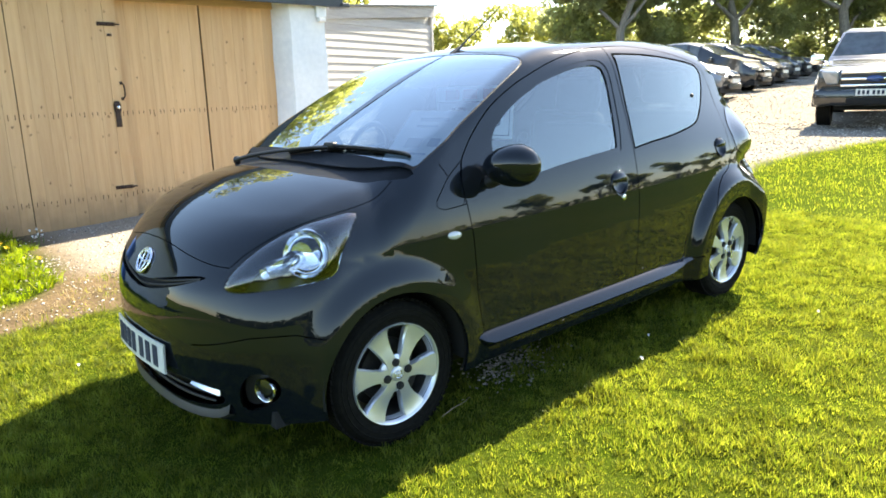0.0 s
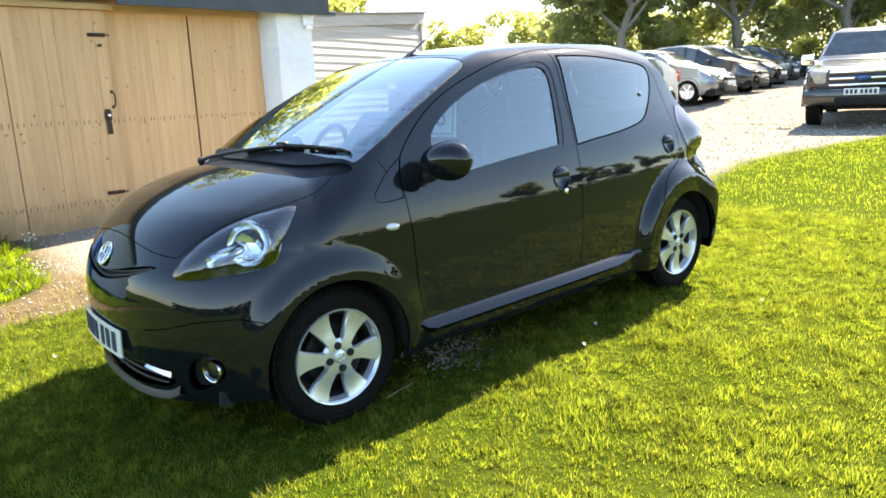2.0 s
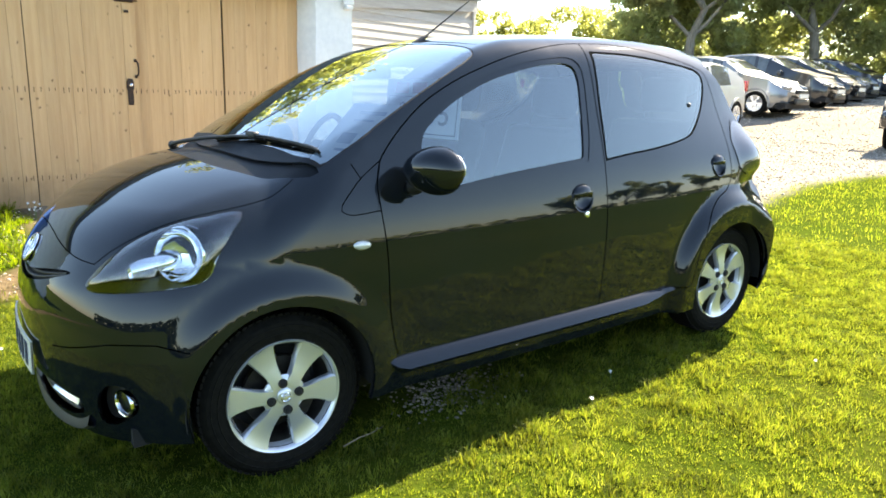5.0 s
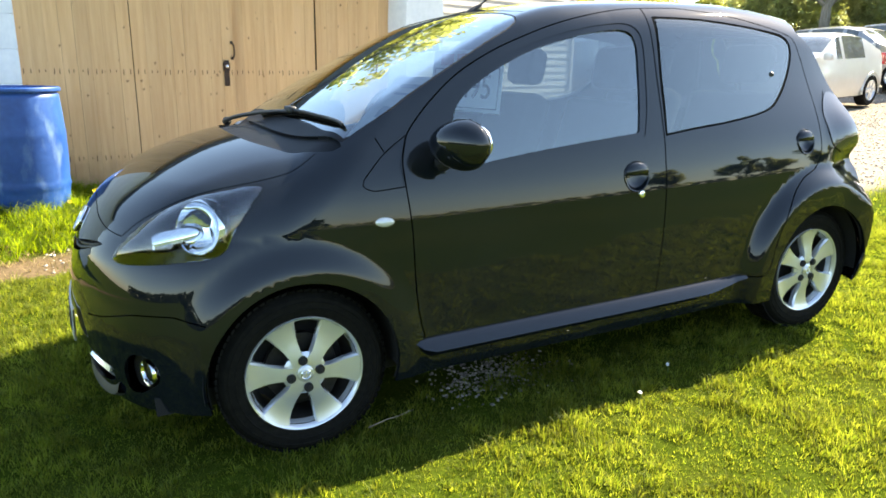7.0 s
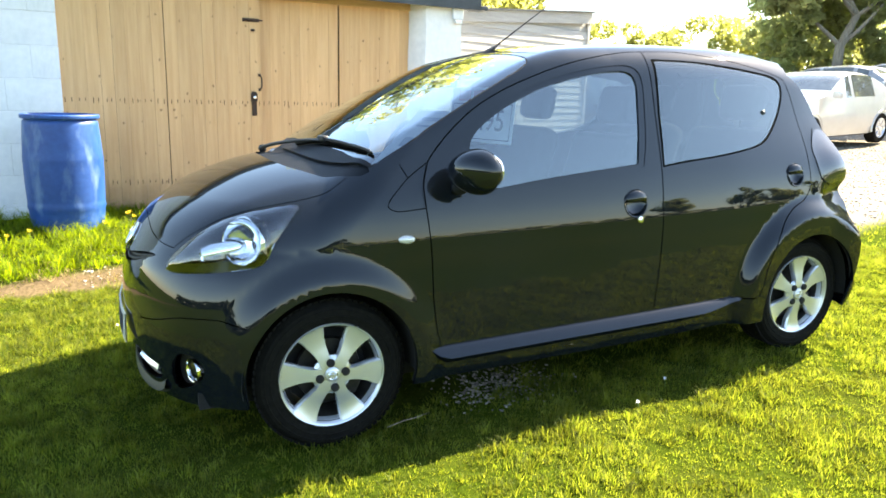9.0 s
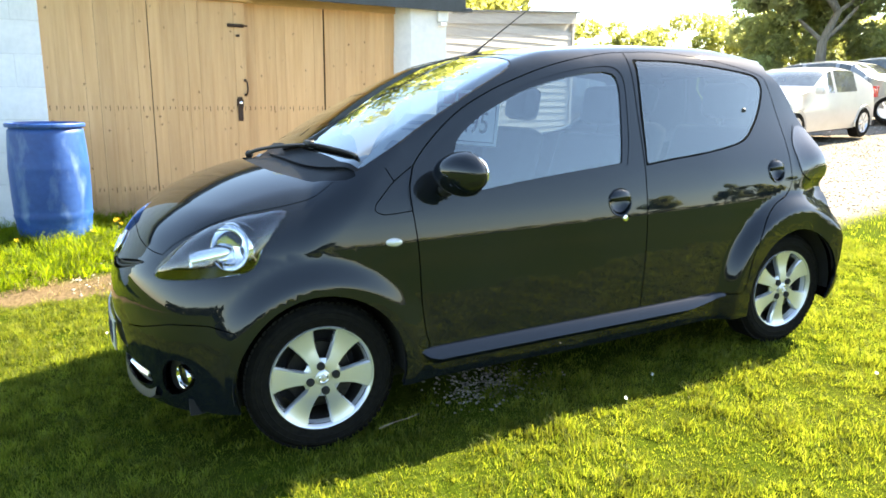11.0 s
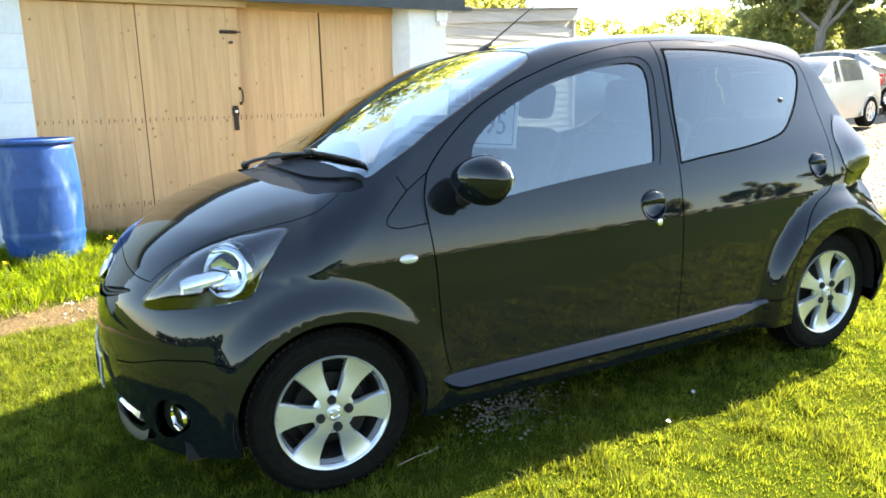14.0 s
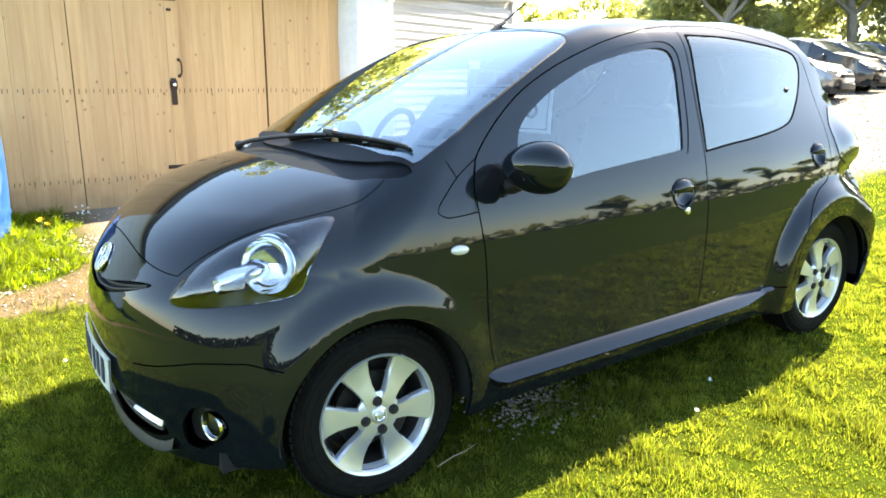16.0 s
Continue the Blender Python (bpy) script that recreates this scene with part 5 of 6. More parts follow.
def wood(name, a, c, knot, per=0.12):
    """Upright boards: fine grain along z, broad streaks, dark knots."""
    m = material(name, a, 0.62, 0, 0, 3.0, 0, 0.08, c, 0.25, (9, 9, 0.45), 0.1, per)
    t = m.node_tree
    p = t.nodes["Principled BSDF"]
    co, mp, vo, rr, mx, info, add = [t.nodes.new("ShaderNode" + n) for n in ("TexCoord", "Mapping", "TexVoronoi", "MapRange", "Mix", "ObjectInfo", "VectorMath")]
    add.operation = "MULTIPLY_ADD"
    add.inputs[1].default_value = (31.0, 17.0, 0)
    vo.voronoi_dimensions, vo.inputs["Scale"].default_value = "2D", 1.0
    mp.inputs["Scale"].default_value = (6.0, 4.2, 1)
    comb, sp, xz, nz, wob = [t.nodes.new("ShaderNode" + n) for n in ("CombineXYZ", "SeparateXYZ", "CombineXYZ", "TexNoise", "VectorMath")]
    nz.inputs["Scale"].default_value, wob.operation, wob.inputs[1].default_value = 38.0, "MULTIPLY_ADD", (0.036, 0.022, 0)
    t.links.new(co.outputs["Object"], sp.inputs[0])
    t.links.new(sp.outputs[0], xz.inputs[0]), t.links.new(sp.outputs[2], xz.inputs[1])
    t.links.new(co.outputs["Object"], nz.inputs["Vector"])
    t.links.new(nz.outputs["Color"], wob.inputs[0]), t.links.new(xz.outputs[0], wob.inputs[2])
    t.links.new(info.outputs["Random"], comb.inputs[0]), t.links.new(info.outputs["Random"], comb.inputs[1])
    t.links.new(comb.outputs[0], add.inputs[0])
    t.links.new(wob.outputs[0], add.inputs[2])
    t.links.new(add.outputs[0], mp.inputs[0])
    t.links.new(mp.outputs[0], vo.inputs["Vector"])
    rr.inputs["From Min"].default_value, rr.inputs["From Max"].default_value = 0.022, 0.075
    rr.inputs["To Min"].default_value, rr.inputs["To Max"].default_value = 1.0, 0.0
    t.links.new(vo.outputs["Distance"], rr.inputs[0])
    mx.data_type = "RGBA"
    old = p.inputs["Base Color"].links[0].from_socket
    sep, gt, mul = [t.nodes.new("ShaderNode" + n) for n in ("SeparateColor", "MapRange", "Math")]
    gt.inputs["From Min"].default_value, gt.inputs["From Max"].default_value, mul.operation = 0.45, 0.75, "MULTIPLY"
    t.links.new(vo.outputs["Color"], sep.inputs[0]), t.links.new(sep.outputs[0], gt.inputs[0])
    t.links.new(rr.outputs[0], mul.inputs[0]), t.links.new(gt.outputs[0], mul.inputs[1])
    t.links.new(mul.outputs[0], mx.inputs["Factor"])
    t.links.new(old, mx.inputs["A"])
    mx.inputs["B"].default_value = (*knot, 1)
    # damp brown stain creeping up from the foot of the boards
    low, edge, damp = [t.nodes.new("ShaderNode" + n) for n in ("Math", "MapRange", "Mix")]
    patch_ = t.nodes.new("ShaderNodeTexNoise")
    patch_.inputs["Scale"].default_value, patch_.inputs["Detail"].default_value = 5.0, 5
    low.operation, low.inputs[1].default_value = "MULTIPLY_ADD", -0.55
    edge.inputs["From Min"].default_value, edge.inputs["From Max"].default_value = -0.15, 0.14
    edge.inputs["To Min"].default_value, edge.inputs["To Max"].default_value = 0.6, 0.0
    damp.data_type, damp.inputs["B"].default_value = "RGBA", (0.27, 0.155, 0.075, 1)
    t.links.new(add.outputs[0], patch_.inputs["Vector"])
    t.links.new(patch_.outputs[0], low.inputs[0]), t.links.new(sp.outputs[2], low.inputs[2]), t.links.new(low.outputs[0], edge.inputs[0])
    t.links.new(edge.outputs[0], damp.inputs["Factor"]), t.links.new(mx.outputs["Result"], damp.inputs["A"])
    t.links.new(damp.outputs["Result"], p.inputs["Base Color"])
    return m


PINE = wood("varnished_pine", (0.65, 0.405, 0.20), (0.565, 0.33, 0.15), (0.22, 0.115, 0.05), 0.075)
PINE_EDGE = material("pine_batten", (0.55, 0.35, 0.15), 0.6, 0, 0, 4, 0.3, 0.1, fine=0.5, stretch=(0.6, 8, 8))
WHITE = material("white_masonry_paint", (0.80, 0.81, 0.82), 0.75, 0, 0, 2.2, 0, 0.35, (0.68, 0.70, 0.72), 0.5)
BOARDS = material("weathered_white_boards", (0.42, 0.40, 0.38), 0.7, 0, 0, 2.5, 0, 0.15, (0.32, 0.305, 0.29), 0.5, (0.5, 8, 8), 0.1, 0.06)
SLATE = material("dark_fascia", (0.05, 0.058, 0.068), 0.5, 0, 0, 4, 0.4, 0.1, fine=0.4)
CONCRETE = material("worn_concrete", (0.34, 0.32, 0.29), 0.85, 0, 0, 5, 0.35, 0.4, fine=0.5)
IRON = material("dark_iron", (0.03, 0.028, 0.027), 0.5, 0.6, 0, 40, 0.5, 0.3, second=(0.08, 0.04, 0.025), fine=0.5)
STAIN = material("iron_stain", (0.10, 0.055, 0.025), 0.8, 0, 0, 40, 0.5, fine=0.5)
JOINT = material("joint_mortar", (0.74, 0.75, 0.76), 0.9, 0, 0, 20, 0.3, 0.3, fine=0.5)


def placed(ob, m, label, category, kind=""):
    ob.matrix_world = m
    return tagged(ob, label, category, kind=kind)


# blocks of the wall beside the doors
bm = bmesh.new()
block(bm, (-4.6, -0.012, -0.15), (-1.93, 0.20, 2.5))
wall_w = placed(mesh_object("wall_1", bm, JOINT), GAR, "white-painted blockwork wall of the garage", "wall", "structure")
bm = bmesh.new()
block(bm, (-0.2265, 0, -0.1465), (0.2265, 0.03, 0.1465), None, 0.004)
BLOCK = bpy.data.meshes.new("block")
bm.to_mesh(BLOCK), bm.free()
BLOCK.materials.append(WHITE)
for r in range(9):
    for c in range(7):
        x = -2.135 - 0.456 * c - (0.228 if r % 2 else 0)
        o = new("block", BLOCK)
        o.parent = wall_w
        w = 1.0
        if r % 2 and c == 0:
            o2 = new("block", BLOCK)
            o2.parent, o2.matrix_basis = wall_w, pose(-2.021, -0.018, -0.02 + 0.297 * r) @ Matrix.Diagonal((0.5, 1, 1, 1))
        o.matrix_basis = pose(x, -0.018 + 0.0015 * ((r * 7 + c * 3) % 4), -0.02 + 0.297 * r)
# splayed pier at the other side
bm = bmesh.new()
plan = [(1.71, 0.14), (1.72, 0.02), (1.835, -0.11), (2.30, -0.115), (2.31, 0.02), (2.31, 4.6), (2.20, 4.6), (2.20, 0.16), (1.70, 0.16)]
rows = [[bm.verts.new((x + 0.006 * math.sin(9 * z + x * 5), y + 0.005 * math.sin(7 * z + 3 * x), z)) for x, y in plan] for z in np.linspace(-0.15, 2.36, 22)]
for a, b in zip(rows, rows[1:]):
    for k in range(len(plan)):
        bm.faces.new((a[k], a[(k + 1) % len(plan)], b[(k + 1) % len(plan)], b[k]))
bmesh.ops.recalc_face_normals(bm, faces=bm.faces[:])
placed(mesh_object("wall_2", bm, WHITE, smooth=40), GAR, "white-painted plastered pier and side wall of the garage", "wall", "structure")
bm = bmesh.new()
block(bm, (-4.6, 0.2, -0.15), (-4.4, 4.6, 2.5)), block(bm, (-4.6, 4.4, -0.15), (2.2, 4.6, 2.9))
placed(mesh_object("wall_3", bm, WHITE), GAR, "white rear and side walls of the garage", "wall", "structure")
# roof, fascia, lintel
bm = bmesh.new()
block(bm, (-4.9, -0.215, 0.0), (2.56, 5.0, 0.05), pose(0, 0, 2.46, 5, 0, 0))
for i in range(38):
    tube(bm, [(-4.85 + 0.2 * i, -0.215, 2.50), (-4.85 + 0.2 * i, 4.95, 2.96)], 0.02, 6)
placed(mesh_object("roof", bm, SLATE), GAR, "dark sheet roof of the garage", "roof", "structure")
bm = bmesh.new()
block(bm, (0.03, -0.215, 2.245), (2.50, -0.19, 2.50), None, 0.004)
block(bm, (-4.7, -0.215, 2.32), (0.03, -0.19, 2.50), None, 0.004)
block(bm, (2.44, -0.215, 2.25), (2.60, 0.0, 2.30), None, 0.01)
placed(mesh_object("trim_1", bm, SLATE), GAR, "dark blue-grey fascia board under the roof edge", "trim", "structure")
bm = bmesh.new()
block(bm, (-1.97, -0.05, 2.205), (0.05, 0.06, 2.265), None, 0.004), block(bm, (-1.97, 0.06, 2.205), (1.75, 0.14, 2.50))
placed(mesh_object("trim_2", bm, PINE_EDGE), GAR, "pale pine lintel over the garage doors", "trim", "structure")
bm = bmesh.new()
block(bm, (2.16, -0.16, 2.13), (2.30, -0.118, 2.36), None, 0.01), block(bm, (2.18, -0.19, 2.08), (2.27, -0.118, 2.12), None, 0.008)
placed(mesh_object("trim_3", bm, WHITE), GAR, "white-painted bracket under the eave", "trim", "structure")
bm = bmesh.new()
block(bm, (-2.05, -0.42, -0.25), (1.80, 0.06, 0.058), pose(0, 0, 0, 0, -1.2, 0), 0.012)
block(bm, (-2.0, 0.06, -0.2), (1.75, 0.6, 0.0))
placed(mesh_object("threshold", bm, CONCRETE), GAR, "worn grey concrete threshold before the doors", "threshold", "structure")
bm = bmesh.new()
block(bm, (-1.90, 0.15, 0.0), (1.72, 0.17, 2.3))
placed(mesh_object("door_backing", bm, DARK), GAR, "dark inside of the closed garage doors", "door", "structure")

# door leaves of upright boards
PLANK = {}


def plank(w, z0, z1):
    key = (round(w, 4), z0, z1)
    if key not in PLANK:
        bm = bmesh.new()
        c = 0.0004
        rows = [[bm.verts.new((x, y, z)) for x, y in ((-w / 2, 0.022), (-w / 2 + 0.0006, c), (-w / 2 + c, 0), (w / 2 - c, 0), (w / 2 - 0.0006, c), (w / 2, 0.022))] for z in (z0, z1)]
        for k in range(5):
            bm.faces.new((rows[0][k], rows[0][k + 1], rows[1][k + 1], rows[1][k]))
        bm.faces.new(rows[0][::-1]), bm.faces.new(rows[1])
        me = bpy.data.meshes.new("plank")
        bm.normal_update(), bm.to_mesh(me), bm.free()
        me.materials.append(PINE)
        PLANK[key] = me
    return PLANK[key]


def leaf(name, x0, x1, y, count, z0, z1, label, turn=0.0):
    d = thing(name, GAR @ pose(x0, y, 0, 0, turn, 0), label, "door", "garage doors")
    w = (x1 - x0) / count
    for i in range(count):
        o = new("plank", plank(w - (0.0025 if i % 4 == 3 else 0.0), z0, z1))
        o.parent, o.matrix_basis = d, pose(w * (i + 0.5), 0.0, 0)
    bm = bmesh.new()
    for z in (1.14, 0.34):
        for i in range(count):
            for k in (0.3, 0.72):
                x = w * (i + k) + 0.006 * math.sin(i * 7 + k * 20)
                h = 0.016 + 0.028 * ((i * 13 + int(k * 10)) % 5) / 5
                block(bm, (x - 0.0032, -0.001, z - h), (x + 0.0032, 0.001, z + h * 0.4))
    part("nail_marks", bm, STAIN, d, "dark rusty nail marks")["kind"] = "stuff"
    bm = bmesh.new()
    for z in (0.34, 1.14, 2.08):
        block(bm, (0.02, 0.022, z - 0.06), (x1 - x0 - 0.02, 0.045, z + 0.06))
    part("ledge", bm, PINE_EDGE, d)
    return d


A = leaf("garage_door", -1.922, -0.981, 0.0, 8, 0.035, 2.20, "closed garage door leaf of knotty varnished pine boards")
B = leaf("garage_door", -0.975, -0.035, -0.004, 8, 0.055, 2.20, "closed pine garage door leaf with black bolts and lock")
C = leaf("garage_door", -0.02, 0.848, 0.095, 8, 0.085, 2.235, "closed recessed pine garage door leaf beside the lock")
D = leaf("garage_door", 0.866, 1.715, 0.095, 7, 0.10, 2.235, "closed recessed pine garage door leaf beside the pier")
for z in (1.97, 0.41):
    bolt = part("bolt", bmesh.new(), IRON, B, "black iron tower bolt")
    bolt.matrix_basis = pose(0.843 if z > 1 else 0.833, -0.004, z)
    bm = bmesh.new()
    block(bm, (-0.085, -0.004, -0.018), (0.085, 0.002, 0.018), None, 0.0015)
    part("bolt_plate", bm, IRON, bolt)
    bm = bmesh.new()
    tube(bm, [(-0.075, -0.012, 0), (0.12, -0.012, 0)], 0.007, 8)
    tube(bm, [(-0.02, -0.012, 0), (-0.02, -0.034, -0.008)], 0.005, 8)
    for x in (-0.05, 0.01, 0.065):
        block(bm, (x - 0.009, -0.021, -0.014), (x + 0.009, 0.0, 0.014), None, 0.003)
    part("bolt_rod", bm, IRON, bolt, "", 40)
lock = part("lock_plate", bmesh.new(), IRON, B, "black lock plate with pale knob")
lock.matrix_basis = pose(0.857, -0.004, 1.125)
bm = bmesh.new()
block(bm, (-0.026, -0.006, -0.125), (0.026, 0.001, 0.125), None, 0.006)
block(bm, (-0.034, -0.010, 0.02), (0.034, 0.001, 0.105), None, 0.008)
part("back_plate", bm, IRON, lock)
bm = bmesh.new()
lathe(bm, [(0.0, -0.05), (0.014, -0.048), (0.019, -0.036), (0.014, -0.022), (0.008, -0.008)], 20)
part("knob", bm, CHROME, lock, "small bright knob", 60).location = (0, 0, 0.065)
bm = bmesh.new()
tube(bm, spline([(-0.005, -0.002, 0.075), (0.008, -0.03, 0.055), (0.012, -0.034, 0), (0.008, -0.03, -0.055), (-0.005, -0.002, -0.075)], gap=0.012), 0.008, 8)
block(bm, (-0.018, -0.003, 0.06), (0.01, 0.002, 0.09), None, 0.002), block(bm, (-0.018, -0.003, -0.09), (0.01, 0.002, -0.06), None, 0.002)
part("pull_handle", bm, IRON, B, "black iron pull handle", 50).matrix_basis = pose(0.922, -0.004, 1.345)
bm = bmesh.new()
block(bm, (-0.02, -0.02, -0.012), (0.02, 0.001, 0.012), None, 0.004)
part("staple", bm, IRON, B).matrix_basis = pose(0.86, -0.004, 1.87)

# shed of lapped white boards
a0, a1 = Vector((3.22, 5.36, 0)), Vector((6.11, 6.44, 0))
along_shed = math.degrees(math.atan2(a1.y - a0.y, a1.x - a0.x))
LEN = (a1 - a0).length
shed = thing("garden_shed", pose(a0.x, a0.y, 0.15, 0, 0, along_shed), "low shed of weathered white lapped boards with a sloping top", "shed")
bm = bmesh.new()
block(bm, (0, -0.004, -0.006), (LEN, 0.018, 0.108))
for v in bm.verts:
    v.co.y += 0.012 * (0.105 - v.co.z) / 0.105 * -1
LAP = bpy.data.meshes.new("lap_board")
bm.normal_update(), bm.to_mesh(LAP), bm.free()
LAP.materials.append(BOARDS)
for i in range(21):
    o = new("lap_board", LAP)
    o.parent, o.matrix_basis = shed, pose(0, 0, 0.101 * i)
bm = bmesh.new()
prism(bm, [(-0.02, 2.02), (LEN + 0.03, 2.26), (LEN + 0.03, 2.42), (-0.02, 2.17)], 0.03, pose(0, -0.045, 0))
part("top_trim", bm, BOARDS, shed, "sloping white trim board")
bm = bmesh.new()
prism(bm, [(0.02, -0.1), (LEN, -0.1), (LEN, 2.30), (0.02, 2.06)], 1.9, pose(0, 0.022, 0))
part("shed_body", bm, BOARDS, shed)
bm = bmesh.new()
prism(bm, [(-0.08, 2.165), (LEN + 0.08, 2.425), (LEN + 0.08, 2.45), (-0.08, 2.19)], 2.1, pose(0, -0.08, 0))
part("shed_roof", bm, SLATE, shed, "dark felt shed roof")
bm = bmesh.new()
block(bm, (LEN - 0.05, -0.03, -0.1), (LEN + 0.012, 0.02, 2.26), None, 0.004)
part("corner_post", bm, BOARDS, shed)

# blue plastic drum
DRUM = material("faded_blue_plastic", (0.004, 0.045, 0.20), 0.42, 0, 0, 3.0, 0, 0.03, (0.012, 0.07, 0.26), 0.6, grain=0.1)
t_ = DRUM.node_tree
co_, mp_, nz_, mr_, mx_ = [t_.nodes.new("ShaderNode" + n) for n in ("TexCoord", "Mapping", "TexNoise", "MapRange", "Mix")]
mp_.inputs["Scale"].default_value, nz_.inputs["Scale"].default_value, nz_.inputs["Detail"].default_value = (1.6, 1.6, 0.7), 4.5, 8
mr_.inputs["From Min"].default_value, mr_.inputs["From Max"].default_value, mr_.inputs["To Max"].default_value = 0.55, 0.75, 0.45
mx_.data_type, mx_.inputs["B"].default_value = "RGBA", (0.22, 0.33, 0.46, 1)
t_.links.new(co_.outputs["Object"], mp_.inputs[0]), t_.links.new(mp_.outputs[0], nz_.inputs["Vector"]), t_.links.new(nz_.outputs[0], mr_.inputs[0]), t_.links.new(mr_.outputs[0], mx_.inputs["Factor"])
p_ = t_.nodes["Principled BSDF"].inputs["Base Color"]
t_.links.new(p_.links[0].from_socket, mx_.inputs["A"]), t_.links.new(mx_.outputs["Result"], p_)
base = float(lift(-1.06, 4.0))
drum = thing("plastic_drum", pose(-1.10, 3.99, base - 0.03), "large faded blue plastic drum standing in rough grass", "drum")
R = 0.308
bm = bmesh.new()
prof = [(0.0, 0.0), (R - 0.04, 0.0), (R - 0.012, 0.02)]
for i in range(31):
    z = 0.04 + 0.92 * i / 30
    r = R - 0.022 + 0.030 * math.sin(math.pi * (z - 0.02) / 1.0) ** 0.8
    for c in (0.22, 0.64):
        r += 0.010 * math.exp(-((z - c) / 0.014) ** 2)
    prof.append((r, z))
prof += [(R - 0.028, 0.975), (R - 0.028, 0.985)]
lathe(bm, prof, 64, "z")
part("drum_body", bm, DRUM, drum, "", 40)
bm = bmesh.new()
lathe(bm, [(R - 0.028, 0.984), (R - 0.004, 0.984), (R + 0.003, 0.992), (R + 0.003, 1.012), (R - 0.006, 1.022), (R - 0.02, 1.022), (R - 0.03, 1.012), (R - 0.035, 0.97), (R - 0.05, 0.955), (0.0, 0.95)], 64, "z")
part("drum_rim", bm, DRUM, drum, "rolled blue rim and sunken lid", 40)


# small plants: dandelions by the drum, daisies on the lawn, a white flower at the threshold
STEM = material("plant_stem", (0.08, 0.14, 0.03), 0.6, 0, 0, 40, 0.3)
YELLOW = material("dandelion_yellow", (0.80, 0.56, 0.01), 0.7, 0, 0, 60, 0.2)
PETAL = material("white_petal", (0.85, 0.85, 0.82), 0.7, 0, 0, 60, 0.1)


def flower(name, x, y, h, r, mat, label, group):
    f = thing(name, pose(x, y, float(soil(x, y))), label, "flower", group)
    bm = bmesh.new()
    tube(bm, [(0, 0, -0.01), (0.004, 0.002, h * 0.5), (0.0, 0.004, h)], 0.0018, 5)
    part("stem", bm, STEM, f)
    bm = bmesh.new()
    for k in range(14):
        a = k * 2.399
        q = [Vector((0.15 * r, 0.15 * r, 0)), Vector((r, 0.22 * r, 0.25 * r)), Vector((r * 1.08, 0, 0.3 * r)), Vector((r, -0.22 * r, 0.25 * r)), Vector((0.15 * r, -0.15 * r, 0))]
        m = Matrix.Translation((0, 0.004, h + (0.003 if k % 2 else 0))) @ Matrix.Rotation(a, 4, "Z") @ Matrix.Rotation(-0.5 * (k % 2), 4, "Y")
        bm.faces.new([bm.verts.new(m @ p) for p in q])
    bmesh.ops.create_icosphere(bm, subdivisions=1, radius=r * 0.35, matrix=Matrix.Translation((0, 0.004, h)))
    part("head", bm, mat, f)


for x, y in ((-0.62, 3.72), (-0.60, 3.80), (-0.57, 3.68), (-1.50, 3.30), (-1.35, 3.36), (-0.80, 3.50), (-0.45, 3.1)):
    flower("dandelion", x, y, random.uniform(0.09, 0.14), 0.020, YELLOW, "yellow dandelion flower in rough grass", "dandelions")
for x, y in ((1.44, -0.86), (1.18, -1.0), (-0.72, 0.92), (2.3, -1.3)):
    flower("daisy", x, y, 0.035, 0.0085, PETAL, "tiny white daisy in the lawn", "daisies")
for i in range(7):
    flower("white_flower", -0.27 + 0.05 * math.sin(i * 2.1), 4.12 + 0.05 * math.cos(i * 1.3), 0.06 + 0.012 * i, 0.014, PETAL, "small white wild flower by the threshold", "white flowers")
for x, y, a, n in ((0.30, -0.735, 10, 0.2), (-0.9, 2.3, 60, 0.16)):
    bm = bmesh.new()
    tube(bm, [(-n / 2, 0, 0.03), (-0.02, 0.008, 0.034), (0.03, 0.0, 0.038), (n / 2, 0.02, 0.032)], 0.002, 6, 0.001)
    tw = mesh_object("twig", bm, material("dry_twig", (0.30, 0.24, 0.16), 0.8, 0, 0, 40, 0.4, fine=0.5), smooth=60)
    placed(tw, pose(x, y, float(soil(x, y)), 0, 0, a), "thin dry twig lying on the grass", "twig")

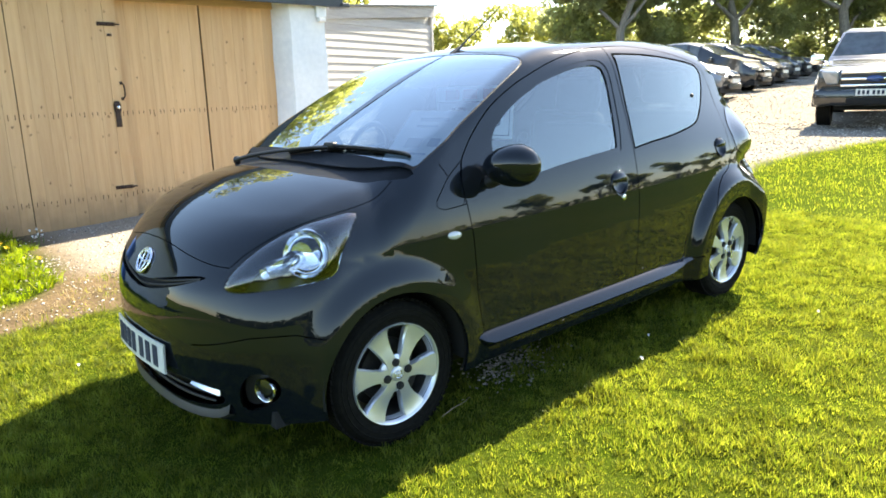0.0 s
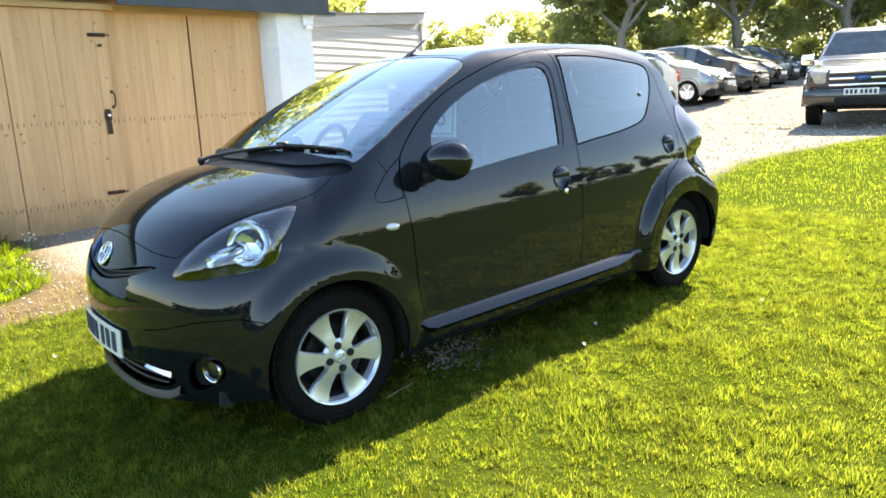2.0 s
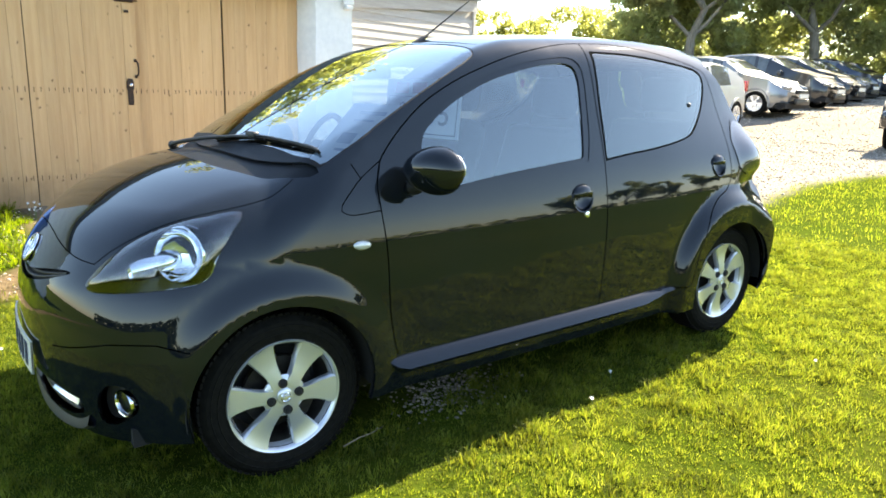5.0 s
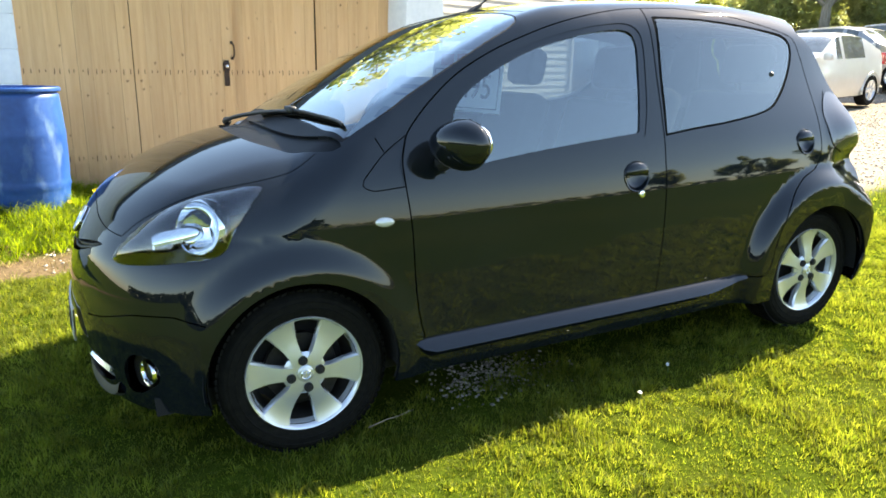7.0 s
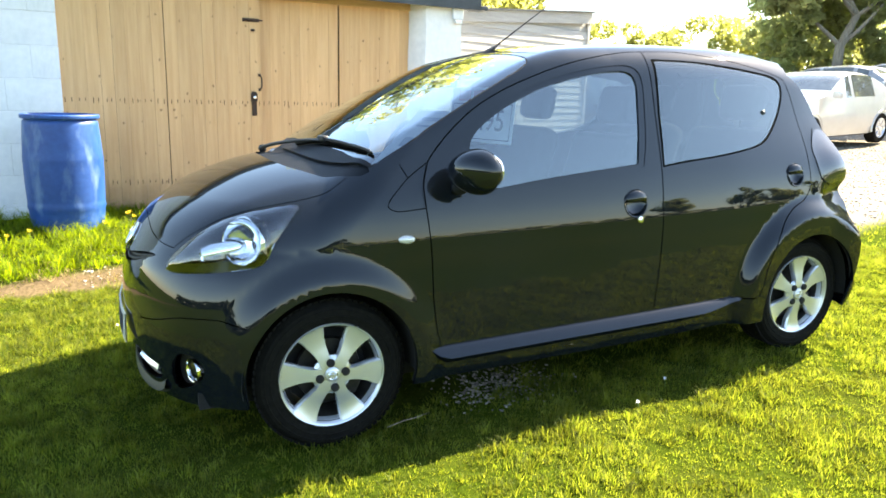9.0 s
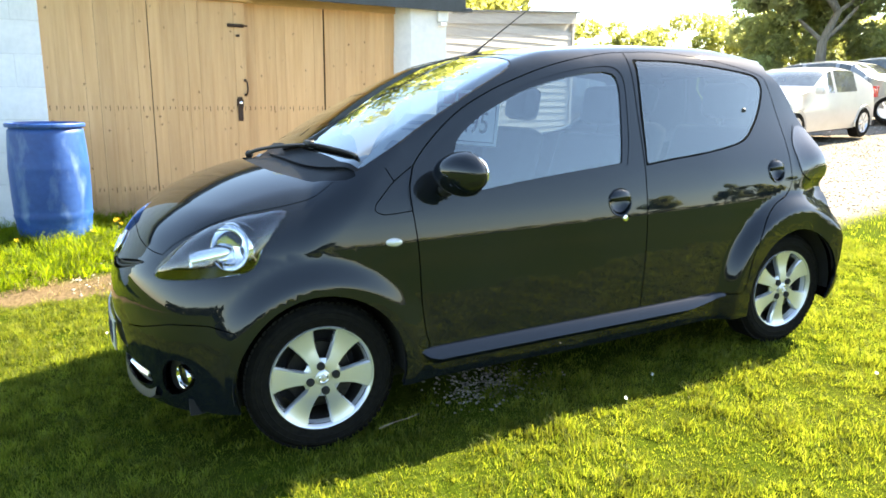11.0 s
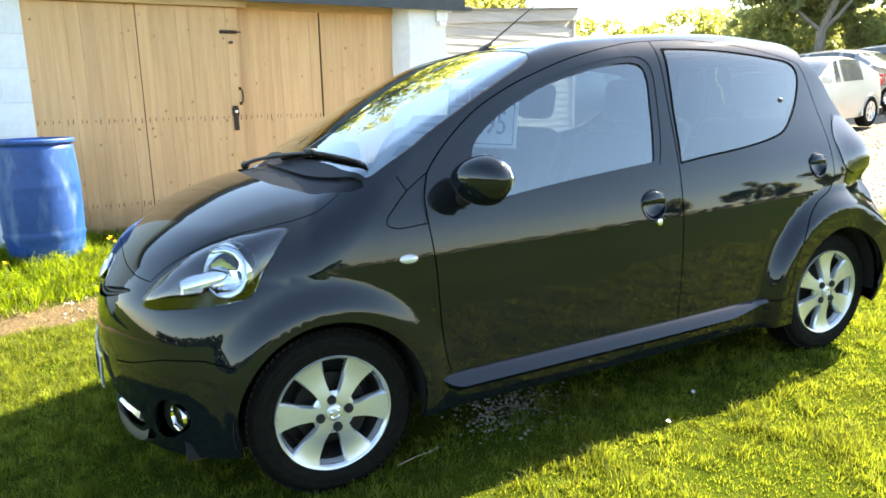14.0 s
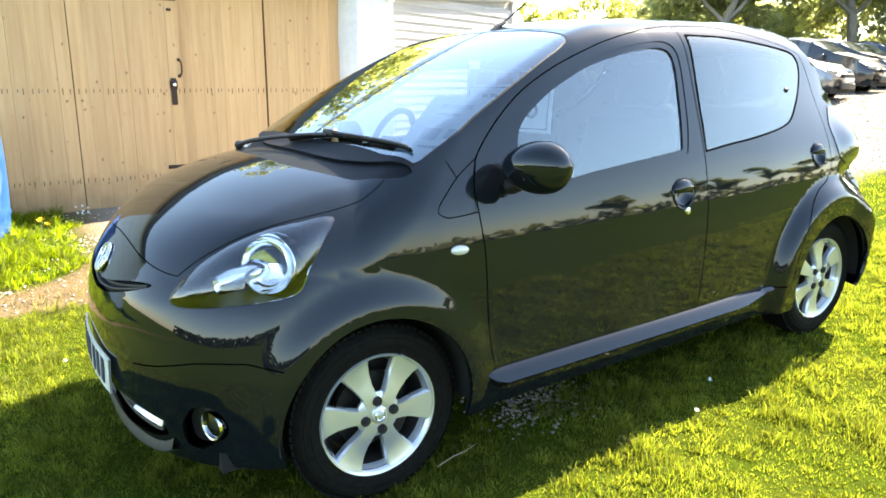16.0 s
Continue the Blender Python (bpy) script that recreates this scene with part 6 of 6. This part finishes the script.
# ---- parked vehicles of the car park ----
def far_car(name, m, paint, label, shape, length, width=1.72, belt=0.92, wheel_r=0.31, group="parked cars"):
    """shape: (x, top height) along the car from the nose; stations are lofted, glass faces apart."""
    v = thing(name, m, label, "car", group)
    top_of = curve(shape)
    xs = np.linspace(0.0, length, 44)
    sections, ends, ways = [], [], []
    for x in xs:
        e = min(1, max(0.0, min(x, length - x) / 0.45)) ** 0.45
        ends.append(max(0.0, 1 - min(x, length - x) / 0.5))
        ways.append(1 if x < length / 2 else -1)
        w, zt = width / 2 * (0.72 + 0.28 * e), float(top_of(x))
        zb = min(belt + 0.05 * (x / length), zt - 0.01)
        inset = 0.30 * max(0, zt - zb) * 0.75
        sections.append([(w * 0.93, 0.22), (w, 0.40), (w * 1.0, 0.62), (w * 0.97, zb), (w - inset - 0.05 * min(1, (zt - zb) * 6), zb + (zt - zb) * 0.86), ((w - inset) * 0.72, zt - 0.015), (0.0, zt)])
    body, glassy = bmesh.new(), bmesh.new()
    for s in (-1, 1):
        rows = [[(x + way * 0.16 * end * min(1.6, abs(z - 0.50) / 0.30) ** 2 + way * 0.22 * end * (y / width * 2) ** 2, s * y, z) for y, z in sec] for x, sec, end, way in zip(xs, sections, ends, ways)]
        for a, b in zip(rows, rows[1:]):
            for k in range(6):
                tall = a[6][2] - a[3][2] > 0.16 and b[6][2] - b[3][2] > 0.16
                slope = abs(b[6][2] - a[6][2]) / (b[0] [0] - a[0][0])
                xm = (a[0][0] + b[0][0]) / 2
                pillar = any(abs(xm - p) < 0.05 for p in (length * 0.52, length * 0.74))
                pane = tall and ((k == 3 and slope < 0.32 and not pillar) or (k >= 4 and slope > 0.36))
                tgt = glassy if pane else body
                f = [tgt.verts.new(p) for p in (a[k], b[k], b[k + 1], a[k + 1])]
                tgt.faces.new(f if s < 0 else f[::-1])
        for r, flip in ((rows[0], s > 0), (rows[-1], s < 0)):
            pts = [body.verts.new(p) for p in r] + [body.verts.new((r[0][0], 0, 0.22))]
            body.faces.new(pts if flip else pts[::-1])
    for g in (body, glassy):
        bmesh.ops.remove_doubles(g, verts=g.verts[:], dist=0.002)
        bmesh.ops.recalc_face_normals(g, faces=g.faces[:])
    part("body", body, paint, v, "", 40)
    part("glazing", glassy, FARGLASS, v, "car glass mirroring the sky", 40)
    bm = bmesh.new()
    block(bm, (0.1, -width * 0.44, 0.20), (length - 0.1, width * 0.44, 0.34))
    part("underside", bm, DARK, v)
    for x in (length * 0.20, length * 0.80):
        for s in (-1, 1):
            wh = part("wheel", bmesh.new(), TYRE, v)
            wh.matrix_basis = pose(x, s * (width / 2 - 0.09), wheel_r, 0, 0, 0 if s < 0 else 180)
            bm = bmesh.new()
            lathe(bm, [(wheel_r * 0.66, -0.09), (wheel_r * 0.8, -0.105), (wheel_r * 0.95, -0.10), (wheel_r, -0.07), (wheel_r, 0.09), (wheel_r * 0.6, 0.09)], 32)
            part("tyre", bm, TYRE, wh, "", 40)
            bm = bmesh.new()
            lathe(bm, [(0.0, -0.085), (wheel_r * 0.2, -0.088), (wheel_r * 0.28, -0.06), (wheel_r * 0.6, -0.07), (wheel_r * 0.66, -0.098), (wheel_r * 0.68, -0.07)], 32)
            for k in range(6):
                block(bm, (wheel_r * 0.15, -0.092, -0.022), (wheel_r * 0.64, -0.06, 0.022), Matrix.Rotation(k * math.pi / 3, 4, "Y"))
            part("rim", bm, ALLOY, wh, "", 40)
            bm = bmesh.new()
            lathe(bm, [(wheel_r * 1.1, -0.094), (wheel_r * 1.16, -0.104), (wheel_r * 1.2, -0.07)], 32)
            bmesh.ops.delete(bm, geom=[f for f in bm.faces if f.calc_center_median().z < -0.05], context="FACES")
            part("arch_trim", bm, paint, wh, "", 60)
    for s in (-1, 1):
        bm = bmesh.new()
        block(bm, (0.0, -0.15, -0.055), (0.24, 0.15, 0.055), pose(0.15, s * width * 0.33, 0.68, 0, -18, -s * 28), 0.04)
        part("headlight", bm, HEADLENS, v, "clear headlight", 40)
        bm = bmesh.new()
        block(bm, (-0.08, -0.05, -0.12), (0.03, 0.05, 0.12), pose(length - 0.05, s * width * 0.40, 0.92), 0.02)
        part("tail_lamp", bm, TAILRED, v, "red tail lamp", 40)
        bm = bmesh.new()
        block(bm, (-0.06, -0.10, -0.06), (0.06, 0.06, 0.07), pose(length * 0.335, s * (width / 2 + 0.07), 1.0), 0.03)
        part("door_mirror", bm, paint, v, "", 40)
    bm = bmesh.new()
    block(bm, (-0.03, -0.42, 0.30), (0.05, 0.42, 0.44), None, 0.02), block(bm, (-0.015, -0.30, 0.56), (0.10, 0.30, 0.66), None, 0.02)
    part("grille", bm, PLASTIC, v, "black grille openings", 40)
    bm = bmesh.new()
    block(bm, (-0.042, -0.26, 0.46), (-0.02, 0.26, 0.565))
    part("number_plate", bm, PLATE, v, "white number plate")
    return v


HEADLENS = material("far_headlight_lens", (0.32, 0.33, 0.34), 0.12, 0.3, 1.0, 30, 0.2)
FARGLASS = material("dark_car_glass", (0.10, 0.115, 0.12), 0.05, 0, 1.0, 6, 0.3)
TRUCKGLASS = material("sky_lit_screen_glass", (0.20, 0.23, 0.25), 0.06, 0.2, 1.0, 6, 0.3)
SILVER = material("silver_paint", (0.30, 0.31, 0.32), 0.3, 0.6, 0.8, 4, 0.08, fine=0.3)
WHITECAR = material("pale_silver_paint", (0.52, 0.53, 0.54), 0.3, 0.35, 0.8, 4, 0.08, fine=0.3)
DARKCAR = material("dark_grey_paint", (0.035, 0.037, 0.042), 0.28, 0.5, 0.9, 4, 0.2, fine=0.3)
BLUECAR = material("dark_blue_paint", (0.02, 0.028, 0.05), 0.28, 0.4, 0.9, 4, 0.2, fine=0.3)
HATCH = [(0, 0.62), (0.12, 0.76), (0.6, 0.90), (1.05, 0.99), (1.2, 1.03), (1.9, 1.44), (2.4, 1.50), (3.2, 1.47), (3.7, 1.36), (3.95, 1.02), (4.1, 0.80)]
ESTATE = [(0, 0.62), (0.12, 0.74), (0.7, 0.88), (1.2, 0.97), (1.35, 1.0), (2.1, 1.42), (2.6, 1.48), (3.6, 1.47), (4.05, 1.42), (4.35, 1.0), (4.5, 0.8)]


def park(name, x, y, heading, paint, label, shape, length, **k):
    """x, y: the middle of the car."""
    h = radians(heading)
    nx, ny = x + math.cos(h) * length / 2, y + math.sin(h) * length / 2
    return far_car(name, pose(nx, ny, float(lift(x, y)) - 0.005, 0, -SLOPE * math.cos(h + math.pi) if x < 45 else 0, heading + 180), paint, label, shape, length, **k)


SALOON = [(0, 0.62), (0.12, 0.74), (0.7, 0.88), (1.2, 0.97), (1.35, 1.0), (2.1, 1.38), (2.5, 1.45), (3.1, 1.42), (3.6, 1.27), (4.0, 1.10), (4.35, 1.05), (4.5, 0.86)]
park("silver_saloon", 12.22, 7.26, 191, WHITECAR, "pale silver saloon with alloy wheels parked on gravel", SALOON, 4.5)
TALL = [(0, 0.64), (0.12, 0.79), (0.5, 0.94), (0.95, 1.06), (1.15, 1.13), (1.9, 1.50), (2.4, 1.60), (3.1, 1.57), (3.7, 1.42), (4.05, 1.05), (4.2, 0.82)]
# the row, side by side, all turned alike; x, y: each nose
for name, x, y, paint, label, shape, length in (
        ("silver_hatchback", 16.8, 6.9, SILVER, "pale silver hatchback at the near end of the row", HATCH, 4.1),
        ("dark_hatchback", 20.4, 7.8, DARKCAR, "tall dark grey hatchback glinting in the row", TALL, 4.2),
        ("dark_hatchback", 23.3, 8.6, DARKCAR, "dark grey hatchback parked in a row on gravel", TALL, 4.2),
        ("silver_hatchback", 26.2, 9.5, SILVER, "dark silver hatchback further along the row", HATCH, 4.1),
        ("dark_hatchback", 30.0, 10.7, BLUECAR, "dark blue hatchback near the end of the row", TALL, 4.2),
        ("dark_hatchback", 34.0, 11.9, DARKCAR, "dark hatchback at the end of the row", HATCH, 4.1)):
    park(name, x - length / 2 * math.cos(radians(278)), y - length / 2 * math.sin(radians(278)), 278, paint, label, shape, length, belt=0.96)
park("estate_car", 18.6, 16.6, 250, WHITECAR, "pale silver estate car parked behind the row", ESTATE, 4.5)
park("dark_hatchback", 10.2, 12.6, 190, DARKCAR, "dark hatchback parked beyond the shed", HATCH, 4.1)


def pickup(m):
    v = thing("pickup_truck", m, "dark pickup truck with chrome grille parked on gravel", "pickup", "parked cars")
    W = 0.89
    bm = bmesh.new()
    block(bm, (0.05, -W, 0.62), (1.35, W, 1.06), None, 0.07)
    for q in bm.verts:
        if q.co.z > 0.9:
            q.co.z += 0.085 * q.co.x / 1.35 - (0.05 if q.co.x < 0.4 else 0.0)
    part("bonnet", bm, TRUCK, v, "dark bonnet glinting in the sun", 40)
    bm = bmesh.new()
    rows = []
    for x, z0, z1, w0, w1 in ((1.25, 0.5, 1.15, W, W * 0.97), (1.42, 0.5, 1.19, W, W * 0.97), (2.0, 0.5, 1.68, W, 0.70), (2.3, 0.5, 1.74, W, 0.70), (3.2, 0.5, 1.74, W, 0.70), (3.45, 0.5, 1.68, W, 0.71)):
        rows.append([bm.verts.new((x, s * w, z)) for s, w, z in ((-1, w0, z0), (-1, w0, 1.04), (-1, w1, z1 - 0.05), (-1, w1 - 0.12, z1), (1, w1 - 0.12, z1), (1, w1, z1 - 0.05), (1, w0, 1.04), (1, w0, z0))])
    for a, b in zip(rows, rows[1:]):
        for k in range(7):
            bm.faces.new((a[k], b[k], b[k + 1], a[k + 1]))
    bm.faces.new(rows[0][::-1]), bm.faces.new(rows[-1])
    bmesh.ops.recalc_face_normals(bm, faces=bm.faces[:])
    part("cab", bm, TRUCK, v, "", 30)
    bm = bmesh.new()
    q = [(1.48, -0.79, 1.22), (1.48, 0.79, 1.22), (1.97, 0.64, 1.64), (1.97, -0.64, 1.64)]
    bm.faces.new([bm.verts.new((x - 0.012, y, z + 0.012)) for x, y, z in q])
    bmesh.ops.solidify(bm, geom=bm.faces[:], thickness=0.006)
    part("windscreen", bm, TRUCKGLASS, v, "grey windscreen mirroring the sky")
    for s in (-1, 1):
        bm = bmesh.new()
        pts = [(1.62, 1.10), (3.3, 1.12), (3.2, 1.62), (2.12, 1.62)]
        bm.faces.new([bm.verts.new((x, s * (W - 0.185 * max(0, (z - 1.04)) / 0.7 * 1.45 + 0.004), z)) for x, z in pts])
        bmesh.ops.solidify(bm, geom=bm.faces[:], thickness=0.004)
        part("side_window", bm, FARGLASS, v, "dark side window")
        bm = bmesh.new()
        block(bm, (-0.06, -0.12, -0.09), (0.05, 0.12, 0.10), pose(1.62, s * 1.06, 1.17), 0.04)
        tube(bm, [(1.64, s * 0.86, 1.10), (1.62, s * 0.98, 1.13)], 0.03, 8)
        part("door_mirror", bm, CHROME, v, "bright door mirror", 40)
        bm = bmesh.new()
        block(bm, (0.0, -0.15, -0.12), (0.18, 0.15, 0.12), pose(0.03, s * 0.70, 0.87, 0, -6, -s * 14), 0.03)
        part("headlight", bm, HEADLENS, v, "clear headlight", 40)
        bm = bmesh.new()
        lathe(bm, [(0.0, -0.012), (0.05, -0.01), (0.06, 0.01)], 20, "x", pose(-0.12, s * 0.62, 0.50))
        part("fog_lamp", bm, AMBER, v, "", 40)
        for x in (0.62, 3.75):
            wh = part("wheel", bmesh.new(), TYRE, v)
            wh.matrix_basis = pose(x, s * 0.77, 0.37, 0, 0, 0 if s < 0 else 180)
            bm = bmesh.new()
            lathe(bm, [(0.21, -0.11), (0.25, -0.125), (0.34, -0.12), (0.37, -0.09), (0.37, 0.11), (0.2, 0.11)], 32)
            part("tyre", bm, TYRE, wh, "", 40)
            bm = bmesh.new()
            lathe(bm, [(0.0, -0.09), (0.08, -0.09), (0.1, -0.05), (0.19, -0.06), (0.215, -0.115)], 32)
            for k in range(6):
                block(bm, (0.05, -0.10, -0.03), (0.2, -0.06, 0.03), Matrix.Rotation(k * math.pi / 3, 4, "Y"))
            part("rim", bm, ALLOY, wh, "", 40)
            bm = bmesh.new()
            lathe(bm, [(0.40, -0.15), (0.46, -0.15), (0.47, 0.06)], 32, "y", pose(x, s * 0.80 if s < 0 else 0.80, 0.37) @ (Matrix.Identity(4) if s < 0 else Matrix.Rotation(math.pi, 4, "Z")))
            bmesh.ops.delete(bm, geom=[f for f in bm.faces if f.calc_center_median().z < 0.33], context="FACES")
            part("arch_flare", bm, PLASTIC, v, "black wheel arch flare", 60)
    bm = bmesh.new()
    block(bm, (-0.02, -0.52, 0.70), (0.12, 0.52, 1.0), None, 0.04)
    grille = part("grille", bm, PLASTIC, v, "chrome-barred grille", 40)
    for z in (0.74, 0.85, 0.96):
        bm = bmesh.new()
        block(bm, (-0.05, -0.51, z - 0.022), (0.0, 0.51, z + 0.022), None, 0.012)
        part("grille_bar", bm, CHROME, grille, "broad chrome bar", 40)
    bm = bmesh.new()
    lathe(bm, [(0.0, -0.02), (0.06, -0.018), (0.075, 0.0)], 28, "x", pose(-0.055, 0, 0.85) @ Matrix.Diagonal((1, 1.7, 0.75, 1)))
    part("badge", bm, material("blue_badge", (0.03, 0.07, 0.22), 0.2, 0.4, 0.6, 20, 0.2), grille, "blue oval badge", 50)
    bm = bmesh.new()
    block(bm, (-0.16, -W - 0.02, 0.40), (0.30, W + 0.02, 0.68), None, 0.06)
    bump = part("front_bumper", bm, TRUCK, v, "dark front bumper", 40)
    bm = bmesh.new()
    block(bm, (-0.18, -0.40, 0.42), (-0.1, 0.40, 0.54), None, 0.02)
    part("lower_intake", bm, DARK, bump, "", 40)
    bm = bmesh.new()
    block(bm, (-0.185, -0.26, 0.575), (-0.165, 0.26, 0.685), None, 0.004)
    pl = part("number_plate", bm, PLATE, v, "white number plate with dark marks")
    for i in range(7):
        bm = bmesh.new()
        y = -0.205 + 0.066 * i + (0.02 if i > 3 else 0)
        block(bm, (-0.188, y - 0.02, 0.595), (-0.184, y + 0.02, 0.665))
        part("plate_mark", bm, INK, pl)
    bm = bmesh.new()
    block(bm, (3.45, -W, 0.5), (5.1, W, 1.06), None, 0.05)
    part("load_bed", bm, TRUCK, v, "", 40)
    bm = bmesh.new()
    block(bm, (0.3, -0.6, 0.3), (4.9, 0.6, 0.52))
    part("chassis", bm, DARK, v)
    return v


TRUCK = material("dark_truck_paint", (0.025, 0.027, 0.03), 0.25, 0.5, 1.0, 4, 0.2, fine=0.3)
pickup(pose(12.15, 1.95, float(lift(13.0, 2.3)) - 0.02, 0, -SLOPE, 17))

# ---- trees and hedges ----
# leaf and bark colours are lifted pale: the bright haze is put into them
LEAF = leaf_material("hazed_spring_leaves", (0.28, 0.31, 0.16), (0.38, 0.41, 0.23), (1.5, 1.45, 1.15), 0.5, 0.6, 0.75)
LEAF_DARK = leaf_material("hazed_dark_leaves", (0.22, 0.255, 0.13), (0.31, 0.345, 0.19), (1.5, 1.45, 1.15), 0.5, 0.6, 0.75)
LEAF_YELLOW = leaf_material("hazed_yellow_green_leaves", (0.26, 0.29, 0.11), (0.36, 0.38, 0.17), (1.6, 1.5, 0.9), 0.5, 0.6, 0.65)
BARK = material("hazed_grey_brown_bark", (0.26, 0.225, 0.18), 0.9, 0, 0, 3, 0.5, 0.8, fine=0.6, stretch=(4, 4, 0.6))


def foliage(name, centres, radii, count, size, mat, parent=None):
    """Many small leaf sprays round clump centres, densest near their skins."""
    c = rng.integers(0, len(centres), count)
    d = rng.normal(size=(count, 3))
    d /= np.linalg.norm(d, axis=1)[:, None]
    r = radii[c] * rng.uniform(0.35, 1.0, count) ** 0.5
    p = centres[c] + d * r[:, None] * np.array((1, 1, 0.8))
    a, b = rng.normal(size=(count, 3)), rng.normal(size=(count, 3))
    a /= np.linalg.norm(a, axis=1)[:, None]
    b -= a * (a * b).sum(1)[:, None]
    b /= np.linalg.norm(b, axis=1)[:, None]
    s = size * rng.uniform(0.5, 1.3, count)[:, None]
    v = np.stack([p - a * s, p - b * s * 0.45, p + a * s, p + b * s * 0.45], 1).reshape(-1, 3)
    me = bpy.data.meshes.new(name)
    me.vertices.add(len(v)), me.vertices.foreach_set("co", v.ravel())
    k = np.arange(count * 4, dtype=np.int32)
    me.loops.add(len(k)), me.loops.foreach_set("vertex_index", k)
    me.polygons.add(count), me.polygons.foreach_set("loop_start", np.arange(count, dtype=np.int32) * 4)
    me.update(calc_edges=True)
    me.materials.append(mat)
    ob = new(name, me)
    if parent:
        ob.parent = parent
    return ob


def tree(x, y, height, spread, label, mat, clear=0.35, leaves=7000, size=0.16, seed=0):
    """A tapered trunk, limbs that fork twice, and leaf clumps at their ends with gaps between."""
    rnd = random.Random(seed)
    t = thing("tree", pose(x, y, float(lift(x, y))), label, "tree", "trees round the car park")
    bm = bmesh.new()
    ends = []
    tr = height * 0.022 + 0.06
    bend = [Vector((rnd.uniform(-0.3, 0.3) * i, rnd.uniform(-0.3, 0.3) * i, height * 0.14 * i)) for i in range(5)]
    bend[0] = Vector((0, 0, -0.2))
    tube(bm, bend, tr, 10, tr * 0.55)

    def limb(p, way, length, r, depth):
        q = [p]
        for i in range(3):
            way = (way + Vector((rnd.uniform(-0.3, 0.3), rnd.uniform(-0.3, 0.3), rnd.uniform(-0.05, 0.25)))).normalized()
            q.append(q[-1] + way * length / 3)
        tube(bm, q, r, 7, r * 0.5)
        ends.append(q[-1])
        if depth < 2:
            for _ in range(3):
                limb(q[rnd.choice((2, 3))], (way + Vector((rnd.uniform(-0.9, 0.9), rnd.uniform(-0.9, 0.9), rnd.uniform(-0.2, 0.5)))).normalized(), length * 0.62, r * 0.5, depth + 1)

    for i in range(7):
        a = i * 2.4 + rnd.uniform(-0.4, 0.4)
        f = clear + (0.6 - clear) * i / 6
        k = min(4, max(1, int(f / 0.14)))
        limb(bend[k], Vector((math.cos(a), math.sin(a), rnd.uniform(0.25, 0.9))).normalized(), spread * rnd.uniform(0.55, 0.8), tr * 0.42, 0)
    limb(bend[4], Vector((0, 0, 1)), height * 0.4, tr * 0.5, 0)
    part("trunk", bm, BARK, t, "", 60)
    c = np.array([tuple(e) for e in ends])
    foliage("crown", c, np.array([rnd.uniform(0.5, 1.0) * spread * 0.26 for _ in ends]), leaves, size, mat, t)
    return t


def hedge(name, pts, height, depth, count, mat, label, size=0.14):
    p = spline(pts, gap=0.8)
    c = np.concatenate([np.stack([p[:, 0] + rng.normal(0, depth * 0.3, len(p)), p[:, 1] + rng.normal(0, depth * 0.3, len(p)), lift(p[:, 0], p[:, 1]) + h * height * rng.uniform(0.85, 1.15, len(p))], 1) for h in (0.15, 0.4, 0.65, 0.88)])
    ob = foliage(name, c, rng.uniform(0.4, 0.75, len(c)) * max(0.8, height * 0.33), count, size, mat)
    return tagged(ob, label, "hedge", kind="stuff")


# woods and hedges round the car park
hedge("field_hedge", [(8, 37), (14, 36), (20, 34), (27, 31), (34, 28), (44, 24)], 4.4, 3.0, 60000, LEAF_YELLOW, "sunlit uncut hedge beyond the car park", 0.14)
hedge("wood_edge", [(30, 24), (37, 22), (44, 18), (50, 13), (54, 6), (56, -4)], 7.5, 3.0, 110000, LEAF, "leafy undergrowth along the wood's edge", 0.18)
for i, (x, y, h, s, mat, clear) in enumerate(((29.5, 20.0, 9.5, 3.6, LEAF, 0.40), (39, 19, 11, 4.6, LEAF, 0.3), (43, 14.5, 12, 5.0, LEAF_DARK, 0.3), (46, 10.5, 11, 4.6, LEAF, 0.32), (48, 6.5, 12, 5.0, LEAF_DARK, 0.3), (49, 2.0, 12, 5.0, LEAF, 0.3), (50, -3, 12, 5, LEAF_DARK, 0.3))):
    tree(x, y, h, s, "tall spreading tree in fresh leaf beyond the parked cars", mat, clear * 0.8, 26000, 0.24, i)
tree(6.2, 12.5, 5.2, 2.6, "yellow-green tree behind the shed", LEAF_YELLOW, 0.25, 8000, 0.12, 31)
tree(3.4, 11.5, 5.0, 2.4, "yellow-green tree behind the garage", LEAF_YELLOW, 0.25, 6000, 0.12, 33)
# unseen wood added to darken the mirrored horizon; its silhouette shade is in the colour
LEAF_SHADE = leaf_material("silhouette_dark_leaves", (0.03, 0.045, 0.02), (0.06, 0.08, 0.03), (1.4, 1.4, 0.9), 0.6, 0.5, 0.3)
hedge("reflection_wood", [(-75, 10), (-62, -14), (-48, -34), (-25, -50), (-4, -56)], 5.5, 4, 45000, LEAF_SHADE, "dark wood on the far side of the lawn", 0.5)
# the side behind the camera, seen mirrored in the paint and glass; the hedge is added for it
hedge("reflection_hedge", [(-50, -38), (-25, -44), (0, -48), (25, -48), (50, -44), (75, -36), (95, -25)], 1.9, 1.6, 20000, LEAF, "dark hedge along the far side of the lawn", 0.3)
for i, (x, y, h, s) in enumerate(((44, -44, 5, 2.8), (52, -42, 6.5, 3.2), (58, -40, 5, 2.8), (66, -38, 6.5, 3.2), (74, -35, 6, 3.2), (84, -30, 7, 3.4))):
    tree(x, y, h, s, "broad tree across the lawn", LEAF_DARK if i % 2 else LEAF, 0.25, 5000, 0.26, 50 + i)
